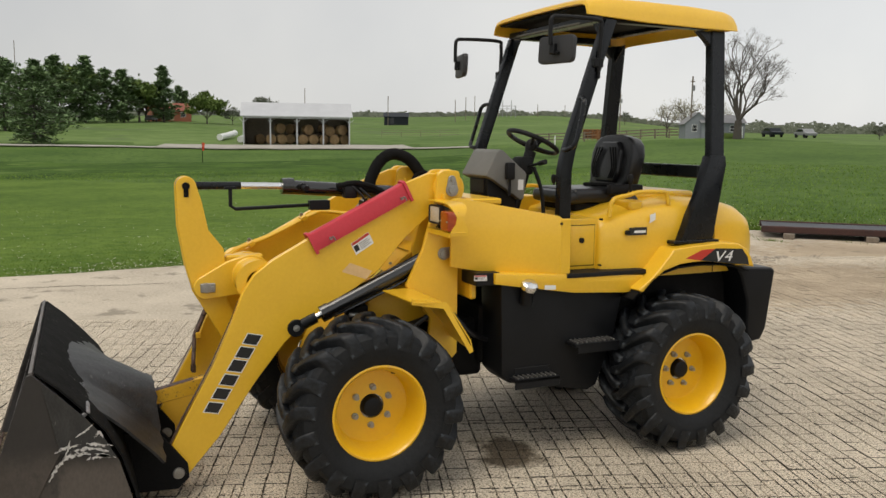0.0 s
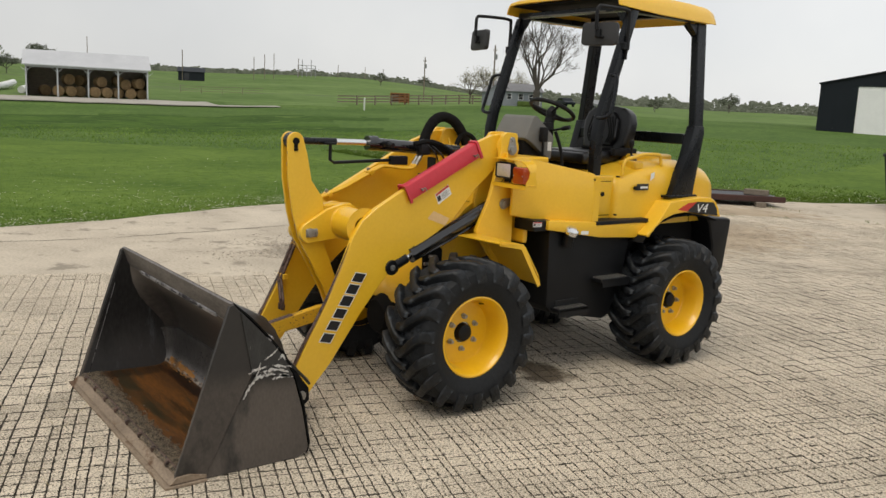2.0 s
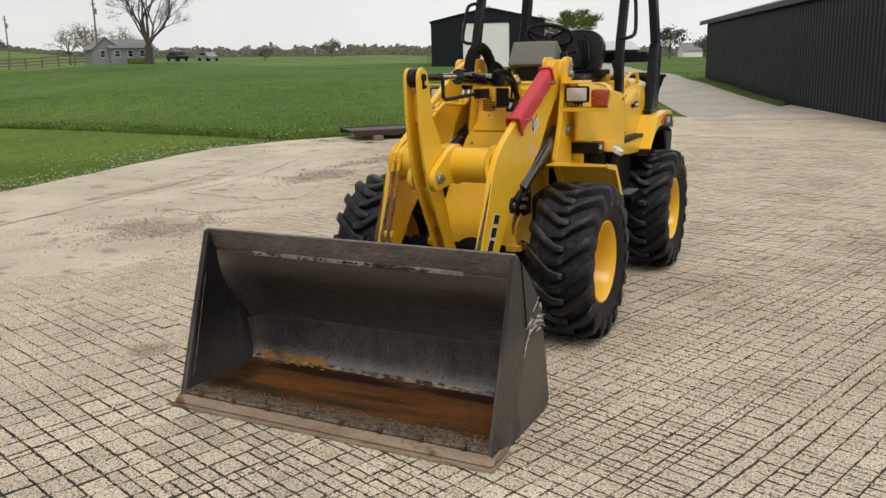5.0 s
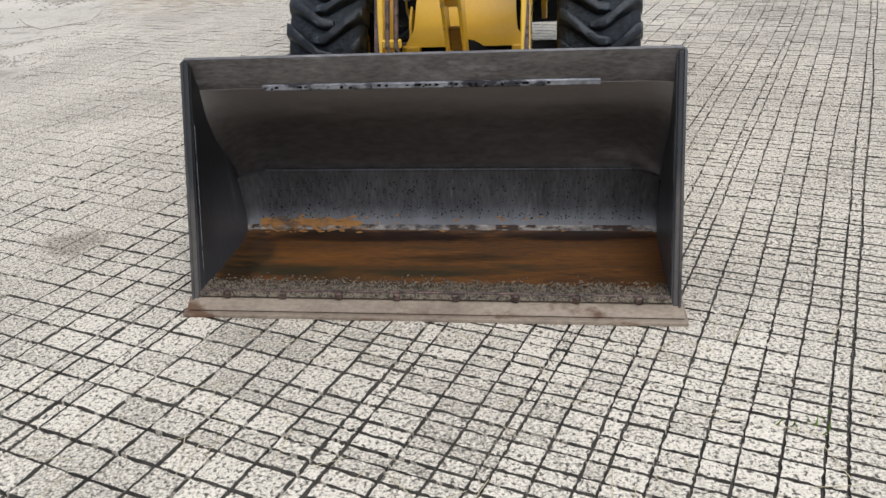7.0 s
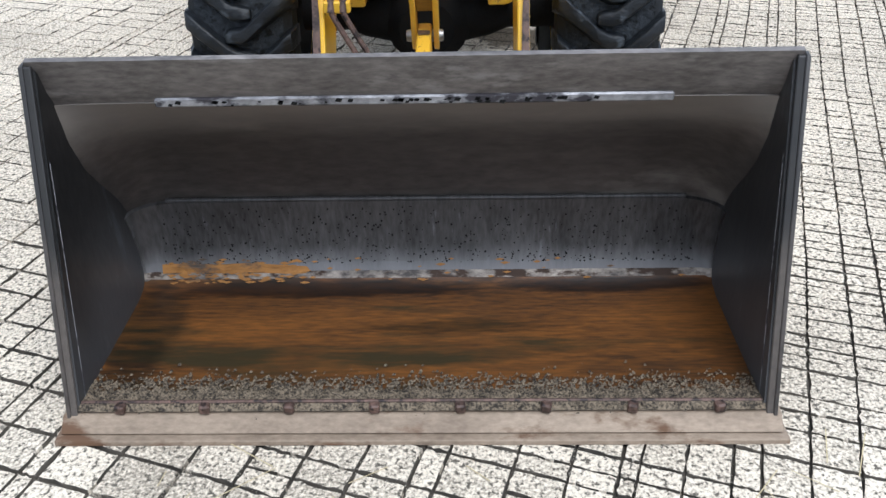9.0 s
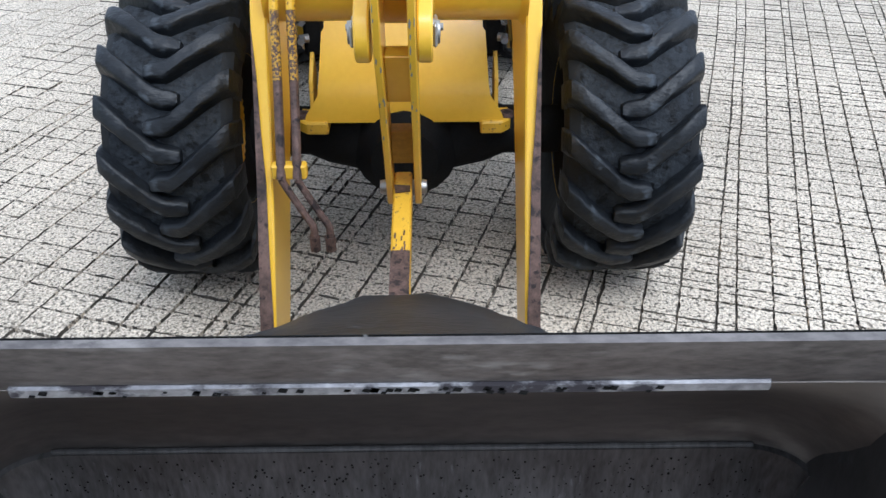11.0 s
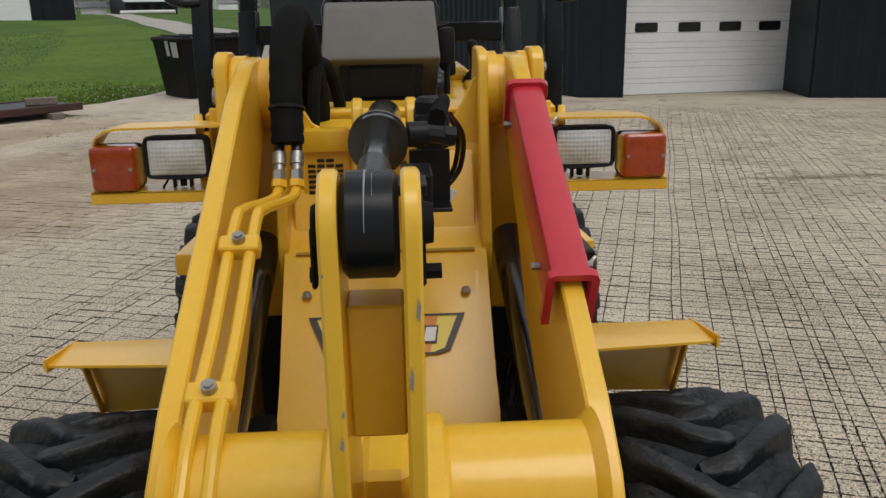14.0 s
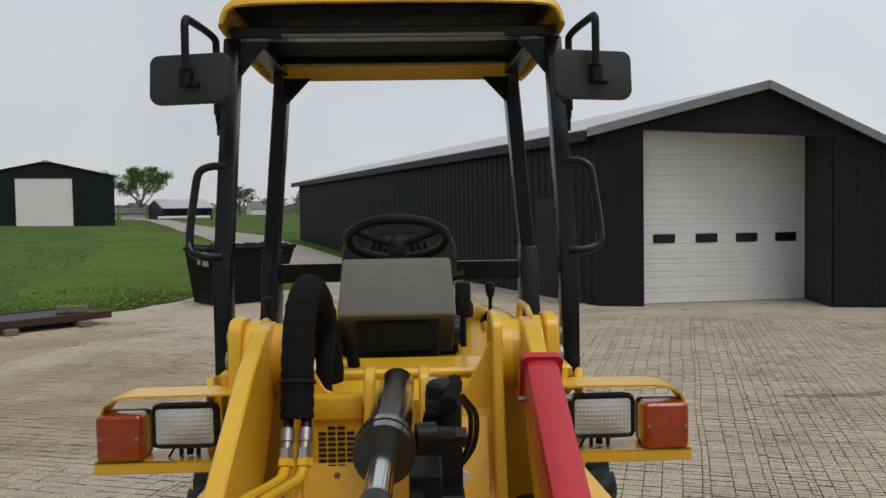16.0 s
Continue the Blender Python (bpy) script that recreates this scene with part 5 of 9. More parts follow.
tagged(crumbs, "small stones and crumbs on the bucket floor")
for sx in (-1, 1):
    side_line = [(-1.775, 0.002), (-1.15, 0.002), (-1.105, 0.02), (-1.095, 0.05), (-1.13, 0.24), (-1.175, 0.4), (-1.235, 0.515), (-1.3, 0.6), (-1.405, 0.715), (-1.488, 0.802), (-1.508, 0.8)]
    part("side_plate", slab(side_line, BC + sx * 0.805 - 0.008, BC + sx * 0.805 + 0.008, "x", 0.002), BUCKET_OUT, bucket, "brown steel side plate")
    part("side_cheek", slab([(-1.778, 0.002), (-1.63, 0.002), (-1.345, 0.575), (-1.3, 0.6), (-1.41, 0.72), (-1.49, 0.806), (-1.511, 0.802)], BC + sx * 0.817 - 0.005, BC + sx * 0.817 + 0.005, "x", 0.002), CHEEK, bucket, "dark worn edge plate")
    part("side_top", slab([(-1.4, 0.47), (-1.19, 0.43), (-1.235, 0.52), (-1.3, 0.606), (-1.41, 0.724), (-1.46, 0.775)], BC + sx * 0.825 - 0.003, BC + sx * 0.825 + 0.003, "x", 0.001), SCRAPED, bucket, "black corner with white scrapes")
    part("inner_side", slab([(-1.758, 0.03), (-1.2, 0.03), (-1.19, 0.24), (-1.21, 0.4), (-1.3, 0.56), (-1.4, 0.66), (-1.5, 0.79)], BC + sx * 0.7945 - 0.0025, BC + sx * 0.7945 + 0.0025, "x", 0), BUCKET_SIDE, bucket, "scraped inner side with shade and sheen in its colour")
    part("weld_seam", tube([(BC + sx * 0.796, -1.712, 0.06), (BC + sx * 0.796, -1.64, 0.3), (BC + sx * 0.796, -1.552, 0.6)], 0.005, 6), BARE, bucket)
    for x in (0.255, 0.357):
        part("hinge_plate", slab([(-1.13, 0.06), (-0.9, 0.05), (-0.845, 0.1), (-0.85, 0.17), (-0.93, 0.28), (-1.0, 0.36), (-1.15, 0.36)], AC + sx * x - 0.01, AC + sx * x + 0.01, "x", 0.003), BLACK_MATT, bucket, "black hinge plate")
    part("hinge_pin", lathe([(0.001, 0.07), (0.026, 0.068), (0.03, 0.06), (0.03, -0.06), (0.001, -0.06)], (AC + sx * 0.306, -0.895, 0.13), "x", 18), ZINC, bucket)
part("rear_skin", across([(-1.1, 0.01), (-1.085, 0.06), (-1.12, 0.26), (-1.165, 0.41), (-1.225, 0.53), (-1.3, 0.62), (-1.4, 0.73), (-1.485, 0.805)], 0.8, 0.008), BUCKET_BLACK, bucket)
cover_rows = []
for k in range(9):
    t = k / 8
    half = 0.62 - 0.02 * t
    row = []
    for i in range(29):
        x = half * (i / 14 - 1)
        rear = 0.505 - 1.35 * x * x if abs(x) < 0.28 else 0.352 - 0.22 * (abs(x) - 0.28)
        u = t ** 1.1
        row.append((BC + x, -1.435 + 0.455 * t + 0.005 * math.sin(i * 2.1 + k), 0.715 * (1 - u) + rear * u + 0.008 * math.sin(math.pi * t) + 0.003 * math.sin(i * 1.7 + k * 2.3)))
    cover_rows.append(row)
part("cover_sheet", strip(cover_rows, 0.012), COVER, bucket, "dark curved steel cover sheet behind the bucket lip")
rng = random.Random(31)


def scrape(points, width):
    """A ragged bare streak where the paint was scraped off the outer side."""
    pts = curve_through([(0, *p) for p in points], 7)
    bm = bmesh.new()
    rows = []
    for i, p in enumerate(pts):
        d = (pts[min(i + 1, len(pts) - 1)] - pts[max(i - 1, 0)]).normalized()
        n = Vector((0, -d.z, d.y))
        w = width * math.sin(math.pi * (i + 0.4) / (len(pts) - 0.2)) ** 0.6
        a, b = p + n * w * rng.uniform(0.1, 1.2), p - n * w * rng.uniform(0.1, 1.2)
        rows.append([bm.verts.new((BC + 0.8292, a.y, a.z)), bm.verts.new((BC + 0.8292, b.y, b.z))])
    for p, q in zip(rows, rows[1:]):
        bm.faces.new((p[0], p[1], q[1], q[0]))
    bmesh.ops.recalc_face_normals(bm, faces=bm.faces)
    bmesh.ops.solidify(bm, geom=bm.faces, thickness=0.0008)
    part("scrape", bm, BARE_EDGE, bucket)


for points, width in (([(-1.446, 0.354), (-1.42, 0.4), (-1.377, 0.449), (-1.3, 0.455), (-1.19, 0.425)], 0.011), ([(-1.42, 0.474), (-1.38, 0.49), (-1.319, 0.497)], 0.008), ([(-1.3, 0.5), (-1.25, 0.487), (-1.2, 0.478)], 0.009),
                      ([(-1.36, 0.47), (-1.29, 0.478), (-1.215, 0.455)], 0.01), ([(-1.34, 0.53), (-1.3, 0.555), (-1.27, 0.58)], 0.006), ([(-1.3, 0.43), (-1.25, 0.44), (-1.2, 0.43)], 0.012), ([(-1.4, 0.43), (-1.375, 0.47), (-1.36, 0.52)], 0.005), ([(-1.27, 0.52), (-1.25, 0.54), (-1.235, 0.515)], 0.007)):
    scrape(points, width)
part("corner_tab", block(BC + 0.66, BC + 0.8, -1.32, -1.28, 0.605, 0.622, 0.003, 1, Matrix.Rotation(radians(35), 4, "X")), BARE, bucket, "bright scraped steel tab")

# ---------------------------------------------------------------- rear frame, cab floor and engine hood
front_parts = set(loader.children)
def leaning(bm, side):
    """Posts stand a little closer together at the top."""
    for v in bm.verts:
        v.co.x -= side * 0.085 * (v.co.z - 1.66)
    return bm


for sx in (-1, 1):
    panel = slab([(0.5, 1.44), (0.54, 1.452), (1.085, 1.352), (1.112, 1.338), (1.12, 1.03), (0.7, 1.05), (0.5, 1.085)], sx * 0.56 - 0.01, sx * 0.56 + 0.01, "x", 0.006, 2)
    for v in panel.verts:
        # the cab narrows towards its front
        v.co.x += sx * 0.21 * (v.co.y - 1.12)
    part("cab_side_panel", panel, YELLOW, loader, "flat yellow cab side panel")
    part("panel_return", block(min(sx * 0.43, sx * 0.568), max(sx * 0.43, sx * 0.568), 1.095, 1.165, 1.03, 1.336, 0.006), YELLOW, loader)
    part("panel_bolt", rod((sx * 0.56, 1.1, 1.31), (sx * 0.57, 1.1, 1.31), 0.008, 6), BLACK, loader)
    low = [(0.7, 1.058), (1.148, 1.03), (1.67, 1.0), (1.73, 1.055), (1.72, 1.0), (1.65, 0.955), (1.6, 0.925), (1.55, 0.905), (1.19, 0.925), (0.7, 1.0)]
    part("side_skirt", slab(low, min(sx * 0.46, sx * 0.572), max(sx * 0.46, sx * 0.572), "x", 0.005, 2), YELLOW, loader, "yellow side skirt")
    fend = [(1.56, 0.93), (1.66, 1.0), (1.72, 1.06), (1.8, 1.152), (1.95, 1.165), (2.14, 1.176), (2.27, 1.168), (2.335, 1.135), (2.375, 1.085), (2.405, 1.02), (2.28, 1.045), (2.12, 1.066), (1.97, 1.072), (1.85, 1.062), (1.74, 1.03), (1.66, 0.975), (1.59, 0.912)]
    part("rear_fender", slab(fend, min(sx * 0.4, sx * 0.655), max(sx * 0.4, sx * 0.655), "x", 0.012, 3), YELLOW, loader, "smooth yellow rear fender")
    part("tank", slab([(0.76, 1.0), (1.55, 0.908), (1.5, 0.66), (1.39, 0.37), (1.33, 0.345), (0.82, 0.44), (0.775, 0.49)], min(sx * 0.28, sx * 0.525), max(sx * 0.28, sx * 0.525), "x", 0.012, 2), BLACK, loader, "black side tank")
    part("wheel_arch", slab([(1.5, 0.9), (1.62, 0.99), (1.76, 1.05), (2.12, 1.06), (2.38, 1.0), (2.4, 0.7), (2.2, 0.75), (1.6, 0.72)], min(sx * 0.3, sx * 0.43), max(sx * 0.3, sx * 0.43), "x", 0.006), BLACK_MATT, loader)
    part("arch_liner", strip([[(sx * 0.4, y, z), (sx * 0.645, y, z)] for y, z in ((1.53, 0.88), (1.6, 0.95), (1.7, 1.01), (1.84, 1.046), (2.0, 1.054), (2.14, 1.05), (2.28, 1.03), (2.37, 1.0))], 0.008), BLACK_MATT, loader)
    step = part("lower_step", join(block(min(sx * 0.52, sx * 0.6), max(sx * 0.52, sx * 0.6), 0.82, 1.1, 0.455, 0.475, 0.003), block(min(sx * 0.592, sx * 0.6), max(sx * 0.592, sx * 0.6), 0.82, 1.1, 0.42, 0.475, 0.002), block(min(sx * 0.5, sx * 0.53), max(sx * 0.5, sx * 0.53), 0.85, 1.07, 0.44, 0.52, 0.003)), BLACK, loader, "black steel step")
    up_step = part("upper_step", join(block(min(sx * 0.5, sx * 0.62), max(sx * 0.5, sx * 0.62), 1.18, 1.47, 0.625, 0.645, 0.003), block(min(sx * 0.612, sx * 0.62), max(sx * 0.612, sx * 0.62), 1.2, 1.47, 0.59, 0.645, 0.002)), BLACK, loader, "black steel step with toothed tread")
    for k in range(9):
        part("tooth", block(sx * 0.56 - 0.045, sx * 0.56 + 0.045, 1.2 + 0.03 * k, 1.209 + 0.03 * k, 0.645, 0.653, 0.001), ZINC, up_step)
        part("tooth", block(sx * 0.56 - 0.03, sx * 0.56 + 0.03, 0.84 + 0.029 * k, 0.848 + 0.029 * k, 0.475, 0.482, 0.001), ZINC, step)
    part("tread_plate", block(min(sx * 0.3, sx * 0.578), max(sx * 0.3, sx * 0.578), 1.14, 1.67, 1.008, 1.034, 0.006, 2), PLASTIC, loader, "black ribbed entry tread")
    # canopy posts
    post_mid = ((1.128, 1.335), (1.128, 1.6), (1.148, 1.7), (1.308, 2.18), (1.385, 2.41))
    part("front_post", slab([(y - 0.036, z) for y, z in post_mid] + [(y + 0.036, z) for y, z in post_mid[::-1]], sx * 0.529 - 0.026, sx * 0.529 + 0.026, "x", 0.007, 2), POST, loader, "glossy black front canopy post")
    gr = 0.62
    part("grab_rail", tube([(sx * 0.53, 1.215, 1.985), (sx * (gr - 0.045), 1.205, 1.985), (sx * (gr - 0.012), 1.19, 1.965), (sx * gr, 1.175, 1.9), (sx * (gr + 0.01), 1.14, 1.77), (sx * gr, 1.12, 1.725), (sx * (gr - 0.04), 1.11, 1.708), (sx * 0.53, 1.12, 1.708)], 0.0125, 10), POST, loader, "bent black grab rail")
    part("rear_post", join(leaning(slab([(2.1, 1.6), (2.2, 1.6), (2.215, 2.4), (2.115, 2.4)], sx * 0.545 - 0.03, sx * 0.545 + 0.03, "x", 0.006), sx), leaning(slab([(2.12, 2.31), (2.02, 2.395), (2.12, 2.395)], sx * 0.545 - 0.02, sx * 0.545 + 0.02, "x", 0.002), sx),
         slab([(sx * 0.468, 2.4), (sx * 0.36, 2.4), (sx * 0.474, 2.28)], 2.135, 2.147, "y", 0.001)), POST, loader, "black rear canopy post")
    part("post_foot", join(slab([(1.9, 1.17), (2.14, 1.17), (2.215, 1.63), (2.205, 1.68), (2.095, 1.68), (2.03, 1.45)], sx * 0.543 - 0.036, sx * 0.543 + 0.036, "x", 0.008, 2), block(sx * 0.53 - 0.06, sx * 0.53 + 0.06, 1.85, 2.18, 1.17, 1.188, 0.003)), POST, loader, "broad black post foot")
    part("corner_gusset", slab([(sx * 0.51, 2.4), (sx * 0.41, 2.4), (sx * 0.51, 2.28)], 1.36, 1.372, "y", 0.001), POST, loader)
    # mirrors
    part("mirror_arm", tube([(sx * 0.566, 1.305, 2.13), (sx * 0.568, 1.305, 2.22), (sx * 0.57, 1.308, 2.36), (sx * 0.572, 1.28, 2.398), (sx * 0.584, 1.05, 2.398), (sx * 0.5865, 0.995, 2.388), (sx * 0.5865, 0.985, 2.34), (sx * 0.5865, 0.985, 2.25)], 0.0115, 12), PLASTIC, loader, "bent black mirror arm")
    part("arm_clamp", join(block(sx * 0.556 - 0.02, sx * 0.556 + 0.02, 1.27, 1.33, 2.15, 2.2, 0.005), rod((sx * 0.566, 1.305, 2.09), (sx * 0.566, 1.305, 2.14), 0.009, 8)), BLACK, loader)
    shell = slab(arc(0.1, 0.045, 0.03, 0, 90, 4) + arc(-0.1, 0.045, 0.03, 90, 180, 4) + arc(-0.1, -0.045, 0.03, 180, 270, 4) + arc(0.1, -0.045, 0.03, 270, 360, 4), -0.02, 0.014, "y", 0.01, 2)
    place = Matrix.Translation((sx * 0.583, 1.032, 2.227)) @ Matrix.Rotation(radians(sx * 14), 4, "Z") @ Matrix.Rotation(radians(-4), 4, "X") @ Matrix.Scale(0.96, 4)
    mir = part("mirror", shell, MIRROR_SHELL, loader, "grey-black mirror housing")
    mir.matrix_basis = place
    part("mirror_glass", slab(arc(0.094, 0.04, 0.025, 0, 90, 3) + arc(-0.094, 0.04, 0.025, 90, 180, 3) + arc(-0.094, -0.04, 0.025, 180, 270, 3) + arc(0.094, -0.04, 0.025, 270, 360, 3), 0.0145, 0.0165, "y", 0), MIRROR, mir)
    part("mirror_socket", join(block(-0.018, 0.018, -0.05, -0.018, -0.03, 0.03, 0.006), rod((-0.006, -0.03, -0.02), (0.04, -0.03, -0.024), 0.008, 8)), BLACK, mir)

part("cab_front", join(block(-0.435, 0.435, 0.62, 0.66, 0.9, 1.44, 0.01), block(-0.44, 0.44, 0.62, 0.8, 1.41, 1.445, 0.008)), YELLOW, loader, "yellow cab front wall")
part("cab_floor", block(-0.5, 0.5, 0.66, 1.5, 1.0, 1.02, 0.004), PLASTIC, loader, "black floor mat")
part("seat_box", block(-0.49, -0.33, 1.2, 1.5, 1.1, 1.4, 0.02, 2), YELLOW, loader)
part("hatch_frame", block(0.2, 0.455, 1.16, 1.415, 1.03, 1.322, 0.014, 3), YELLOW, loader)
part("hatch_gap", block(0.44, 0.4565, 1.182, 1.392, 1.052, 1.288, 0.002), BLACK_MATT, loader)
hatch = part("access_hatch", block(0.44, 0.461, 1.187, 1.387, 1.057, 1.283, 0.004, 2), YELLOW, loader, "small yellow access hatch")
part("hatch_latch", rod((0.46, 1.3, 1.2), (0.468, 1.3, 1.2), 0.016, 14), BLACK, hatch, "round black latch")
for z in (1.09, 1.25):
    part("hatch_hinge", rod((0.461, 1.183, z - 0.016), (0.461, 1.183, z + 0.016), 0.006, 8), YELLOW, hatch)
for z in (1.06, 1.32):
    part("hood_screw", rod((0.49, 1.4, z), (0.513, 1.4, z), 0.006, 8), BLACK, loader)

# engine hood as a row of rounded sections
def hood_section(y, half, top, bottom=0.98, power=6.5, n=30):
    pts = []
    for i in range(n + 1):
        a = math.pi * i / n
        c, s = math.cos(a), math.sin(a)
        pts.append((half * math.copysign(abs(c) ** (2 / power), c), y, bottom + (top - bottom) * abs(s) ** (2 / power)))
    return pts


hood_rows = [hood_section(*r) for r in ((1.4, 0.43, 1.27), (1.402, 0.462, 1.305), (1.41, 0.482, 1.327), (1.425, 0.493, 1.338), (1.45, 0.5, 1.344), (1.5, 0.506, 1.355), (1.58, 0.512, 1.378), (1.7, 0.52, 1.41), (1.86, 0.525, 1.432), (2.02, 0.522, 1.438), (2.18, 0.517, 1.428), (2.32, 0.511, 1.412), (2.44, 0.5, 1.38), (2.525, 0.475, 1.33), (2.57, 0.44, 1.27), (2.597, 0.39, 1.18), (2.605, 0.37, 1.0))]
bm = bmesh.new()
made = [[bm.verts.new(p) for p in row] for row in hood_rows]
for a, b in zip(made, made[1:]):
    for i in range(len(a) - 1):
        bm.faces.new((a[i], a[i + 1], b[i + 1], b[i]))
bm.faces.new(made[0])
bm.faces.new(made[-1])
bmesh.ops.recalc_face_normals(bm, faces=bm.faces)
part("engine_hood", bm, YELLOW, loader, "rounded glossy yellow engine hood")
part("hood_gap", strip([[(x * 1.004, 2.205 + dy, 0.98 + (z - 0.98) * 1.004) for x, y, z in hood_section(2.205, 0.5165, 1.4255)] for dy in (-0.003, 0.003)], 0.001), BLACK_MATT, loader)
part("hood_ridge", join(block(-0.33, 0.33, 1.74, 2.2, 1.405, 1.462, 0.03, 3), block(0.3, 0.46, 1.62, 1.72, 1.36, 1.42, 0.025, 3)), YELLOW, loader)
part("counterweight", slab([(2.3, 1.03), (2.4, 1.012), (2.6, 1.0), (2.635, 0.985), (2.585, 0.62), (2.55, 0.55), (2.47, 0.54), (2.43, 0.6), (2.42, 0.8), (2.36, 0.96)], -0.6, 0.6, "x", 0.025, 3), BLACK, loader, "heavy black counterweight")
part("rear_core", block(-0.4, 0.4, 2.1, 2.45, 0.55, 1.0, 0.02), BLACK_MATT, loader)
for x in (0.572, -0.572):
    side = 1 if x > 0 else -1
    cap = part("fuel_cap", lathe([(0.001, 0.026), (0.03, 0.024), (0.044, 0.016), (0.05, 0.004), (0.05, -0.012), (0.001, -0.012)], (0, 0, 0), "z", 28), CHROME, loader, "shiny chrome filler cap")
    cap.matrix_basis = Matrix.Translation((x + 0.01 * side, 0.9, 0.985)) @ Matrix.Rotation(radians(32 * side), 4, "Y")
    part("filler_neck", rod((x - 0.02 * side, 0.9, 0.88), (x + 0.002 * side, 0.9, 1.0), 0.034, 16), BLACK, loader)
part("frame_block", join(block(0.36, 0.55, 0.6, 0.74, 0.99, 1.06, 0.006), rod((0.545, 0.71, 1.03), (0.556, 0.71, 1.03), 0.01, 8)), BLACK, loader)
part("grab_handle", tube([(0.47, 1.474, 1.33), (0.472, 1.485, 1.405), (0.472, 1.52, 1.437), (0.472, 1.6, 1.45), (0.472, 1.68, 1.468), (0.472, 1.83, 1.468), (0.472, 1.872, 1.455), (0.472, 1.888, 1.39)], 0.0125, 12), YELLOW, loader, "bent yellow grab handle")
part("grab_handle", tube([(-0.47, 1.3, 1.33), (-0.472, 1.32, 1.42), (-0.472, 1.42, 1.45), (-0.472, 1.56, 1.45), (-0.472, 1.6, 1.36)], 0.0125, 12), YELLOW, loader, "bent yellow grab handle")
part("key_switch", rod((0.512, 1.57, 1.24), (0.53, 1.57, 1.24), 0.014, 12), BLACK, loader)
sticker([(1.575, 1.225), (1.7, 1.225), (1.7, 1.27), (1.575, 1.27)], 0.527, header=False, colour=DARK_INK, label="black dealer sticker with a pale rim")
sticker([(1.61, 1.238), (1.69, 1.238), (1.69, 1.252), (1.61, 1.252)], 0.5295, header=False, colour=WHITE, label="pale bar")
sticker([(0.585, 1.022), (0.66, 1.02), (0.66, 1.05), (0.585, 1.052)], 0.551)
sticker([(1.0, 0.955), (1.07, 0.951), (1.07, 0.975), (1.0, 0.979)], 0.573, header=False)
sticker([(1.72, 1.29), (1.76, 1.31), (1.76, 1.35), (1.72, 1.34)], 0.523, header=False)
swoosh = part("model_label", slab([(1.99, 1.078), (2.36, 1.036), (2.345, 1.085), (2.3, 1.135), (2.1, 1.145)], 0.655, 0.6562, "x", 0), DARK_INK, loader, "black model label with a red fade")
part("fade", slab([(1.88, 1.094), (1.995, 1.08), (2.1, 1.143), (2.0, 1.14)], 0.655, 0.6558, "x", 0), STICK_RED, swoosh)


def lettering(name, text, size, place, material, parent):
    """Flat letters from the built-in font, as one thin mesh."""
    curve = bpy.data.curves.new("scratch", "FONT")
    curve.body, curve.size, curve.extrude, curve.shear = text, size, 0.0005, 0.25
    ob = bpy.data.objects.new("scratch", curve)
    me = bpy.data.meshes.new_from_object(ob)
    bpy.data.objects.remove(ob)
    bpy.data.curves.remove(curve)
    me.name = name
    me.materials.clear()
    me.materials.append(material)
    out = new(name, me)
    out.parent = parent
    out.matrix_basis = place
    return out


lettering("mark", "V4", 0.1, Matrix.Translation((0.657, 2.085, 1.066)) @ Matrix(((0, 0, 1, 0), (1, 0, 0, 0), (0, 1, 0, 0), (0, 0, 0, 1))) @ Matrix.Diagonal((1.25, 0.9, 1, 1)), WHITE, swoosh)

# driver's seat
seat = new("driver_seat")
seat.parent = loader
tagged(seat, "black vinyl driver's seat with a high back")
part("cushion", block(-0.225, 0.225, 1.4, 1.84, 1.385, 1.475, 0.035, 4), VINYL, seat)
part("cushion_front", block(-0.22, 0.22, 1.36, 1.5, 1.38, 1.46, 0.035, 4), VINYL, seat)
lean = Matrix.Rotation(radians(-9), 4, "X")
back = slab([(-0.15, 1.44), (0.15, 1.44), (0.2, 1.5), (0.222, 1.6), (0.225, 1.68), (0.2, 1.745), (0.15, 1.782), (0.07, 1.796), (-0.07, 1.796), (-0.15, 1.782), (-0.2, 1.745), (-0.225, 1.68), (-0.222, 1.6), (-0.2, 1.5)], -0.05, 0.05, "y", 0.028, 4)
bmesh.ops.transform(back, verts=back.verts, matrix=Matrix.Translation((0, 1.845, 1.6)) @ lean @ Matrix.Translation((0, 0, -1.6)))
part("backrest", back, VINYL, seat)
pad = slab([(-0.1, 1.5), (0.1, 1.5), (0.135, 1.56), (0.13, 1.7), (0.08, 1.755), (-0.08, 1.755), (-0.13, 1.7), (-0.135, 1.56)], -0.03, 0.03, "y", 0.02, 3)
bmesh.ops.transform(pad, verts=pad.verts, matrix=Matrix.Translation((0, 1.795, 1.6)) @ lean @ Matrix.Translation((0, 0, -1.6)))
part("backrest_pad", pad, VINYL, seat)
for sx in (-1, 1):
    for k in range(3):
        part("seam", tube([(sx * (0.04 + 0.028 * k), 1.768, 1.72), (sx * (0.085 + 0.02 * k), 1.752, 1.6), (sx * (0.06 + 0.02 * k), 1.745, 1.53)], 0.005, 6), CLOTH, seat)
part("seat_base", block(-0.2, 0.2, 1.42, 1.86, 1.34, 1.39, 0.01), BLACK_MATT, seat)
part("armrest", block(0.22, 0.27, 1.62, 1.86, 1.44, 1.5, 0.015, 2), PLASTIC, seat)
part("seat_belt", tube([(0.24, 1.78, 1.4), (0.2, 1.7, 1.485), (0.05, 1.66, 1.49), (-0.1, 1.68, 1.485)], 0.012, 6), CLOTH, seat)

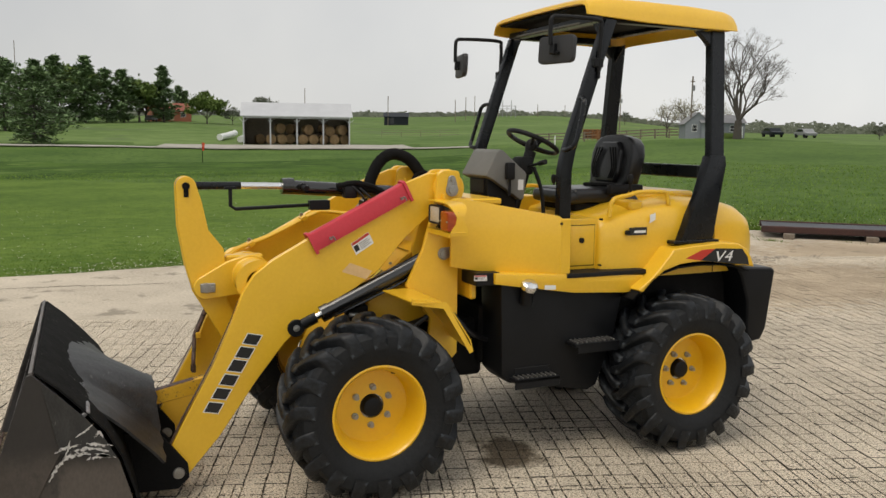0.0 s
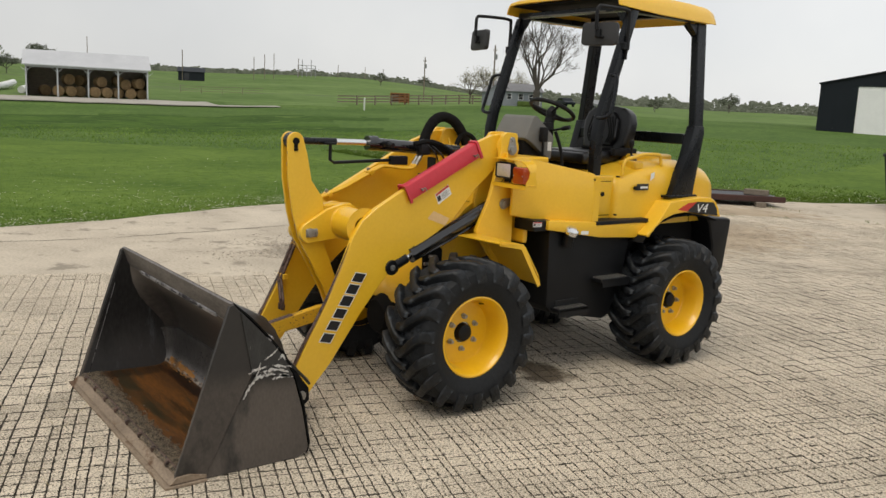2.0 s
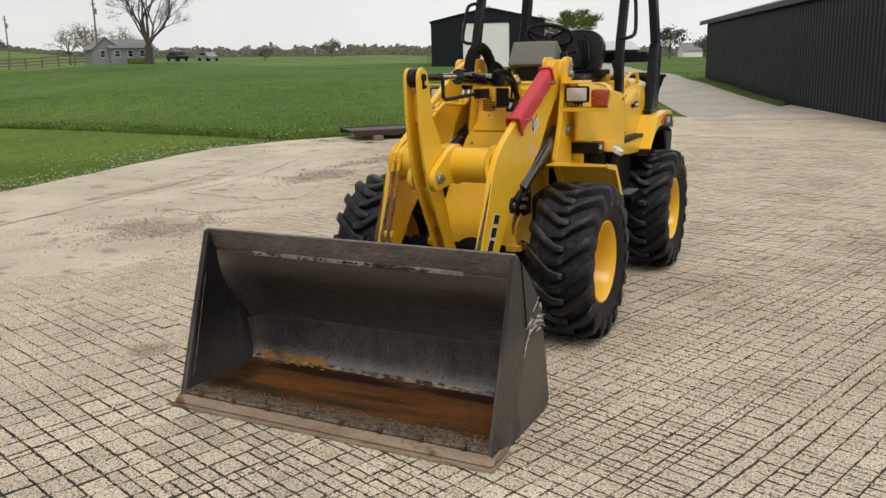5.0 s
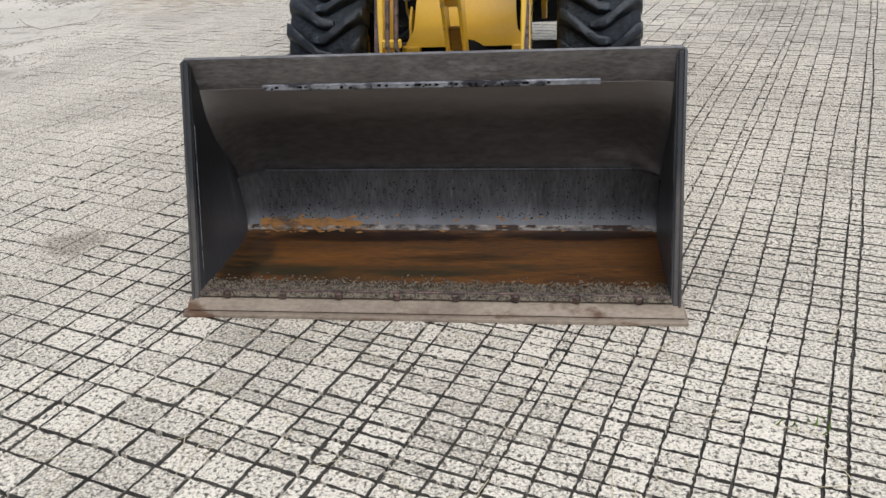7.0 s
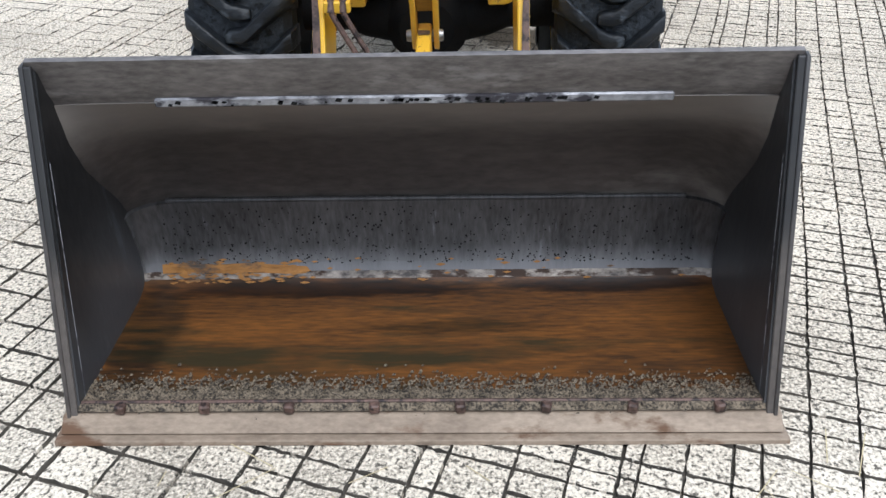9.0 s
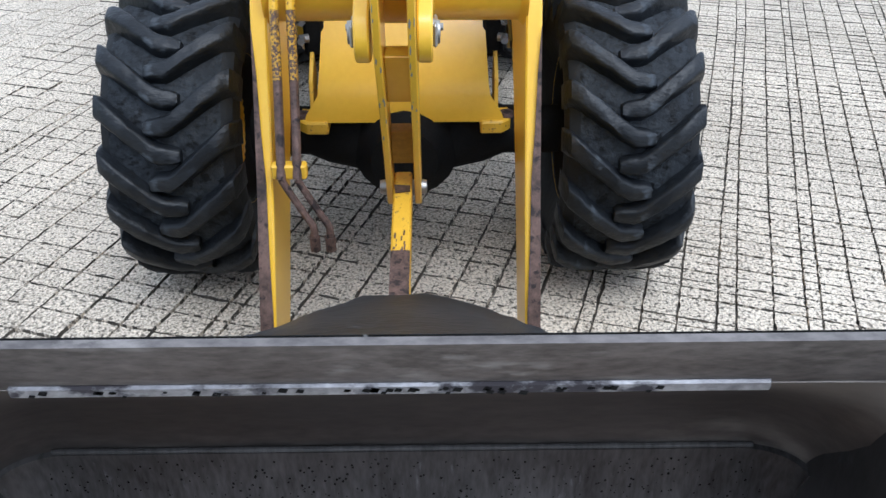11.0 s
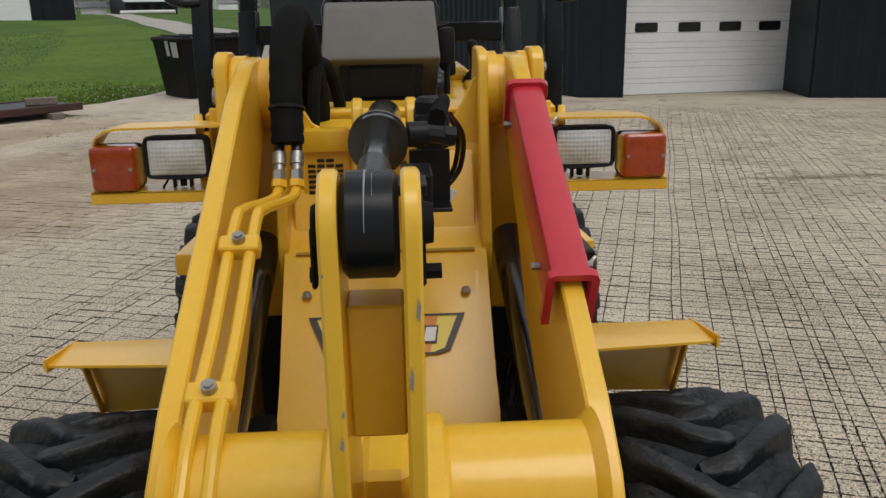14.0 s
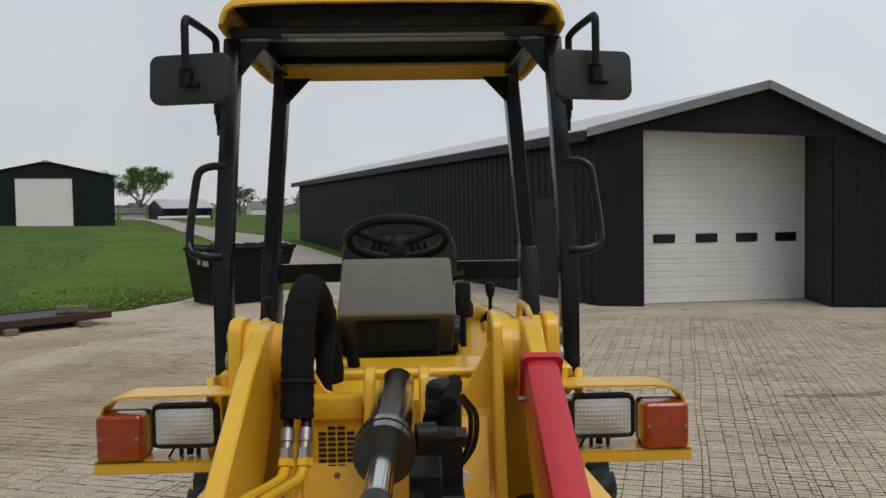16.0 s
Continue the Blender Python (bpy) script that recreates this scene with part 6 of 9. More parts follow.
# steering
sw = new("steering_wheel")
sw.parent = loader
sw.matrix_basis = Matrix.Translation((0.0, 1.235, 1.747)) @ Matrix.Rotation(radians(-25), 4, "X")
part("wheel_ring", lathe([(0.158 + 0.0145 * math.cos(a), 0.0145 * math.sin(a)) for a in (2 * math.pi * k / 10 for k in range(10))], (0, 0, 0), "z", 48), PLASTIC, sw, "thick black steering wheel ring")
part("wheel_hub", lathe([(0.001, 0.012), (0.024, 0.01), (0.034, -0.005), (0.037, -0.03), (0.025, -0.06), (0.001, -0.06)], (0, 0, 0), "z", 20), PLASTIC, sw)
for a in (90, 210, 330):
    c, s = math.cos(radians(a)), math.sin(radians(a))
    part("spoke", tube([(0.02 * c, 0.02 * s, -0.022), (0.09 * c, 0.09 * s, -0.014), (0.155 * c, 0.155 * s, -0.002)], 0.0105, 8), PLASTIC, sw)
part("spinner_knob", lathe([(0.001, 0.075), (0.016, 0.072), (0.022, 0.055), (0.012, 0.03), (0.01, 0.0), (0.001, 0.0)], (-0.118, 0.1, 0.0), "z", 14), PLASTIC, sw)
part("steering_column", join(rod((-0.005, 1.225, 1.69), (-0.005, 1.1, 1.3), 0.035, 14), block(-0.06, 0.05, 1.13, 1.22, 1.55, 1.66, 0.02, 2), rod((0.03, 1.18, 1.6), (0.19, 1.2, 1.63), 0.008, 8), rod((0.15, 1.195, 1.622), (0.21, 1.202, 1.634), 0.015, 8), rod((-0.03, 1.18, 1.6), (-0.17, 1.2, 1.64), 0.008, 8), tube([(0.08, 1.2, 1.6), (0.11, 1.24, 1.45), (0.12, 1.25, 1.25), (0.12, 1.2, 1.02)], 0.012, 8)), PLASTIC, loader)

# dash hood
hood_poly = [(0.842, 1.55), (0.846, 1.563), (0.912, 1.69), (0.932, 1.703), (0.955, 1.698), (1.1, 1.572), (1.108, 1.555), (1.09, 1.415), (1.065, 1.412), (0.9, 1.522)]
dash = slab(hood_poly, -0.163, 0.163, "x", 0.009, 3)
for v in dash.verts:
    v.co.x *= 1 - 0.45 * max(0.0, v.co.z - 1.55)
part("dash_hood", dash, GREY, loader, "grey textured plastic dash hood")
part("dash_box", join(slab([(0.872, 1.545), (0.93, 1.52), (1.06, 1.43), (1.06, 1.36), (0.9, 1.36), (0.876, 1.42)], -0.116, 0.116, "x", 0.008, 2), slab([(0.862, 1.53), (0.876, 1.533), (0.88, 1.45), (0.866, 1.445)], -0.088, 0.088, "x", 0.004)), PLASTIC, loader, "black plastic dash housing")
part("dash_post", block(-0.06, 0.06, 0.92, 1.02, 1.02, 1.38, 0.01), PLASTIC, loader)
part("dash_label", block(0.161, 0.164, 1.05, 1.085, 1.47, 1.53, 0.0), WHITE, loader)
part("side_lever", join(rod((0.19, 0.98, 1.44), (0.19, 0.98, 1.56), 0.009, 8), block(0.168, 0.212, 0.955, 1.005, 1.53, 1.63, 0.012, 2)), PLASTIC, loader)
for x, y, z in ((0.34, 1.72, 1.385), (-0.49, 1.7, 1.35)):
    lev = part("lever", join(rod((x, y, z), (x, y - 0.01, z + 0.13), 0.0075, 8), lathe([(0.001, 0.18), (0.014, 0.176), (0.019, 0.165), (0.017, 0.14), (0.011, 0.12), (0.001, 0.12)], (x, y - 0.01, z), "z", 14)), PLASTIC, loader, "black control lever")
    part("boot", lathe([(0.001, 0.07), (0.012, 0.07), (0.018, 0.058), (0.022, 0.06), (0.03, 0.042), (0.034, 0.044), (0.046, 0.015), (0.05, 0.0), (0.001, 0.0)], (x, y, z), "z", 16), VINYL, lev)
part("pedal", block(0.1, 0.16, 0.88, 0.98, 1.06, 1.075, 0.004, 1, Matrix.Rotation(radians(30), 4, "X")), BLACK, loader)

# canopy
part("cross_bar", block(-0.5, 0.5, 2.07, 2.125, 1.545, 1.622, 0.006), POST, loader, "black rear cross bar")


def roof_row(y, half, rim, crown, arch=0.0):
    line = [(1.0, 0.0), (1.008, 0.03), (0.995, 0.35), (0.975, 0.62), (0.93, 0.82), (0.82, 0.92), (0.5, 0.975), (0.0, 1.0)]
    pts = [(half * u, y, rim + arch * (1 - u * u) * (1 - min(v * 4, 1)) + (crown - rim) * v) for u, v in line]
    return pts + [(-x, y, z) for x, y, z in pts[-2::-1]]


rows = [roof_row(1.235, 0.533, 2.432, 2.5, 0.062), roof_row(1.242, 0.543, 2.428, 2.52, 0.062), roof_row(1.275, 0.549, 2.425, 2.535, 0.055), roof_row(1.340, 0.552, 2.42, 2.545, 0.03), roof_row(1.630, 0.553, 2.406, 2.55), roof_row(1.980, 0.552, 2.4, 2.546), roof_row(2.190, 0.55, 2.399, 2.532), roof_row(2.255, 0.547, 2.399, 2.51), roof_row(2.275, 0.542, 2.4, 2.475), roof_row(2.280, 0.54, 2.4, 2.41)]
bm = bmesh.new()
made = [[bm.verts.new(p) for p in row] for row in rows]
for a, b in zip(made, made[1:]):
    for i in range(len(a) - 1):
        bm.faces.new((a[i], a[i + 1], b[i + 1], b[i]))
bmesh.ops.recalc_face_normals(bm, faces=bm.faces)
bmesh.ops.solidify(bm, geom=bm.faces, thickness=0.012)
roof = part("canopy_roof", bm, YELLOW, loader, "yellow moulded canopy roof")
part("roof_liner", block(-0.5, 0.5, 1.26, 2.205, 2.478, 2.49, 0.004), BLACK_MATT, roof, "black roof lining")
part("roof_frame", join(block(-0.53, 0.53, 1.345, 1.415, 2.408, 2.445, 0.004), block(-0.5, 0.5, 2.09, 2.15, 2.452, 2.477, 0.004), block(0.45, 0.51, 1.415, 2.09, 2.402, 2.442, 0.004), block(-0.51, -0.45, 1.415, 2.09, 2.402, 2.442, 0.004)), POST, roof, "black canopy frame")
# pale strips that paint in the reflections on the canopy tubes
for y, w, z in ((1.3, 0.36, 2.402), (1.49, 0.33, 2.424)):
    part("roof_slat", block(-w, w, y, y + 0.012, z, z + 0.01, 0.002), GREY, roof, "pale strip standing for a reflection on a canopy tube")
for sx in (-1, 1):
    part("roof_bolt", lathe([(0.001, -0.014), (0.012, -0.012), (0.016, 0.0), (0.001, 0.0)], (sx * 0.5, 1.38, 2.408), "z", 10), ZINC, roof)

# the rear half stands turned a little at the centre joint
bend = Matrix.Translation((0, 0.58, 0)) @ Matrix.Rotation(radians(0.75), 4, "Z") @ Matrix.Translation((0, -0.58, 0))
for ob in loader.children:
    if ob not in front_parts or (ob.name.startswith("wheel") and ob.matrix_basis.translation.y > 1) or ob.name.startswith("rear_axle"):
        ob.matrix_basis = bend @ ob.matrix_basis

# ---------------------------------------------------------------- ground
AZ = [-180, -60, -20, 5, 20, 32, 46, 60, 72, 82, 92, 110, 180]
DIST = [0, 10, 20, 45, 80, 115, 200, 420, 900, 3500]
RISE = {-180: (0, 0, 0, 0, 0, 0, 0, 2, 6, 10), -60: (0, 0, 0, 0, 0, 0, 0, 2, 6, 10), -20: (0, 0, -0.02, 0.3, 0.6, 0.9, 1.5, 4, 8, 10),
        5: (0, 0, -0.02, 0.5, 0.9, 0.95, 1.0, 1.5, 2, 4), 20: (0, 0, 0.0, 0.5, 1.1, 1.25, 1.6, 2.5, 4, 8), 32: (0, 0, 0.05, 0.6, 1.3, 1.7, 2.5, 6, 10, 14),
        46: (0, 0, 0.05, 0.5, 1.5, 2.4, 3.5, 6.5, 12, 18), 60: (0, 0, 0.0, -0.1, 0.5, 1.4, 4.5, 14, 21, 24), 72: (0, 0, -0.1, -0.5, -0.2, 1.0, 3.6, 12.5, 22, 26),
        82: (0, 0, -0.15, -0.6, -0.4, 1.0, 5.2, 12, 17, 21), 92: (0, 0, -0.15, -0.6, -0.4, 0.9, 5.0, 10, 14, 18), 110: (0, 0, -0.1, -0.5, -0.3, 1.0, 4, 9, 12, 16), 180: (0, 0, 0, 0, 0, 0, 0, 2, 6, 10)}
TABLE = np.array([RISE[a] for a in AZ], float)


def rise(x, y):
    """The height of the land."""
    d, a = math.hypot(x, y), math.degrees(math.atan2(-x, y))
    i = max(0, min(len(AZ) - 2, int(np.searchsorted(AZ, a)) - 1))
    u = (a - AZ[i]) / (AZ[i + 1] - AZ[i])
    u = u * u * (3 - 2 * u)
    z = np.interp(d, DIST, TABLE[i] * (1 - u) + TABLE[i + 1] * u)
    near = min(max((d - 14) / 30, 0), 1)
    lump = 0.35 * near * noise.noise((x * 0.035, y * 0.035, 0.0)) + 0.07 * near * noise.noise((x * 0.25, y * 0.25, 3.0))
    return float(z) - 0.035 + lump


def inside(x, y, poly):
    hit = False
    for (x0, y0), (x1, y1) in zip(poly, poly[1:] + poly[:1]):
        if (y0 > y) != (y1 > y) and x < (x1 - x0) * (y - y0) / (y1 - y0) + x0:
            hit = not hit
    return hit


YARD_CORE = [(-6.7, -13.5), (-6.95, 0.0), (-8.0, 3), (-8.9, 6.6), (-9.1, 9.0), (-7.6, 12.0), (-5.3, 14.6), (-4.4, 18), (-1.8, 18.4), (-0.6, 25.5), (12, 25.5), (21, 19.5), (21, -13.5)]
rings = [0.5, 4] + list(np.arange(6, 40, 0.6)) + list(np.geomspace(40, 3400, 80))
spokes = 900
MOWN_STRIP = [(-6, 14), (-10.2, 20), (-11.2, 26.5), (-14.4, 37.6), (-20, 52), (-29, 68), (-25, 72), (-14, 50), (-6, 30), (-3, 20)]
MOWN = [(-7, 10), (-12.2, 11), (-18.3, 12), (-22.7, 12.5), (-28, 9), (-38, 1.4), (-43.6, -3.8), (-46, -40), (0, -40), (0, 0)]


def land(x, y):
    """The sheet lies low under the yard, whose slab covers it."""
    return min(rise(x, y), -0.1) if inside(x, y, YARD_CORE) else rise(x, y)


bm = bmesh.new()
grid = [[bm.verts.new((-r * math.sin(a), r * math.cos(a), land(-r * math.sin(a), r * math.cos(a)))) for a in (2 * math.pi * k / spokes for k in range(spokes))] for r in rings]
for a, b in zip(grid, grid[1:]):
    for k in range(spokes):
        bm.faces.new((a[k], a[(k + 1) % spokes], b[(k + 1) % spokes], b[k]))
bm.faces.new(grid[0][::-1])
bmesh.ops.recalc_face_normals(bm, faces=bm.faces)
for f in bm.faces:
    c = f.calc_center_median()
    d, a = math.hypot(c.x, c.y), math.degrees(math.atan2(-c.x, c.y))
    low = 44 + 6 * noise.noise((a * 0.1, 0, 0)) < d < 76 + 8 * noise.noise((a * 0.13, 3, 0)) and 58 + 9 * noise.noise((d * 0.09, 4, 0)) < a < 130
    jx, jy = c.x + 0.7 * noise.noise((c.x * 0.8, c.y * 0.8, 2.0)), c.y + 0.7 * noise.noise((c.x * 0.8, c.y * 0.8, 5.0))
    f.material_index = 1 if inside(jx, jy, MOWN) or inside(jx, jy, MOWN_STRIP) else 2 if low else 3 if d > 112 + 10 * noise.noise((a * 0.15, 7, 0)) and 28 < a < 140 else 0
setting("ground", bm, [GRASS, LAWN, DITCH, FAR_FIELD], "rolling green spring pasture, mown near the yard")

# concrete yard: a smooth slab all over, and a scored field laid into its middle
EDGE_LINE = [(-7.0, -14), (-7.15, -4), (-7.2, -1.4), (-7.5, 0.2), (-8.3, 2.2), (-8.8, 4.2), (-9.4, 6.6), (-9.8, 8.5), (-9.3, 10.4), (-8.2, 12.2), (-6.6, 13.9), (-5.6, 15.2), (-5.1, 16.6), (-4.9, 18.4), (-2.6, 18.9), (-1.6, 18.4), (-1.2, 21), (-0.2, 26), (10, 26), (22, 20), (22, -14)]
FIELD = [(-4.2, -6.2), (-4.25, -1.6), (-3.9, -0.5), (-3.4, 0.1), (-3.3, 0.74), (-3.5, 1.42), (-3.9, 2.53), (-4.08, 3.23), (-4.25, 4.1), (-4.65, 5.71), (-5.0, 7.26), (-5.35, 9.1), (-4.9, 10.6), (-4.2, 11.6), (-2.2, 13.2), (3.6, 12.6), (8.4, 11.4), (8.4, -6.2)]


def wavy(poly, step=0.35, amount=0.05):
    out = []
    for (x0, y0), (x1, y1) in zip(poly, poly[1:] + poly[:1]):
        n = max(1, int(math.hypot(x1 - x0, y1 - y0) / step)) if max(abs(x0), abs(x1), abs(y0), abs(y1)) < 20 and x0 < 6 else 1
        for k in range(n):
            x, y = x0 + (x1 - x0) * k / n, y0 + (y1 - y0) * k / n
            out.append((x + amount * noise.noise((x * 1.3, y * 1.3, 1)), y + amount * noise.noise((x * 1.3, y * 1.3, 7))))
    return out


setting("pavement", slab(wavy(EDGE_LINE), -0.2, -0.03, "z", 0), CONCRETE, "worn concrete yard")
# the smooth upper course round the scored field, as one sheet with the field left open
outer, inner = wavy(EDGE_LINE, 0.35, 0.06), FIELD
bm = bmesh.new()
oe = [bm.verts.new((x, y, -0.001)) for x, y in outer]
ie = [bm.verts.new((x, y, -0.001)) for x, y in inner]
edges = [bm.edges.new((a, b)) for a, b in zip(oe, oe[1:] + oe[:1])] + [bm.edges.new((a, b)) for a, b in zip(ie, ie[1:] + ie[:1])]
bmesh.ops.triangle_fill(bm, edges=edges, use_beauty=True)
for f in list(bm.faces):
    c = f.calc_center_median()
    if inside(c.x, c.y, inner) or f.normal.z == 0:
        bm.faces.remove(f)
bmesh.ops.recalc_face_normals(bm, faces=bm.faces)
if sum(f.normal.z for f in bm.faces) < 0:
    bmesh.ops.reverse_faces(bm, faces=bm.faces)
down = bmesh.ops.extrude_face_region(bm, geom=list(bm.faces))
bmesh.ops.translate(bm, verts=[v for v in down["geom"] if isinstance(v, bmesh.types.BMVert)], vec=(0, 0, -0.16))
bmesh.ops.recalc_face_normals(bm, faces=bm.faces)
setting("pavement_smooth", bm, CONCRETE, "pale smooth concrete apron with cracks")
setting("groove_bed", slab(FIELD, -0.06, -0.0135, "z", 0), DIRT, "dark dirt in the scored grooves")

# thin worn patches of newer cement on the apron
for outline in ([(-5.01, 2.58), (-4.85, 3.0), (-4.65, 3.37), (-4.4, 3.2), (-4.17, 2.97), (-4.35, 2.7), (-4.61, 2.47)], [(-5.1, 4.02), (-5.1, 4.4), (-5.04, 4.8), (-4.75, 4.75), (-4.49, 4.59), (-4.3, 4.2), (-4.16, 3.77), (-4.44, 3.38), (-4.8, 3.65)]):
    setting("pavement_patch", slab(wavy(outline, 0.08, 0.05), -0.01, 0.007, "z", 0), CONCRETE, "thin broken patch of paler cement")

# cracks in the smooth concrete
rng = random.Random(11)
crack_rows = []
for run in (((-6.5, 3.24), (-6.58, 4.05), (-7.1, 5.67), (-7.18, 6.6)), ((-5.93, 3.57), (-6.01, 4.41), (-6.14, 5.54), (-6.87, 7.47), (-6.64, 8.46), (-5.67, 9.2)), ((-7.67, 5.51), (-7.67, 6.27), (-7.91, 7.38)),
            ((-6.5, 3.24), (-6.2, 1.6), (-6.0, -0.2), (-6.3, -2.4)), ((-4.1, 3.6), (-4.9, 3.5), (-5.9, 3.6)), ((-5.2, 5.2), (-6.0, 5.3), (-7.0, 5.0)), ((-1.0, 14.5), (1.2, 14.0), (3.8, 13.4)), ((2.0, 13.2), (5.4, 13.5))):
    pts = []
    for (x0, y0), (x1, y1) in zip(run, run[1:]):
        n = max(2, int(math.hypot(x1 - x0, y1 - y0) / 0.07))
        for k in range(n):
            x, y = x0 + (x1 - x0) * k / n, y0 + (y1 - y0) * k / n
            pts.append((x + 0.06 * noise.noise((x * 1.7, y * 1.7, 2.0)) + rng.gauss(0, 0.012), y + 0.06 * noise.noise((x * 1.7, y * 1.7, 6.0)) + rng.gauss(0, 0.012)))
    crack_rows.append(pts)
verts, faces = [], []
for pts in crack_rows:
    base = len(verts)
    for k, (x, y) in enumerate(pts):
        w = max(0.0015, 0.006 + 0.009 * noise.noise((x * 2.3, y * 2.3, 17.0)) + 0.003 * rng.random())
        q = pts[min(k + 1, len(pts) - 1)]
        p = pts[max(k - 1, 0)]
        d = Vector((q[0] - p[0], q[1] - p[1])).normalized()
        verts += [(x - d.y * w, y + d.x * w, 0.0025), (x + d.y * w, y - d.x * w, 0.0025)]
    faces += [(base + 2 * k, base + 2 * k + 1, base + 2 * k + 3, base + 2 * k + 2) for k in range(len(pts) - 1)]
stuff("crack_lines", verts, faces, DIRT, "dark cracks running through the concrete", "crack")

# loose rubble where the apron has broken up along the scored field
rng = random.Random(23)
verts, faces = [], []
heaps = ((-4.3, 1.6, 0.3, 0.45, 2600, 0.011), (-4.75, 1.4, 0.35, 0.35, 900, 0.01), (-4.3, 2.7, 0.18, 0.5, 900, 0.011), (-3.6, 1.5, 0.22, 0.7, 700, 0.008), (-5.2, 5.55, 0.24, 0.4, 1100, 0.02), (-5.4, 7.25, 0.16, 0.4, 650, 0.024), (-5.35, 8.5, 0.12, 0.5, 400, 0.02), (-4.5, 4.9, 0.3, 0.8, 500, 0.009), (-5.0, 3.3, 0.5, 0.9, 600, 0.008), (-5.6, 1.8, 0.6, 0.6, 400, 0.009))
for hx, hy, sx, sy, n, size in heaps:
    for _ in range(n):
        x, y = rng.gauss(hx, sx), rng.gauss(hy, sy)
        if noise.noise((x * 2.6, y * 2.6, 40.0)) < -0.1:
            continue
        r = size * rng.uniform(0.35, 1.0) * (2.2 if rng.random() < 0.04 else 1)
        a, flat = rng.uniform(0, 6.28), rng.uniform(0.3, 0.7)
        i = len(verts)
        for k in range(4):
            b, q = a + 1.571 * k, r * rng.uniform(0.7, 1.25)
            verts.append((x + q * math.cos(b), y + q * math.sin(b), -0.002))
        for k in range(4):
            b, q = a + 0.3 + 1.571 * k, r * rng.uniform(0.35, 0.85)
            verts.append((x + q * math.cos(b), y + q * math.sin(b), r * flat * rng.uniform(0.7, 1.3)))
        faces += [(i + 4, i + 5, i + 6, i + 7)] + [(i + k, i + (k + 1) % 4, i + 4 + (k + 1) % 4, i + 4 + k) for k in range(4)]
stuff("rubble", verts, faces, RUBBLE, "broken concrete rubble and gravel on the apron", "rubble")

# ---------------------------------------------------------------- land: road and track
def ribbon(points, width, lift, thick=0.05, cross=2):
    pts = curve_through([(*p, 0) for p in points], 10)
    rows = []
    for i, p in enumerate(pts):
        d = (pts[min(i + 1, len(pts) - 1)] - pts[max(i - 1, 0)]).normalized()
        n = Vector((-d.y, d.x, 0))
        w = width[0] + (width[1] - width[0]) * i / (len(pts) - 1) if isinstance(width, tuple) else width
        row = []
        for k in range(cross + 1):
            q = p + n * w * (k / cross - 0.5) * 1.0
            row.append((q.x, q.y, rise(q.x, q.y) + lift))
        rows.append(row)
    return strip(rows, thick)


setting("road", ribbon([(-0.3, 17.8), (-2.6, 24), (-6.9, 36), (-14.6, 56), (-25, 84), (-38.5, 118), (-52, 152)], (3.3, 2.5), 0.06, cross=6), GRAVEL, "grey gravel farm drive")
setting("gravel_track", ribbon([(-110, -60), (-103, -20), (-99, 10), (-97, 26), (-92, 44)], 3.0, 0.12, cross=4), GRAVEL, "pale gravel track across the field")
setting("gravel_apron", ribbon([(-104, 8), (-101.5, 20), (-98, 38)], 9.0, 0.16, cross=6), GRAVEL, "pale gravel in front of the hay barn")


# ---------------------------------------------------------------- buildings
def gable(name, label, half, length, eave, ridge, at, turn, wall_mat, roof_mat, over=0.3, group=""):
    """A house shell with pitched roof, gable end towards its own -y, origin in the middle of that end."""
    h = thing(name, label, "building", group, at, turn)
    t = 0.15
    end = [(-half, -0.6), (half, -0.6), (half, eave), (0, ridge - 0.04), (-half, eave)]
    part("wall", slab(end, length - t, length, "y", 0), wall_mat, h)
    for sx in (-1, 1):
        part("wall", block(min(sx * half, sx * (half - t)), max(sx * half, sx * (half - t)), t, length - t, -0.6, eave, 0), wall_mat, h)
        slope = (ridge - eave) / half
        part("roof", slab([(0, ridge), (sx * (half + over), eave - over * slope), (sx * (half + over), eave - over * slope + 0.1), (0, ridge + 0.1)], -over, length + over, "y", 0), roof_mat, h)
    return h


def front_wall(h, half, eave, ridge, opening, mat, t=0.15):
    x0, x1, top = opening
    part("wall", slab([(-half, -0.6), (x0, -0.6), (x0, top), (x0, eave + (ridge - eave) * (1 - abs(x0) / half) - 0.04), (-half, eave - 0.02)] if x0 > -half else [], 0, t, "y", 0), mat, h)
    part("wall", slab([(half, -0.6), (x1, -0.6), (x1, eave + (ridge - eave) * (1 - abs(x1) / half) - 0.04), (half, eave - 0.02)], 0, t, "y", 0), mat, h)
    part("wall", slab([(x0, top), (x1, top), (x1, eave + (ridge - eave) * (1 - abs(x1) / half) - 0.04), (0, ridge - 0.04), (x0, eave + (ridge - eave) * (1 - abs(x0) / half) - 0.04)], 0, t, "y", 0), mat, h)


def window(h, x, z, w, t, y=-0.02, frame_mat=None):
    """A window in a wall that faces -y."""
    f = part("window", join(block(x - w / 2 - 0.06, x + w / 2 + 0.06, y - 0.03, y, z - t / 2 - 0.06, z - t / 2, 0), block(x - w / 2 - 0.06, x + w / 2 + 0.06, y - 0.03, y, z + t / 2, z + t / 2 + 0.06, 0), block(x - w / 2 - 0.06, x - w / 2, y - 0.03, y, z - t / 2, z + t / 2, 0), block(x + w / 2, x + w / 2 + 0.06, y - 0.03, y, z - t / 2, z + t / 2, 0), block(x - w / 2, x + w / 2, y - 0.03, y, z - 0.02, z + 0.02, 0)), frame_mat or DOOR_WHITE, h)
    part("pane", block(x - w / 2, x + w / 2, y - 0.015, y - 0.008, z - t / 2, z + t / 2, 0), GLASS_DARK, f)
    return f


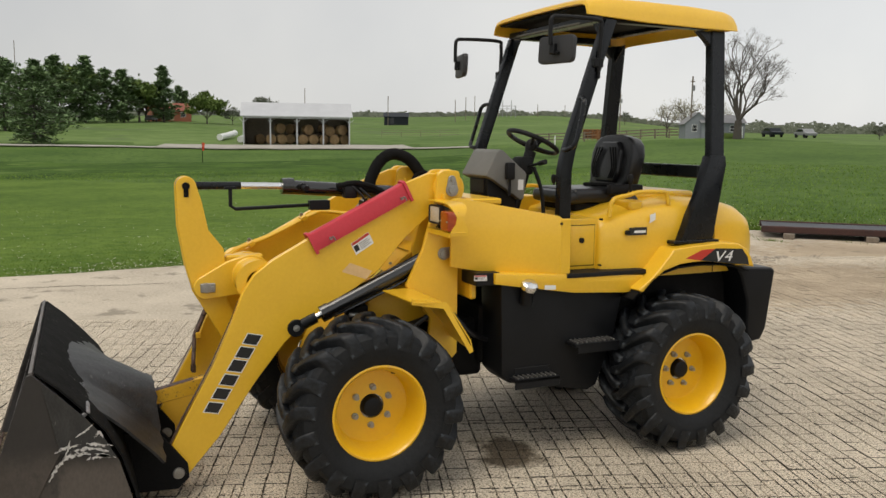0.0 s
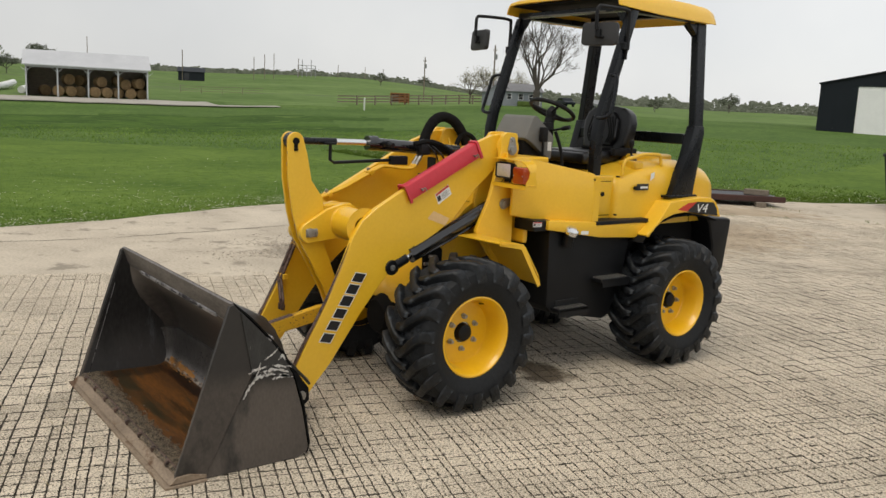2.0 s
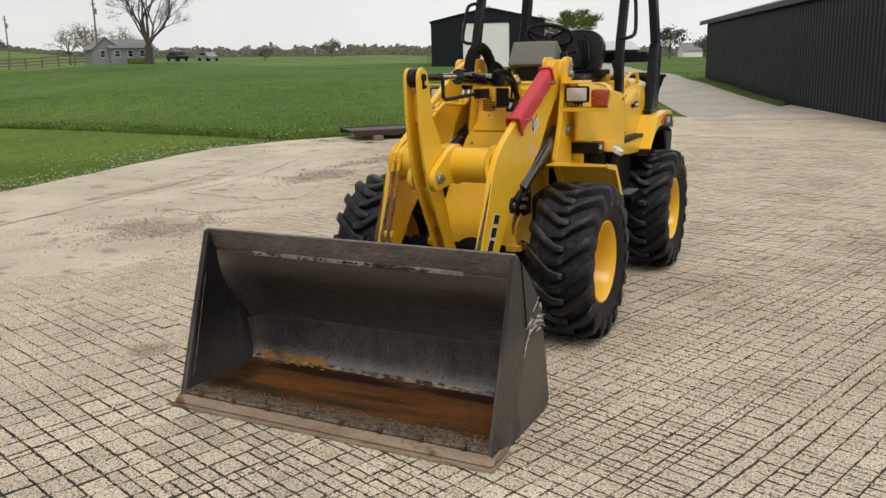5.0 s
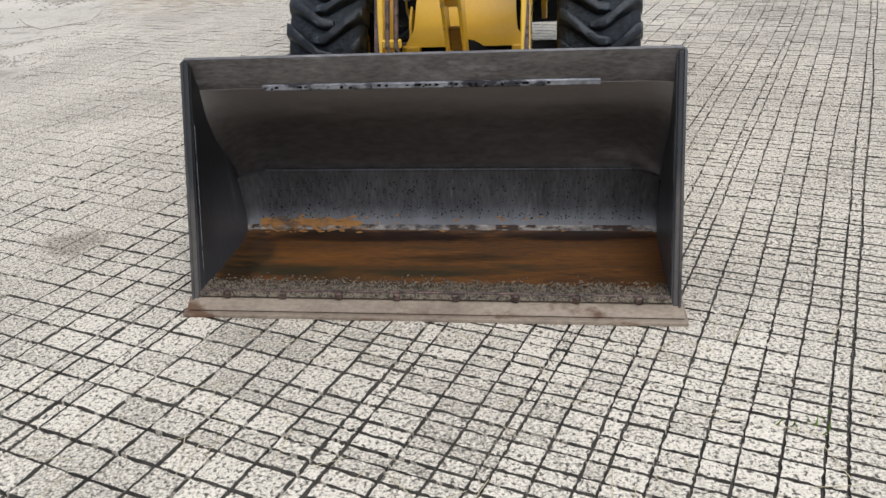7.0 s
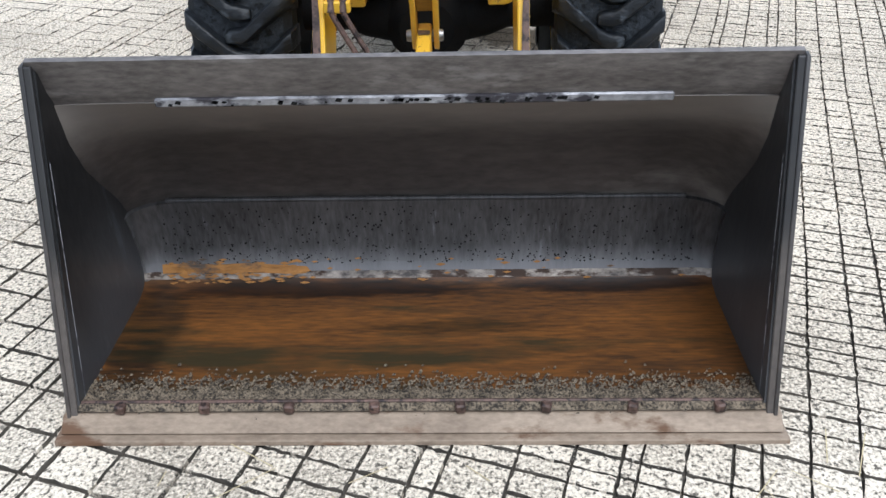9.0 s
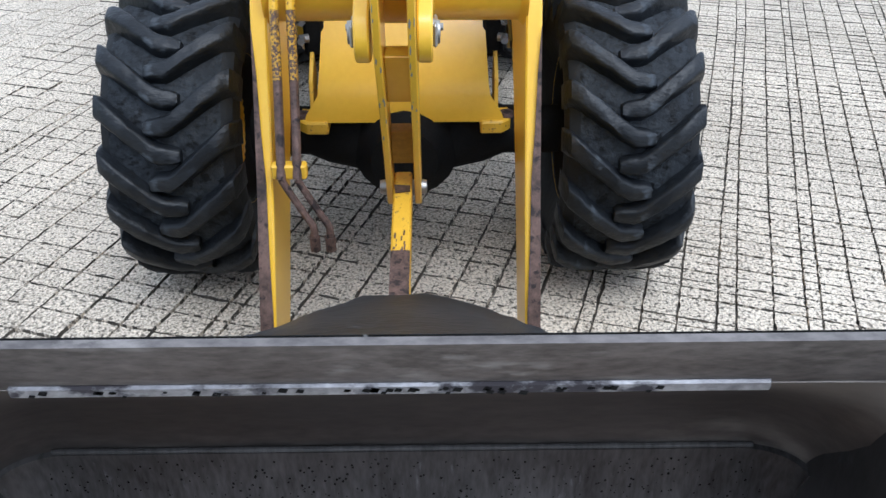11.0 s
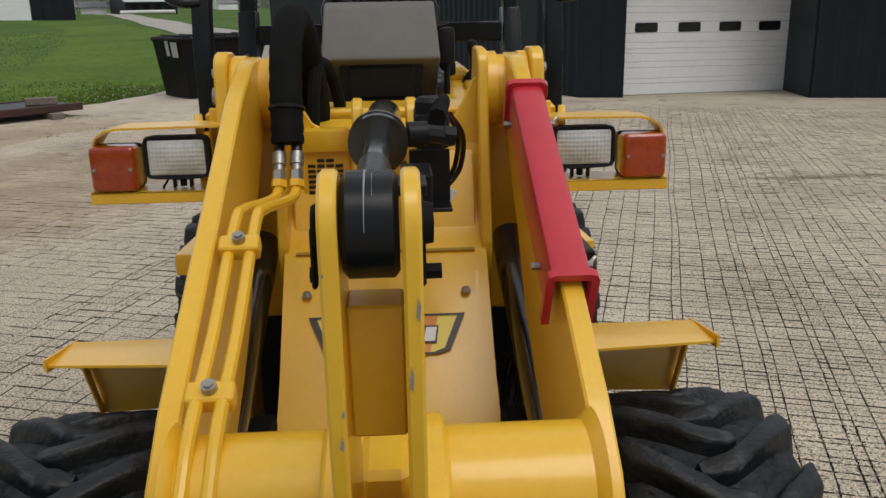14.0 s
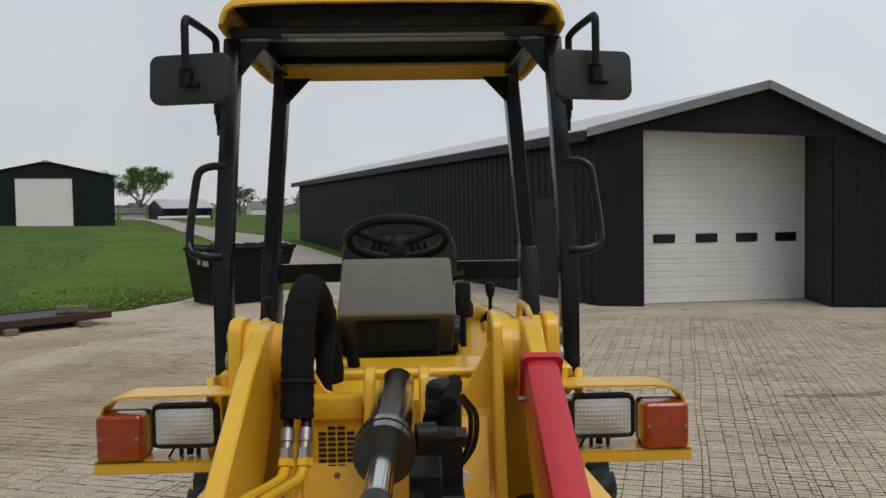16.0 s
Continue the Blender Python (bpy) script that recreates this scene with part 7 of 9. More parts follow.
# the near black workshop with its white sectional door
shop = thing("workshop", "black sheet-metal workshop with a white sectional door", "building")
C0, UF = Vector((3.36, 14.2, 0)), Vector((0.975, -0.222, 0)).normalized()
VS = Vector((-0.329, 0.944, 0)).normalized()
LEN = 28.0


def seen(a, s, z):
    """a along the front from the corner, s back along the side."""
    p = C0 + UF * a + VS * s
    return (p.x, p.y, z)


def sheet(rows, thick=0.05):
    return strip(rows, thick)


def ribs(p0, p1, z0, z1a, z1b, pitch, depth, out):
    """A ribbed metal wall from p0 to p1; its top runs from z1a to z1b."""
    p0, p1, out = Vector(p0), Vector(p1), Vector(out).normalized()
    length = (p1 - p0).length
    n = int(length / pitch)
    low, high = [], []
    for k in range(n):
        for f, d in ((0.0, 0), (0.62, 0), (0.7, depth), (0.92, depth)):
            u = (k + f) / n
            q = p0 + (p1 - p0) * u + out * d
            low.append((q.x, q.y, z0))
            high.append((q.x, q.y, z1a + (z1b - z1a) * u))
    return strip([low, high], 0.03)


RIDGE_A, RIDGE_Z, EAVE_Z, EAVE_R = 2.84, 3.976, 3.27, 2.75
WIDTH = 5.2
part("side_wall", ribs(seen(0.05, 0.05, 0), seen(0.05, LEN, 0), -0.1, EAVE_Z, EAVE_Z + 0.05, 0.3, 0.028, -UF), BLACK_SHEET, shop, "ribbed black side wall")
part("back_wall", sheet([[seen(0, LEN, -0.1), seen(WIDTH, LEN, -0.1)], [seen(0, LEN, EAVE_Z), seen(WIDTH, LEN, EAVE_R)]]), BLACK_SHEET, shop)
part("far_wall", sheet([[seen(WIDTH + 8, 0.0, -0.1), seen(WIDTH + 8, LEN, -0.1)], [seen(WIDTH + 8, 0, 1.8), seen(WIDTH + 8, LEN, 1.8)]]), BLACK_SHEET, shop)
part("front_wall", ribs(seen(0.0, 0, 0), seen(0.87, 0, 0), -0.1, EAVE_Z, EAVE_Z + 0.2, 0.3, 0.028, -VS), BLACK_SHEET, shop, "ribbed black front wall")
part("front_wall", ribs(seen(4.12, 0, 0), seen(5.6, 0, 0), -0.1, 3.2, 2.4, 0.3, 0.028, -VS), BLACK_SHEET, shop, "ribbed black front wall")
part("front_wall", ribs(seen(5.6, 0, 0), seen(WIDTH + 8, 0, 0), -0.1, 2.4, 1.85, 0.3, 0.028, -VS), BLACK_SHEET, shop, "ribbed black front wall")
part("front_gable", sheet([[seen(0.0, 0.02, 3.25), seen(0.87, 0.02, 3.35), seen(2.84, 0.02, 3.27), seen(4.12, 0.02, 3.02), seen(WIDTH, 0.02, 2.5)], [seen(0.0, 0.02, EAVE_Z + 0.02), seen(0.87, 0.02, 3.45), seen(RIDGE_A, 0.02, RIDGE_Z - 0.05), seen(4.12, 0.02, 3.24), seen(WIDTH, 0.02, 2.64)]], 0.04), BLACK_SHEET, shop)
DL, DR = Vector((4.2, 14.3, 0)), Vector((7.58, 14.72, 0))
DU = (DR - DL).normalized()
DN = Vector((DU.y, -DU.x, 0))
part("door_reveal", sheet([[tuple(DR + DU * 0.0 - DN * 0.06), seen(4.13, 0.0, 0)], [tuple(DR - DN * 0.06 + Vector((0, 0, 3.3))), seen(4.13, 0, 3.19)]], 0.05), BLACK_SHEET, shop)
part("door_header", sheet([[seen(0.6, -0.012, 3.27), seen(2.84, -0.012, 3.1), seen(4.3, -0.012, 3.0)], [seen(0.6, -0.012, 3.4), seen(2.84, -0.012, 3.6), seen(4.3, -0.012, 3.14)]], 0.02), BLACK_SHEET, shop)
part("door_head", sheet([[tuple(DL - DU * 0.3 - DN * 0.1 + Vector((0, 0, 3.33))), tuple(DR + DU * 0.1 - DN * 0.1 + Vector((0, 0, 3.33)))], [seen(0.6, 0.0, 3.33), seen(4.1, 0.0, 3.22)]], 0.03), BLACK_SHEET, shop)
big_door = part("sectional_door", sheet([[tuple(DL - DU * 0.3 - DN * 0.03), tuple(DR - DN * 0.03)], [tuple(DL - DU * 0.3 - DN * 0.03 + Vector((0, 0, 3.34))), tuple(DR - DN * 0.03 + Vector((0, 0, 3.24)))]], 0.03), DOOR_WHITE, shop, "white ribbed sectional door")
heights = [0.0, 0.21, 0.3, 0.5, 0.61, 0.76, 0.85, 0.96, 1.13, 1.33, 1.5, 1.6, 1.72, 1.84, 2.02, 2.15, 2.34, 2.42, 2.6, 2.74, 2.84, 3.26]
for z0, z1 in zip(heights, heights[1:]):
    a, b = DL - DU * 0.28, DR - DU * 0.02
    part("door_rib", strip([[tuple(a + Vector((0, 0, z0 + 0.008))), tuple(b + Vector((0, 0, z0 * 0.975 + 0.008)))], [tuple(a + DN * 0.016 + Vector((0, 0, z0 + 0.02))), tuple(b + DN * 0.016 + Vector((0, 0, z0 * 0.975 + 0.02)))],
                            [tuple(a + DN * 0.016 + Vector((0, 0, z1 - 0.012))), tuple(b + DN * 0.016 + Vector((0, 0, z1 * 0.975 - 0.012)))], [tuple(a + Vector((0, 0, z1 - 0.002))), tuple(b + Vector((0, 0, z1 * 0.975 - 0.002)))]], 0.006), DOOR_WHITE, big_door)
for u in (0.135, 0.385, 0.625, 0.862):
    c = DL + (DR - DL) * u + DN * 0.022 + Vector((0, 0, 1.235 - 0.02 * u))
    pane = part("door_window", slab(arc(0.19, 0.055, 0.03, 0, 90, 3) + arc(-0.19, 0.055, 0.03, 90, 180, 3) + arc(-0.19, -0.055, 0.03, 180, 270, 3) + arc(0.19, -0.055, 0.03, 270, 360, 3), -0.012, 0.004, "y", 0.002), PLASTIC, big_door, "small dark door window")
    pane.matrix_basis = Matrix.Translation(c) @ Matrix.Rotation(math.atan2(DU.y, DU.x), 4, "Z")
    glass = part("pane", block(-0.195, 0.195, -0.015, -0.0125, -0.06, 0.06, 0), GLASS_DARK, pane)
part("door_track", rod(tuple(DR + DN * 0.03 + Vector((0, 0, 0.5))), tuple(DR + DN * 0.03 + Vector((0, 0, 3.1))), 0.022, 8), ROOF_SHEET, shop, "pale door track")
part("roof_near", sheet([[seen(-0.32, -0.3, EAVE_Z - 0.03), seen(-0.32, LEN + 0.3, EAVE_Z + 0.02)], [seen(RIDGE_A, -0.3, RIDGE_Z), seen(RIDGE_A, LEN + 0.3, RIDGE_Z)]], 0.04), ROOF_SHEET, shop, "pale sheet-metal roof")
part("roof_far", sheet([[seen(RIDGE_A, 1.9, RIDGE_Z), seen(RIDGE_A, LEN + 0.3, RIDGE_Z)], [seen(5.6, 1.9, 2.46), seen(5.6, LEN + 0.3, 2.46)], [seen(WIDTH + 8.2, 1.9, 1.9), seen(WIDTH + 8.2, LEN + 0.3, 1.9)]], 0.04), ROOF_SHEET, shop)
part("roof_far", sheet([[seen(5.3, 0.0, 2.62), seen(5.3, 1.9, 2.62)], [seen(5.6, 0.0, 2.46), seen(5.6, 1.9, 2.46)], [seen(WIDTH + 8.2, 0.0, 1.9), seen(WIDTH + 8.2, 1.9, 1.9)]], 0.04), ROOF_SHEET, shop)
part("roof_overhang", sheet([[seen(RIDGE_A, -0.3, RIDGE_Z), seen(RIDGE_A, 0.0, RIDGE_Z)], [seen(5.6, -0.3, 2.46), seen(5.6, 0.0, 2.46)], [seen(WIDTH + 8.2, -0.3, 1.9), seen(WIDTH + 8.2, 0.0, 1.9)]], 0.04), ROOF_SHEET, shop)
part("soffit", sheet([[seen(RIDGE_A, -0.28, RIDGE_Z - 0.07), seen(RIDGE_A, -0.02, RIDGE_Z - 0.07)], [seen(5.6, -0.28, 2.39), seen(5.6, -0.02, 2.39)]], 0.02), BLACK_SHEET, shop)
part("eave_fascia", sheet([[seen(-0.33, -0.3, EAVE_Z - 0.2), seen(-0.33, LEN + 0.3, EAVE_Z - 0.15)], [seen(-0.33, -0.3, EAVE_Z - 0.02), seen(-0.33, LEN + 0.3, EAVE_Z + 0.03)]], 0.03), BLACK_SHEET, shop)
part("verge_trim", sheet([[seen(-0.33, -0.32, EAVE_Z - 0.13), seen(RIDGE_A, -0.32, RIDGE_Z - 0.1)], [seen(-0.33, -0.32, EAVE_Z + 0.03), seen(RIDGE_A, -0.32, RIDGE_Z + 0.05)]], 0.03), TRIM_GREY, shop)
part("verge_trim", sheet([[seen(RIDGE_A, -0.32, RIDGE_Z - 0.1), seen(5.6, -0.32, 2.36), seen(WIDTH + 8.2, -0.32, 1.8)], [seen(RIDGE_A, -0.32, RIDGE_Z + 0.05), seen(5.6, -0.32, 2.51), seen(WIDTH + 8.2, -0.32, 1.95)]], 0.03), TRIM_GREY, shop)
for k in range(int(LEN / 0.6)):
    part("roof_seam", strip([[seen(-0.3, 0.6 * k, EAVE_Z - 0.01), seen(-0.3, 0.6 * k + 0.04, EAVE_Z - 0.01)], [seen(RIDGE_A - 0.05, 0.6 * k, RIDGE_Z + 0.008), seen(RIDGE_A - 0.05, 0.6 * k + 0.04, RIDGE_Z + 0.008)]], 0.012), ROOF_SHEET, shop)
part("side_door", sheet([[seen(-0.02, 1.5, 0), seen(-0.02, 2.45, 0)], [seen(-0.02, 1.5, 2.05), seen(-0.02, 2.45, 2.05)]], 0.04), BLACK_SHEET, shop, "plain black side door")
pipe = thing("vent_post", "leaning pale grey steel post beside the workshop", "post")
part("tube", rod((2.72, 14.6, 0), (2.75, 14.6, 0.62), 0.04, 10), ZINC, pipe)
part("cap", rod((2.75, 14.6, 0.5), (2.755, 14.6, 0.8), 0.06, 10), TRIM_GREY, pipe)

# the far black barn with the open white door
def place_at(az, dist, eye=(3.4, -4.1)):
    return (eye[0] - dist * math.sin(radians(az)), eye[1] + dist * math.cos(radians(az)))


bl, br = (-37.2, 70.5), (-27.25, 75.3)
bx, by = (bl[0] + br[0]) / 2, (bl[1] + br[1]) / 2
turn = math.degrees(math.atan2(br[1] - bl[1], br[0] - bl[0]))
bz = rise(bx, by) + 0.12
half = math.hypot(br[0] - bl[0], br[1] - bl[1]) / 2
barn = gable("black_barn", "large black metal barn with a white door", half, 18, 4.2, 5.42, (bx, by, bz), turn, BLACK_SHEET, BLACK_SHEET, 0.15)
front_wall(barn, half, 4.2, 5.42, (-half + 3.1, -half + 7.6, 4.02), BLACK_SHEET)
part("door", block(-half + 3.1, -half + 7.6, 0.05, 0.12, -0.3, 4.02, 0), DOOR_WHITE, barn, "white door")
for k in range(int(2 * half / 0.9)):
    x = -half + 0.45 + 0.9 * k
    if not (-half + 3.0 < x < -half + 7.7):
        part("wall_rib", block(x - 0.03, x + 0.03, -0.035, 0.0, -0.3, 4.1, 0), BLACK_SHEET, barn)
part("ridge_vent", block(-0.25, 0.25, -0.3, -0.1, 5.4, 5.58, 0.02), ROOF_SHEET, barn)

# hay barn, open in front, with bales
hx, hy = -106.75, 25.55
hz = rise(hx, hy) + 0.25
hay = thing("hay_barn", "open-fronted hay barn with a pale metal roof", "building", at=(hx, hy, hz), turn=76.6)
HW = 7.0
part("back_wall", block(-HW, HW, 6.0, 6.12, -1, 4.6, 0), WOOD, hay)
for sx in (-1, 1):
    part("side_wall", block(min(sx * HW, sx * (HW - 0.12)), max(sx * HW, sx * (HW - 0.12)), 0, 6, -1, 3.7, 0), WOOD, hay)
part("roof_front", slab([(-0.6, 3.5), (2.9, 5.35), (2.9, 5.45), (-0.6, 3.62)], -HW - 0.3, HW + 0.3, "x", 0), ROOF_SHEET, hay, "pale sheet-metal roof slope")
part("roof_back", slab([(2.9, 5.35), (6.7, 3.5), (6.7, 3.6), (2.9, 5.45)], -HW - 0.3, HW + 0.3, "x", 0), ROOF_SHEET, hay)
part("front_beam", block(-HW, HW, -0.08, 0.08, 3.3, 3.6, 0), ROOF_SHEET, hay)
for k in range(5):
    x = -HW + 0.1 + (2 * HW - 0.2) * k / 4
    part("post", join(block(x - 0.09, x + 0.09, -0.09, 0.09, -1, 3.4, 0), slab([(x - 0.7, 3.35), (x, 2.7), (x + 0.7, 3.35), (x, 2.85)], -0.05, 0.05, "y", 0)), ROOF_SHEET, hay)
for k, (x, y, z) in enumerate([(-3.4, 1.2, 0), (-2.1, 1.6, 0), (-2.3, 2.6, 1.35), (-1.0, 2.8, 0), (0.7, 1.0, 0), (2.05, 1.2, 0), (1.4, 1.8, 1.2), (3.4, 2.0, 0), (4.4, 2.0, 1.0), (5.0, 1.3, 0), (5.9, 1.5, 1.2), (6.2, 2.0, 0), (-5.0, 4.5, 0), (-0.8, 4.2, 1.3), (3.6, 4, 1.4)]):
    ob = link("hay_bale", lathe([(0.001, -0.6), (0.55, -0.6), (0.66, -0.55), (0.68, 0), (0.66, 0.55), (0.55, 0.6), (0.001, 0.6)], (0, 0, 0.68), "y", 18), HAY)
    tagged(ob, "round brown hay bale stored in the barn", "hay bale", "bales in the barn")
    ob.matrix_basis = hay.matrix_basis @ Matrix.Translation((x, y, z - 0.1 * (z == 0))) @ Matrix.Rotation(radians(rng.uniform(-25, 25)), 4, "Z")

# small farm buildings
def simple_house(name, label, az, dist, w, depth, eave, ridge, wall, roofing, turn_extra=0.0, along=True, eye=(4.4, -1.3), lift=0.0):
    x, y = place_at(az, dist, eye)
    z = rise(x, y) + lift
    h = thing(name, label, "building", at=(x, y, z), turn=az + turn_extra)
    part("wall", block(-w / 2, w / 2, 0, 0.15, -1, eave, 0), wall, h)
    part("wall", block(-w / 2, w / 2, depth - 0.15, depth, -1, eave, 0), wall, h)
    for sx in (-1, 1):
        part("gable_wall", slab([(0.15, -1), (depth - 0.15, -1), (depth - 0.15, eave), (depth / 2, ridge - 0.05), (0.15, eave)], sx * w / 2 - 0.075, sx * w / 2 + 0.075, "x", 0), wall, h)
    s = (ridge - eave) / (depth / 2)
    part("roof", slab([(-0.3, eave - 0.3 * s), (depth / 2, ridge), (depth / 2, ridge + 0.1), (-0.3, eave - 0.3 * s + 0.1)], -w / 2 - 0.3, w / 2 + 0.3, "x", 0), roofing, h)
    part("roof", slab([(depth / 2, ridge), (depth + 0.3, eave - 0.3 * s), (depth + 0.3, eave - 0.3 * s + 0.1), (depth / 2, ridge + 0.1)], -w / 2 - 0.3, w / 2 + 0.3, "x", 0), roofing, h)
    return h


house = simple_house("farmhouse", "blue-grey sided farmhouse with white windows", 47.6, 119, 7.4, 7.5, 2.6, 4.0, SIDING, SHINGLE, turn_extra=14, eye=(4.0, -3.4), lift=0.1)
for x in (-2.6, -0.4, 1.6):
    window(house, x, 1.6, 0.8, 1.0)
part("door", block(2.6, 3.4, -0.06, 0.0, 0, 2.0, 0), DOOR_WHITE, house)
wing = part("wing", slab([(-6.4, -1), (-2.0, -1), (-2.0, 2.5), (-4.2, 4.4), (-6.4, 2.5)], 1.0, 1.15, "y", 0), SIDING, house)
part("wing_side", block(-6.4, -6.25, 1.15, 7, -1, 2.5, 0), SIDING, house)
part("wing_roof", join(slab([(-6.7, 2.25), (-4.2, 4.4), (-4.2, 4.5), (-6.7, 2.36)], 0.8, 7.4, "y", 0), slab([(-1.7, 2.25), (-4.2, 4.4), (-4.2, 4.5), (-1.7, 2.36)], 0.8, 7.4, "y", 0)), SHINGLE, house)
window(house, -4.8, 1.6, 0.8, 1.1, y=0.98)
part("hedge", block(-1.2, 3.0, -1.4, -0.4, -0.2, 0.8, 0.3, 2), LEAF, house)
house.matrix_basis = house.matrix_basis @ Matrix.Scale(0.74, 4)
brick = simple_house("brick_house", "low orange-brick house below dark conifers", 84.3, 205, 8.4, 8, 2.3, 4.0, BRICK_WALL, surface("red_shingles", (0.2, 0.06, 0.04), (0.26, 0.085, 0.055), 0.85, bump=0.0), turn_extra=10, lift=0.2)
part("garage_door", block(-2.6, 0.4, -0.08, -0.0, 0, 2.1, 0), surface("tan_door", (0.4, 0.26, 0.18), (0.46, 0.3, 0.2), 0.7, bump=0.0), brick)
window(brick, 2.4, 1.4, 1.0, 1.0)
shed = simple_house("field_shed", "small dark shed on the far slope", 69.85, 260, 7.2, 6, 2.4, 3.6, BLACK_SHEET, BLACK_SHEET, lift=0.2)
part("opening", block(-2, -0.6, -0.05, 0, 0, 2, 0), GLASS_DARK, shed)
lowbarn = simple_house("low_black_barn", "long low black barn with a pale roof", 16.25, 130, 6.9, 8, 1.7, 2.9, BLACK_SHEET, ROOF_SHEET, turn_extra=16, eye=(3.4, -4.1), lift=0.0)
for x in (-2.4, -0.8, 0.8, 2.4):
    part("opening", block(x - 0.4, x + 0.4, -0.05, 0, 0, 1.3, 0), BLACK_MATT, lowbarn)
bag = thing("white_tube", "long white plastic-wrapped tube lying on the grass", "silage bag", "white tubes", at=(*place_at(16.6, 118, (3.4, -4.1)), rise(*place_at(16.6, 118, (3.4, -4.1))) + 0.1))
part("wrap", tube([(-3.4, 0, 0.2), (0, 0.1, 0.22), (3.2, 0.3, 0.2)], 0.24, 10), BAG, bag)
for az, w in ((20.9, 2.0), (19.5, 3.2)):
    simple_house("white_garage", "small white outbuilding beside the drive", az, 138, w, 3, 1.15, 1.85, DOOR_WHITE, SHINGLE, eye=(3.4, -4.1), lift=-0.2)
simple_house("white_cottage", "far white cottage with a dark roof", 10.5, 320, 7, 6, 2.4, 5.0, DOOR_WHITE, SHINGLE, turn_extra=20, eye=(0, -1.5))
for k, az in enumerate((81.2, 79.9)):
    x, y = place_at(az, 128 - 4 * k, (4.4, -1.3))
    ob = thing("white_tube", "long white plastic-wrapped tube lying on the grass", "silage bag", "white tubes", at=(x, y, rise(x, y)))
    part("wrap", tube([(1.0, -0.6, 0.45), (-3.2, 1.2, 0.6 + rise(x - 3.2, y + 1.2) - rise(x, y)), (-7.4, 3.0, 0.75 + rise(x - 7.4, y + 3.0) - rise(x, y))], 0.46, 12), BAG, ob)

# poles, flag, fences, parked cars
def pole(az, dist, height, eye=(4.4, -1.3), arms=True, r=0.13):
    x, y = place_at(az, dist, eye)
    ob = thing("utility_pole", "tall grey wooden utility pole in the fields", "pole", "utility poles", (x, y, rise(x, y) - 0.3))
    part("shaft", rod((0, 0, 0), (0, 0, height), r, 8), WOOD, ob)
    if arms:
        part("cross_arm", block(-0.3, 0.3, -0.06, 0.06, height - 0.7, height - 0.58, 0, 1, Matrix.Rotation(radians(az + 30), 4, "Z")), WOOD, ob)
        part("transformer", rod((0.28, 0, height - 1.9), (0.28, 0, height - 1.2), 0.18, 10), TRIM_GREY, ob)


for args in ((50.5, 118, 8.4), (55.0, 150, 8.0), (65.9, 300, 8), (65.2, 320, 9), (64.6, 330, 9.5), (75.9, 330, 12), (70.4, 260, 9), (60.4, 380, 6), (58.6, 420, 6), (57.4, 420, 6), (63.0, 360, 8), (93.2, 380, 30)):
    pole(*args, arms=args[1] < 200, r=0.1 if args[1] < 200 else 0.13)
sx_, sy_ = place_at(62.0, 380, (3.33, -4.08))
station = thing("substation", "far lattice of substation masts and bars", "substation", at=(sx_, sy_, rise(sx_, sy_)), turn=61)
for k in range(5):
    part("mast", rod((-3.8 + 1.9 * k, 0, 0), (-3.8 + 1.9 * k, 0, 5 + (k % 2) * 2.4), 0.14, 6), TRIM_GREY, station)
for z in (2.2, 3.6, 4.8):
    part("bus_bar", block(-3.8, 3.8, -0.1, 0.1, z, z + 0.2, 0), TRIM_GREY, station)
x, y = place_at(82.5, 78, (4.4, -1.3))
flag = thing("marker_flag", "orange marker flag on a thin dark stake", "flag", at=(x, y, rise(x, y)))
part("stake", rod((0, 0, 0), (0, 0, 1.75), 0.03, 6), BLACK_MATT, flag)
part("cloth", strip([[(0, 0, 1.0), (0.1, 0.15, 1.05)], [(0.01, 0.0, 1.75), (0.16, 0.2, 1.7)]], 0.02), FLAG, flag)
x, y = place_at(57.6, 105, (3.4, -4.1))
mark2 = thing("marker_post", "pale yellow marker post in the field", "post", at=(x, y, rise(x, y)))
part("post", block(-0.12, 0.12, -0.05, 0.05, 0, 1.5, 0.02), BAG, mark2)
fence_at = [place_at(a, 125 - 0.4 * (a - 48), (3.4, -4.1)) for a in (49.6, 50.5, 51.4, 52.3, 53.2, 54.1, 55, 55.9, 57, 58.2, 59.5)]
fence = thing("field_fence", "weathered grey board fence along the field", "fence", at=(0, 0, 0))
for p, q in zip(fence_at, fence_at[1:]):
    zp, zq = rise(*p), rise(*q)
    part("post", block(p[0] - 0.08, p[0] + 0.08, p[1] - 0.08, p[1] + 0.08, zp - 0.2, zp + 1.35, 0), WOOD, fence)
    for h in (0.35, 0.75, 1.15):
        part("rail", strip([[(p[0], p[1], zp + h), (q[0], q[1], zq + h)], [(p[0], p[1], zp + h + 0.16), (q[0], q[1], zq + h + 0.16)]], 0.04), WOOD, fence)
x, y = place_at(55.36, 122, (3.33, -4.08))
crate = thing("feed_wagon", "faded orange slatted feed wagon by the fence", "wagon", at=(x, y, rise(x, y)), turn=54)
for k in range(5):
    part("slat", block(-1.35, 1.35, -0.05, 0.05, 0.35 + 0.28 * k, 0.5 + 0.28 * k, 0), ORANGE_BOX, crate)
for k in range(5):
    part("upright", block(-1.35 + 0.65 * k, -1.27 + 0.65 * k, -0.09, -0.05, 0.1, 1.7, 0), ORANGE_BOX, crate)
part("far_side", block(-1.35, 1.35, 1.5, 1.6, 0.3, 1.5, 0), BLACK_MATT, crate)
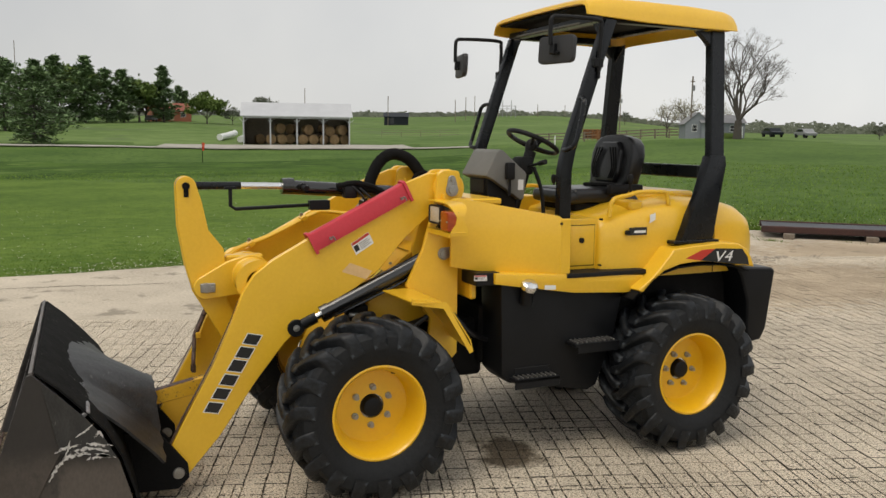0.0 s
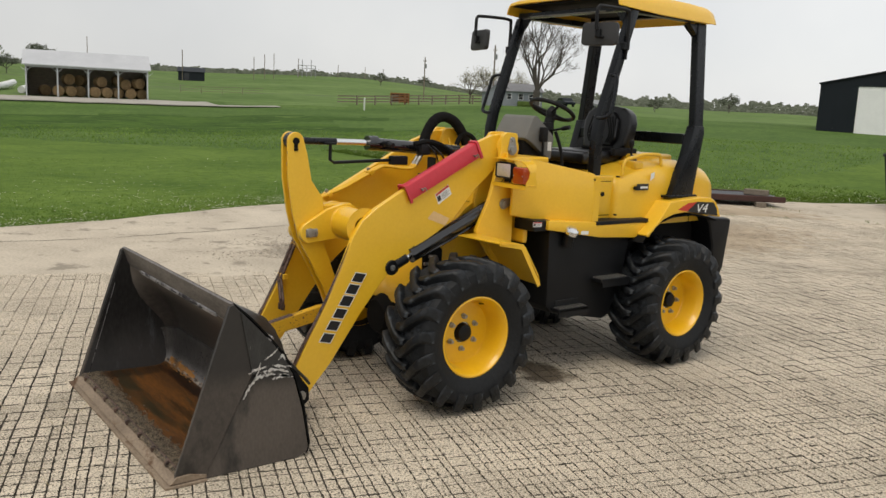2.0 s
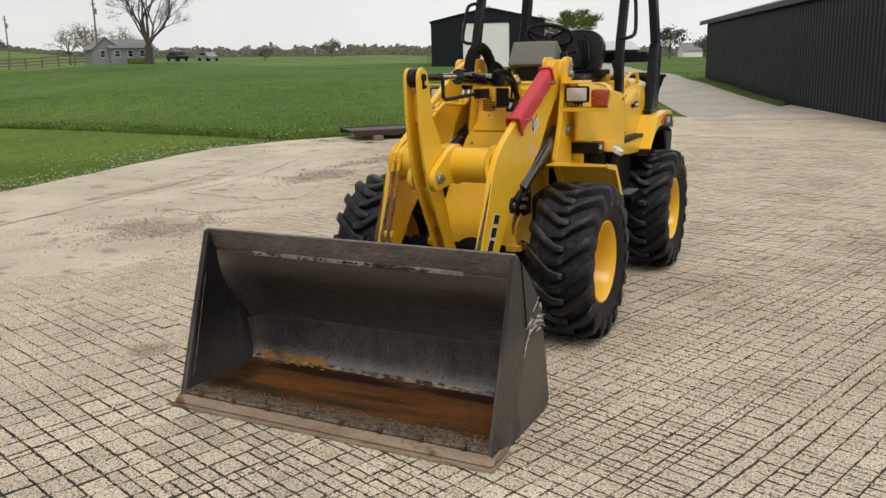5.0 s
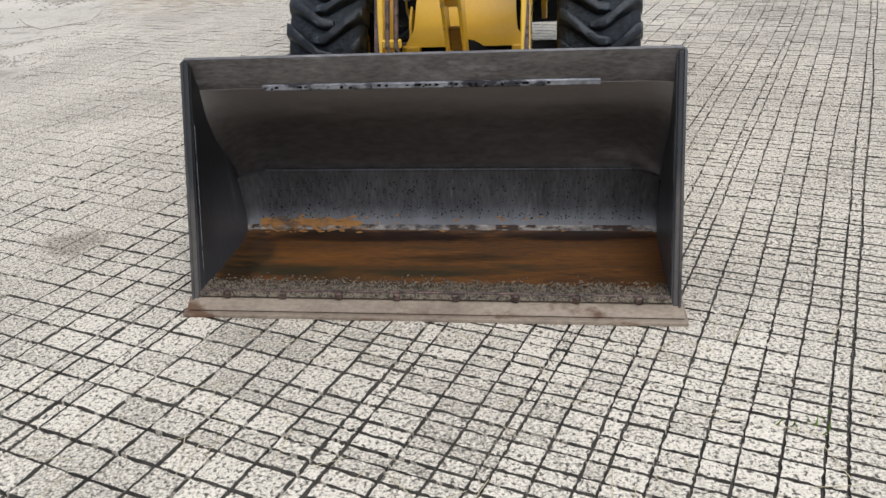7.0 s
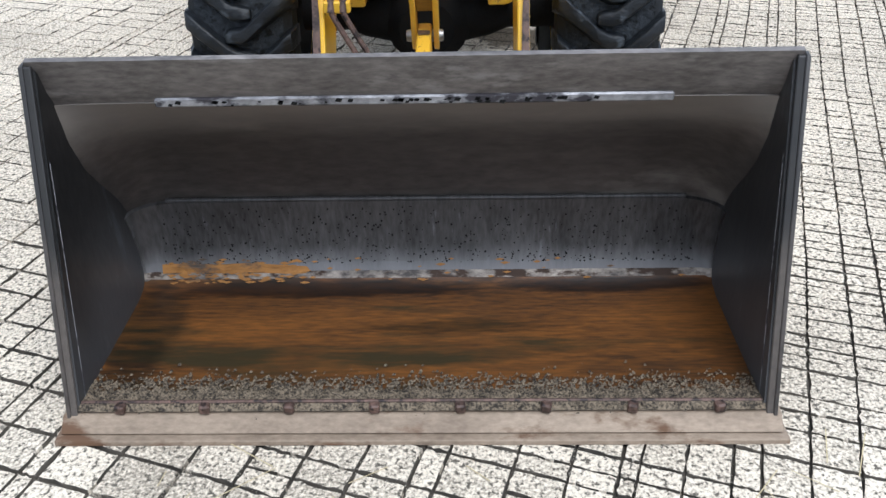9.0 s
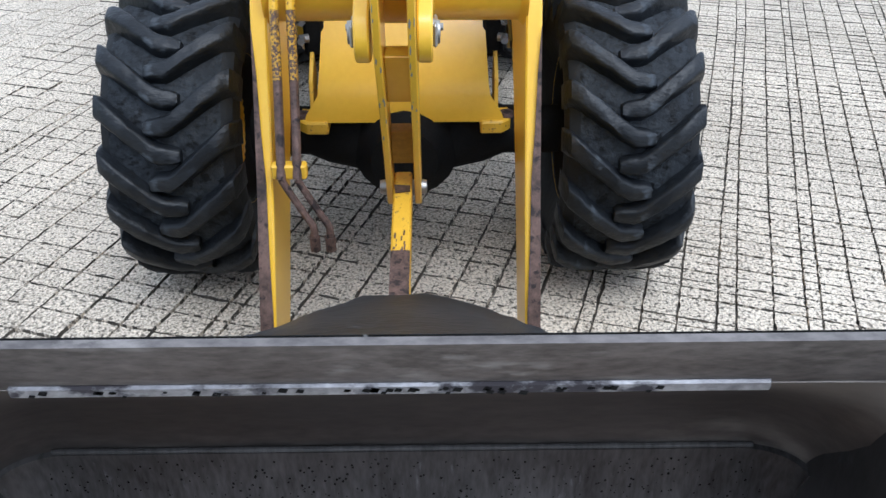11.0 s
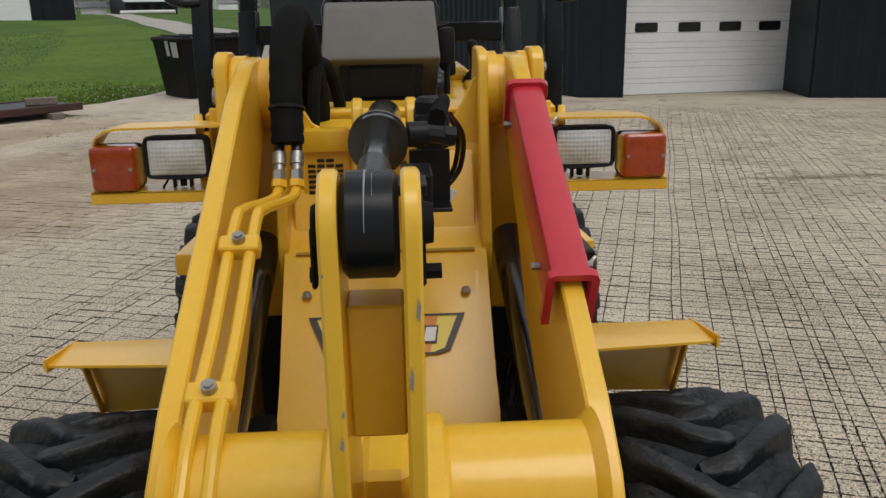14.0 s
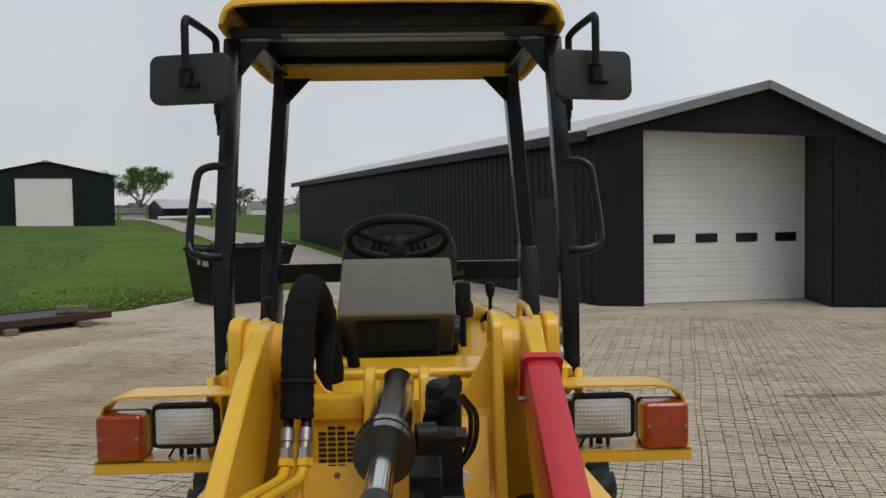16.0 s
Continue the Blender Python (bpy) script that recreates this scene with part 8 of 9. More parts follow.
part("bed", block(-1.35, 1.35, 0.05, 1.5, 0.3, 0.42, 0), BLACK_MATT, crate)
pen_at = [place_at(a, 150, (4.4, -1.3)) for a in (70.8, 69.5, 68.2, 66.9, 65.6)]
pen = thing("pipe_fence", "thin grey pipe fence beside the hay barn", "fence")
for p, q in zip(pen_at, pen_at[1:]):
    zp, zq = rise(*p), rise(*q)
    part("post", rod((*p, zp), (*p, zp + 1.3), 0.05, 6), WOOD, pen)
    for h in (0.4, 0.8, 1.2):
        part("rail", rod((*p, zp + h), (*q, zq + h), 0.03, 5), WOOD, pen)


def far_car(az, dist, colour, label, eye=(4.4, -1.3), turn=70):
    x, y = place_at(az, dist, eye)
    ob = thing("parked_car", label, "car", at=(x, y, rise(x, y)), turn=turn)
    part("body", slab([(-2.1, 0.35), (-2.15, 0.75), (-1.2, 0.9), (-0.7, 1.4), (0.9, 1.42), (1.6, 0.95), (2.1, 0.85), (2.15, 0.4)], -0.85, 0.85, "x", 0.08, 2), colour, ob)
    part("window", slab([(-1.05, 0.92), (-0.62, 1.32), (0.84, 1.34), (1.4, 0.96)], -0.86, 0.86, "x", 0), GLASS_DARK, ob)
    for yy in (-1.3, 1.3):
        for xx in (-0.8, 0.8):
            part("wheel", rod((xx - 0.1, yy, 0.32), (xx + 0.1, yy, 0.32), 0.32, 14), RUBBER, ob)


far_car(45.54, 140, BLACK_SHEET, "dark car parked by the farmhouse", eye=(4.4, -1.31))
far_car(43.63, 142, TRIM_GREY, "silver car parked by the farmhouse", eye=(4.4, -1.31))
far_car(85.6, 200, TRIM_GREY, "silver car parked by the brick house")
far_car(87.3, 203, BLACK_SHEET, "dark car parked by the brick house")

# ---------------------------------------------------------------- dumpster
bin_ = thing("dumpster", "battered black steel waste container with white stickers", "container")
B0, B1, B2, B3 = (-4.55, 15.75), (-2.62, 16.55), (-3.0, 17.75), (-5.0, 16.95)
def shell(pts_low, pts_top, z0, z1, t=0.03):
    bm = bmesh.new()
    lo = [bm.verts.new((*p, z0)) for p in pts_low]
    hi = [bm.verts.new((*p, z1)) for p in pts_top]
    n = len(lo)
    for i in range(n):
        bm.faces.new((lo[i], lo[(i + 1) % n], hi[(i + 1) % n], hi[i]))
    bm.faces.new(lo[::-1])
    bmesh.ops.recalc_face_normals(bm, faces=bm.faces)
    bmesh.ops.solidify(bm, geom=bm.faces, thickness=t)
    return bm


lowp = [(-4.02, 15.45), (-2.95, 16.45), (-3.61, 17.25), (-4.68, 16.25)]
topp = [(-4.08, 15.3), (-2.62, 16.68), (-3.3, 17.45), (-4.84, 16.2)]
part("tub", shell(lowp, topp, 0.02, 1.14), BIN, bin_)
bm = bmesh.new()
part("rim", tube([(*topp[0], 1.14), (*topp[1], 1.14), (*topp[2], 1.14), (*topp[3], 1.14), (*topp[0], 1.14)], 0.04, 8, smooth=False), BIN, bin_)
bm.free()
bm = bmesh.new()
bm.faces.new([bm.verts.new((*p, 1.165 + 0.012 * i)) for i, p in enumerate(topp)])
bmesh.ops.solidify(bm, geom=bm.faces, thickness=0.03)
part("lid", bm, PLASTIC, bin_, "sagging black plastic lid")
for k in range(5):
    u = 0.1 + 0.2 * k
    a = Vector((*topp[0], 1.19)).lerp(Vector((*topp[1], 1.19)), u)
    b = Vector((*topp[3], 1.2)).lerp(Vector((*topp[2], 1.2)), u)
    part("lid_rib", rod(a, b, 0.022, 6), PLASTIC, bin_)
for u, v, w, hgt in ((0.52, 0.72, 0.16, 0.3), (0.72, 0.7, 0.3, 0.3)):
    def end_at(uu, vv):
        lo_ = Vector((*lowp[3], 0.02)).lerp(Vector((*lowp[0], 0.02)), uu)
        hi_ = Vector((*topp[3], 1.14)).lerp(Vector((*topp[0], 1.14)), uu)
        return lo_.lerp(hi_, vv) + Vector((-0.036, -0.034, 0))
    bm = bmesh.new()
    bm.faces.new([bm.verts.new(end_at(u + du * w * 0.75, v + dv * hgt * 0.85)) for du, dv in ((0, 0), (1, 0), (1, 1), (0, 1))])
    bmesh.ops.solidify(bm, geom=bm.faces, thickness=0.008)
    part("notice", bm, WHITE, bin_, "white notice sticker")
# rusty trailer deck lying on timber blocks at the yard's edge
deck = thing("steel_deck", "long rust-red steel deck frame lying on wooden blocks", "steel frame")
DA, DB = Vector((-7.65, 10.6, 0)), Vector((-5.35, 13.15, 0))
dd = (DB - DA).normalized()
dn = Vector((-dd.y, dd.x, 0))
def deck_bar(s0, s1, n0, n1, z0, z1, mat, name):
    bm = block(s0, s1, n0, n1, z0, z1, 0.01)
    bmesh.ops.transform(bm, verts=bm.verts, matrix=Matrix.Translation(DA) @ Matrix(((dd.x, dn.x, 0, 0), (dd.y, dn.y, 0, 0), (0, 0, 1, 0), (0, 0, 0, 1))))
    return part(name, bm, mat, deck)


deck_bar(-0.1, 3.5, -0.05, 0.05, 0.1, 0.22, RUSTY_BEAM, "side_beam")
deck_bar(-0.1, 3.5, 1.15, 1.25, 0.1, 0.22, RUSTY_BEAM, "side_beam")
for k in range(6):
    deck_bar(0.67 * k, 0.08 + 0.67 * k, 0.05, 1.15, 0.12, 0.18, RUSTY_BEAM, "cross_member")
deck_bar(-0.08, 3.4, 0.06, 1.15, 0.182, 0.2, BLACK_SHEET, "deck_sheet")
for s in (0.4, 1.8, 3.0):
    ob = link("timber_block", block(-0.3, 0.3, -0.1, 0.1, 0.0, 0.1, 0.012), WOOD)
    tagged(ob, "grey weathered timber block under the steel deck", "timber", "timber blocks")
    ob.matrix_basis = Matrix.Translation(DA + dd * s + dn * 0.1) @ Matrix.Rotation(math.atan2(dd.y, dd.x) + 1.5, 4, "Z")
ob = link("timber_block", block(-0.25, 0.25, -0.07, 0.07, 0.0, 0.12, 0.012), WOOD)
tagged(ob, "grey weathered timber block lying on the steel deck", "timber", "timber blocks")
ob.matrix_basis = Matrix.Translation(DA + dd * 3.0 + dn * 0.35 + Vector((0, 0, 0.205))) @ Matrix.Rotation(math.atan2(dd.y, dd.x) - 0.5, 4, "Z")

# ---------------------------------------------------------------- trees
def leaf_cloud(centres, count, size, rng, flat=0.6):
    """Many small leaf cards spread round limb ends."""
    verts, faces = [], []
    for _ in range(count):
        c, r = centres[rng.randrange(len(centres))]
        d = Vector((rng.gauss(0, 1), rng.gauss(0, 1), rng.gauss(0, flat)))
        p = Vector(c) + d * r * 0.5
        n = Vector((rng.uniform(-1, 1), rng.uniform(-1, 1), rng.uniform(0, 1))).normalized()
        u = n.orthogonal().normalized()
        v = n.cross(u)
        s = size * rng.uniform(0.6, 1.4)
        i = len(verts)
        verts += [tuple(p + u * s), tuple(p + v * s * 0.7), tuple(p - u * s), tuple(p - v * s * 0.7)]
        faces.append((i, i + 1, i + 2, i + 3))
    return verts, faces


def limb(bm_list, p, d, length, r, depth, rng, ends, spread=0.55, min_r=0.012, droop=0.0):
    """Grows a limb and its forks; collects the tubes and the tips."""
    q = p + d * length
    mid = (p + q) / 2 + Vector((rng.uniform(-1, 1), rng.uniform(-1, 1), rng.uniform(-0.3, 0.6))) * length * 0.08
    bm_list.append(([p, mid, q], r, r * 0.68))
    if depth == 0:
        ends.append((q, length))
        return
    n = 2 if rng.random() < 0.55 else 3
    for k in range(n):
        nd = (d + Vector((rng.gauss(0, spread), rng.gauss(0, spread), rng.gauss(0.08 - droop, spread * 0.7)))).normalized()
        limb(bm_list, q if k < 2 else mid, nd, length * rng.uniform(0.62, 0.85), max(r * (0.68 if k == 0 else 0.52), min_r), depth - 1, rng, ends, spread, min_r, droop)


def skeleton_mesh(pieces, seg=5):
    verts, faces = [], []
    for pts, r0, r1 in pieces:
        side = None
        base = len(verts)
        for i, p in enumerate(pts):
            d = (pts[min(i + 1, len(pts) - 1)] - pts[max(i - 1, 0)]).normalized()
            side = d.orthogonal().normalized() if side is None else (side - d * side.dot(d)).normalized()
            other = d.cross(side)
            r = r0 + (r1 - r0) * i / (len(pts) - 1)
            verts += [tuple(p + r * (math.cos(a) * side + math.sin(a) * other)) for a in (2 * math.pi * k / seg for k in range(seg))]
        for i in range(len(pts) - 1):
            for k in range(seg):
                faces.append((base + i * seg + k, base + i * seg + (k + 1) % seg, base + (i + 1) * seg + (k + 1) % seg, base + (i + 1) * seg + k))
    return verts, faces


def leafy_tree(az, dist, height, width, seed, label, leaf=None, eye=(4.4, -1.3), count=2600, trunk=0.25, lift=0.0, card=0.036):
    rng = random.Random(seed)
    x, y = place_at(az, dist, eye)
    t = thing("tree", label, "tree", "field trees", (x, y, rise(x, y) - 0.2 + lift))
    pieces, ends = [], []
    limb(pieces, Vector((0, 0, 0)), Vector((0, 0, 1)), height * trunk, height * 0.028, 0, rng, [])
    top = Vector((0, 0, height * trunk))
    for k in range(5):
        a = 2 * math.pi * k / 5 + rng.uniform(-0.4, 0.4)
        d = Vector((math.cos(a) * width / height, math.sin(a) * width / height, rng.uniform(0.7, 1.2))).normalized()
        limb(pieces, top, d, height * 0.28, height * 0.014, 2, rng, ends, 0.5, 0.03)
    limb(pieces, top, Vector((0, 0, 1)), height * 0.3, height * 0.018, 2, rng, ends, 0.4, 0.03)
    raw("trunk", *skeleton_mesh(pieces), BARK, t)
    centres = []
    for p, length in ends:
        k = Vector((p.x * 1.0, p.y * 1.0, min(p.z, height * 0.97)))
        centres.append((k, height * rng.uniform(0.09, 0.17)))
    for _ in range(26):
        # clumps over the whole crown, so that its outline is full but uneven
        a, b, r = rng.uniform(0, 2 * math.pi), rng.uniform(-0.75, 1.0), rng.uniform(0.45, 0.95)
        w = math.sqrt(max(0.05, 1 - b * b)) * width * 0.42 * r
        centres.append((Vector((w * math.cos(a), w * math.sin(a), height * (0.62 + 0.3 * b * r))), height * rng.uniform(0.1, 0.19)))
    size = height * card
    raw("crown", *leaf_cloud(centres, count, size, rng), leaf or LEAF, t)
    return t


def open_tree(az, dist, height, width, seed, label, eye):
    """A young tree whose small leaves sit in loose clumps along its limbs, with sky between them."""
    rng = random.Random(seed)
    x, y = place_at(az, dist, eye)
    t = thing("tree", label, "tree", "field trees", (x, y, rise(x, y) - 0.2))
    pieces, ends = [], []
    limb(pieces, Vector((0, 0, 0)), Vector((0, 0, 1)), height * 0.2, height * 0.02, 0, rng, [])
    top = Vector((0, 0, height * 0.2))
    for k in range(8):
        a = 2 * math.pi * k / 8 + rng.uniform(-0.4, 0.4)
        d = Vector((math.cos(a) * width / height * rng.uniform(0.5, 1.1), math.sin(a) * width / height * rng.uniform(0.5, 1.1), rng.uniform(0.5, 1.2))).normalized()
        limb(pieces, top + Vector((0, 0, height * 0.05 * (k % 3))), d, height * 0.26, height * 0.011, 3, rng, ends, 0.42, 0.03)
    raw("trunk", *skeleton_mesh(pieces), BARK, t)
    raw("crown", *leaf_cloud([(p, height * rng.uniform(0.05, 0.11)) for p, length in ends], 9500, height * 0.0125, rng, 0.7), LEAF, t)
    return t


def conifer(az, dist, height, width, seed, eye=(4.4, -1.3), point=0.6):
    """A pine: tiers of boughs, each carrying flat sprays of needles, with gaps between."""
    rng = random.Random(seed)
    x, y = place_at(az, dist, eye)
    t = thing("conifer", "tall dark green conifer with ragged boughs", "tree", "dark conifers", (x, y, rise(x, y) - 0.3))
    pieces, verts, faces = [([Vector((0, 0, 0)), Vector((0.1, 0, height * 0.5)), Vector((0, 0, height * 0.97))], height * 0.022, 0.03)], [], []
    for k in range(110):
        u = 0.06 + 0.93 * (k + rng.random()) / 110
        z = height * u
        swell = min(1.0, 0.55 + (u - 0.14) * 2.4) * (1 - u) ** point
        reach = width * 0.66 * swell * rng.uniform(0.5, 1.25) + 0.2
        a = rng.uniform(0, 2 * math.pi)
        tip = Vector((math.cos(a) * reach, math.sin(a) * reach, z + reach * rng.uniform(-0.15, 0.22)))
        pieces.append(([Vector((0, 0, z)), Vector((tip.x * 0.5, tip.y * 0.5, z)), tip], 0.05, 0.02))
        for j in range(42):
            f = rng.random() ** 0.6
            p = Vector((0, 0, z)).lerp(tip, f) + Vector((rng.gauss(0, 0.34), rng.gauss(0, 0.34), rng.gauss(0.05, 0.16)))
            s = rng.uniform(0.2, 0.46) * height / 11
            d = Vector((math.cos(a) + rng.gauss(0, 0.7), math.sin(a) + rng.gauss(0, 0.7), rng.gauss(0.15, 0.35))).normalized()
            w = Vector((-d.y, d.x, rng.gauss(0, 0.5))).normalized()
            i = len(verts)
            verts += [tuple(p - d * s), tuple(p + w * s * 0.5), tuple(p + d * s), tuple(p - w * s * 0.5)]
            faces.append((i, i + 1, i + 2, i + 3))
    raw("trunk", *skeleton_mesh(pieces), BARK, t)
    raw("needles", verts, faces, NEEDLE, t)


for k, (az, dist, h, w, point) in enumerate(((92.3, 112, 8.0, 8.0, 0.5), (93.9, 150, 10, 9, 0.6), (91.1, 185, 11.8, 8.5, 0.75), (92.2, 190, 11, 8.5, 0.7), (89.4, 188, 12, 7.5, 0.85), (88.2, 190, 9.8, 7.0, 0.65), (87.2, 192, 9.8, 7.5, 0.6), (84.81, 196, 10.8, 6, 0.8), (83.9, 222, 7.6, 2.8, 0.8), (83.5, 222, 6.6, 2.4, 0.8), (95, 180, 13, 9, 0.5))):
    conifer(az, dist, h * 1.14, w * 1.1, 40 + k, point=point)
for k, (az, dist, h, w) in enumerate(((90.0, 200, 13.4, 8), (86.3, 196, 10.0, 8.5), (85.9, 200, 9.0, 6), (82.17, 190, 7.2, 6.8))):
    leafy_tree(az, dist, h, w, 70 + k, "leafy green tree in spring leaf beside the house", count=4600, trunk=0.18)
open_tree(19.0, 140, 9.2, 7.4, 81, "broad young green tree beside the drive", eye=(3.4, -4.1))
for k, (az, dist, h, w) in enumerate(((51.0, 130, 5.4, 4.0), (50.0, 132, 6.2, 4.4), (47.9, 138, 5.4, 4.0), (79.9, 190, 4, 5), (39.0, 210, 4, 6), (34.5, 320, 7, 9), (57.2, 300, 5, 6), (12.6, 240, 9, 8), (8.2, 260, 9, 9), (10.4, 260, 7, 8), (78.2, 330, 9, 9), (54.3, 330, 5, 6))):
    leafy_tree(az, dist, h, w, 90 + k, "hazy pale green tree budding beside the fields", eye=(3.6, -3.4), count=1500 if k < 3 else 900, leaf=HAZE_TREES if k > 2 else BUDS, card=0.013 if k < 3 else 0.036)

# the great bare tree by the farmhouse
rng = random.Random(21)
x, y = -79.9, 75.6
bare = thing("bare_tree", "large leafless old tree with spreading twigs by the farmhouse", "tree", at=(x, y, rise(x, y) - 0.3))
pieces, ends = [], []
pieces.append(([Vector((0, 0, 0)), Vector((0.05, 0, 1.3)), Vector((0.1, 0, 2.6))], 0.56, 0.42))
away = Vector((math.cos(radians(45.65)), math.sin(radians(45.65)), 0))
for (sx, sz, length, r) in ((-0.28, 1.1, 2.9, 0.24), (-0.1, 1.2, 3.3, 0.27), (0.12, 1.2, 3.1, 0.25), (0.72, 0.85, 2.7, 0.24), (-0.42, 1.0, 2.3, 0.18), (0.28, 1.1, 2.5, 0.18)):
    d = (away * sx + Vector((0, 0, sz)) + Vector((rng.uniform(-0.3, 0.3), rng.uniform(-0.3, 0.3), 0)) * 0.6).normalized()
    limb(pieces, Vector((0.1, 0, 2.5)), d, length, r * 0.85, 5, rng, ends, 0.42, 0.014)
raw("branch_crown", *skeleton_mesh(pieces, 4), TWIG, bare)
twigs = []
for p, length in ends:
    for k in range(5):
        d = Vector((rng.gauss(0, 0.7), rng.gauss(0, 0.7), rng.gauss(0.3, 0.5))).normalized()
        twigs.append(([p, p + d * 0.35 + Vector((0, 0, 0.05)), p + d * 0.75], 0.01, 0.005))
raw("twig_spray", *skeleton_mesh(twigs, 3), TWIG, bare)

# woods along the skyline, hedges and rough growth
rng = random.Random(5)
verts, faces = [], []
for k in range(60000):
    az = rng.uniform(-35, 100)
    dist = rng.uniform(430, 540)
    x, y = place_at(az, dist, (0, 0))
    tall = (5.0 if az < 47 else 2.6) * (1.0 + 0.55 * noise.noise((az * 0.9, 0, 0)) + 0.35 * noise.noise((az * 4.0, 3, 0)))
    z = rise(x, y) - 0.6 + (max(tall, 0.8) + 0.6) * rng.random() ** 1.4
    s = rng.uniform(0.4, 1.05)
    n = Vector((-x, -y, 0)).normalized() + Vector((rng.uniform(-0.4, 0.4), rng.uniform(-0.4, 0.4), rng.uniform(-0.1, 0.5)))
    n.normalize()
    u = n.orthogonal().normalized() * s
    v = n.cross(u)
    i = len(verts)
    verts += [(x + u.x, y + u.y, z + u.z * 0.6), (x + v.x, y + v.y, z + v.z * 0.6), (x - u.x, y - u.y, z - u.z * 0.6), (x - v.x, y - v.y, z - v.z * 0.6)]
    faces.append((i, i + 1, i + 2, i + 3))
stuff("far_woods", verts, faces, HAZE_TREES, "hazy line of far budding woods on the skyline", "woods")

# ---------------------------------------------------------------- grass and flowers
rng = np.random.default_rng(4)
pad_edge = EDGE_LINE[1:14]


def off_yard(x, y):
    return not inside(x, y, EDGE_LINE)


def on_road(x, y):
    return abs((x + 0.3) + 0.38 * (y - 17.8)) < 2.2 and y > 17


verts, faces = [], []
flowers, petals = [], []
tall_verts, tall_faces = [], []
tries = 0
MOWN_EDGE = MOWN[0:4]
while len(faces) < 70000 and tries < 460000:
    tries += 1
    tall = tries % 5 == 0
    if tall:
        k = int(rng.integers(len(MOWN_EDGE) - 1))
        u = rng.random()
        x = MOWN_EDGE[k][0] * (1 - u) + MOWN_EDGE[k + 1][0] * u - abs(rng.normal(0, 0.8)) * 0.5
        y = MOWN_EDGE[k][1] * (1 - u) + MOWN_EDGE[k + 1][1] * u + abs(rng.normal(0, 0.8))
    elif tries % 3:
        a, b = pad_edge[int(rng.integers(len(pad_edge) - 1))], None
        i = pad_edge.index(a)
        b = pad_edge[i + 1]
        u = rng.random()
        d = rng.exponential(0.9)
        x, y = a[0] + (b[0] - a[0]) * u - d * 0.9, a[1] + (b[1] - a[1]) * u + rng.normal(0, 0.4) + (d * 0.6 if i > 6 else 0)
    else:
        r, az = 8 + 14 * rng.random() ** 1.3, radians(rng.uniform(-5, 105))
        x, y = -r * math.sin(az), r * math.cos(az)
    if not off_yard(x, y) or on_road(x, y) or (x > -3 and y > 12):
        continue
    far = math.hypot(x, y)
    rough = not inside(x, y, MOWN)
    h = (0.06 if tall else 0.03 if rough else 0.014) * (0.5 + rng.random()) * (1 + 0.01 * far)
    z = rise(x, y)
    lean, w, a = rng.normal(0, 0.9, 2) * h, 0.004 + 0.0005 * far, rng.random() * 3.14
    c, s = math.cos(a) * w, math.sin(a) * w
    i = len(verts)
    verts += [(x - c, y - s, z - 0.01), (x + c, y + s, z - 0.01), (x + lean[0], y + lean[1], z + h)]
    faces.append((i, i + 1, i + 2))
    patch = noise.noise((x * 0.5, y * 0.5, 8.0))
    if rng.random() < (0.022 if tall else 0.07 if far < 14 and patch > 0.0 else 0.02):
        i = len(flowers)
        f, zz = 0.006 + 0.001 * far, z + h * 1.05
        flowers += [(x - f, y, zz), (x, y - f, zz + 0.004), (x + f, y, zz), (x, y + f, zz + 0.004)]
        petals.append((i, i + 1, i + 2, i + 3))
stuff("grass_blades", verts, faces, BLADE, "short green grass along the yard's edge", "grass")
# taller blades out over the rough pasture
for _ in range(60000):
    r, az = 11 + 40 * rng.random() ** 1.5, radians(rng.uniform(8, 100))
    x, y = -r * math.sin(az), r * math.cos(az)
    if inside(x, y, MOWN) or inside(x, y, MOWN_STRIP) or inside(x, y, EDGE_LINE):
        continue
    h, z = (0.025 + 0.06 * rng.random()) * (1 + 0.6 * noise.noise((x * 0.6, y * 0.6, 14.0))), rise(x, y)
    lean, w, a = rng.normal(0, 0.45, 2) * h, 0.004 + 0.0007 * r, rng.random() * 3.14
    c, s = math.cos(a) * w, math.sin(a) * w
    i = len(tall_verts)
    tall_verts += [(x - c, y - s, z - 0.02), (x + c, y + s, z - 0.02), (x + lean[0], y + lean[1], z + h)]
    tall_faces.append((i, i + 1, i + 2))
stuff("pasture_blades", tall_verts, tall_faces, ROUGH_BLADE, "rough uncut grass of the pasture", "grass")
stuff("clover_flowers", flowers, petals, PETAL, "tiny white flowers dotted over the grass", "flowers")

# weeds and dry straws on the scored concrete
rng = random.Random(9)
verts, faces = [], []
for cx, cy, n, spread in ((1.42, -2.38, 60, 0.09), (-4.3, 11.4, 26, 0.16), (-5.3, 12.9, 50, 0.2), (1.1, -2.3, 14, 0.05), (-3.2, 12.6, 20, 0.14), (-4.8, 10.6, 22, 0.14), (-6.5, 11.5, 30, 0.2), (-8.17, 8.31, 16, 0.12), (-8.3, 9.4, 24, 0.3), (-7.13, 4.25, 8, 0.06), (-7.15, 10.25, 150, 0.18), (-8.3, 10.4, 160, 0.3), (1.5, -2.02, 26, 0.03)):
    for _ in range(n):
        x, y, h = cx + rng.gauss(0, spread), cy + rng.gauss(0, spread * 0.4), rng.uniform(0.01, 0.03) * (1 if cy < 0 else 1.8)
        i = len(verts)
        verts += [(x - 0.004, y, -0.006), (x + 0.004, y, -0.006), (x + rng.gauss(0, 0.015), y + rng.gauss(0, 0.015), h)]
        faces.append((i, i + 1, i + 2))
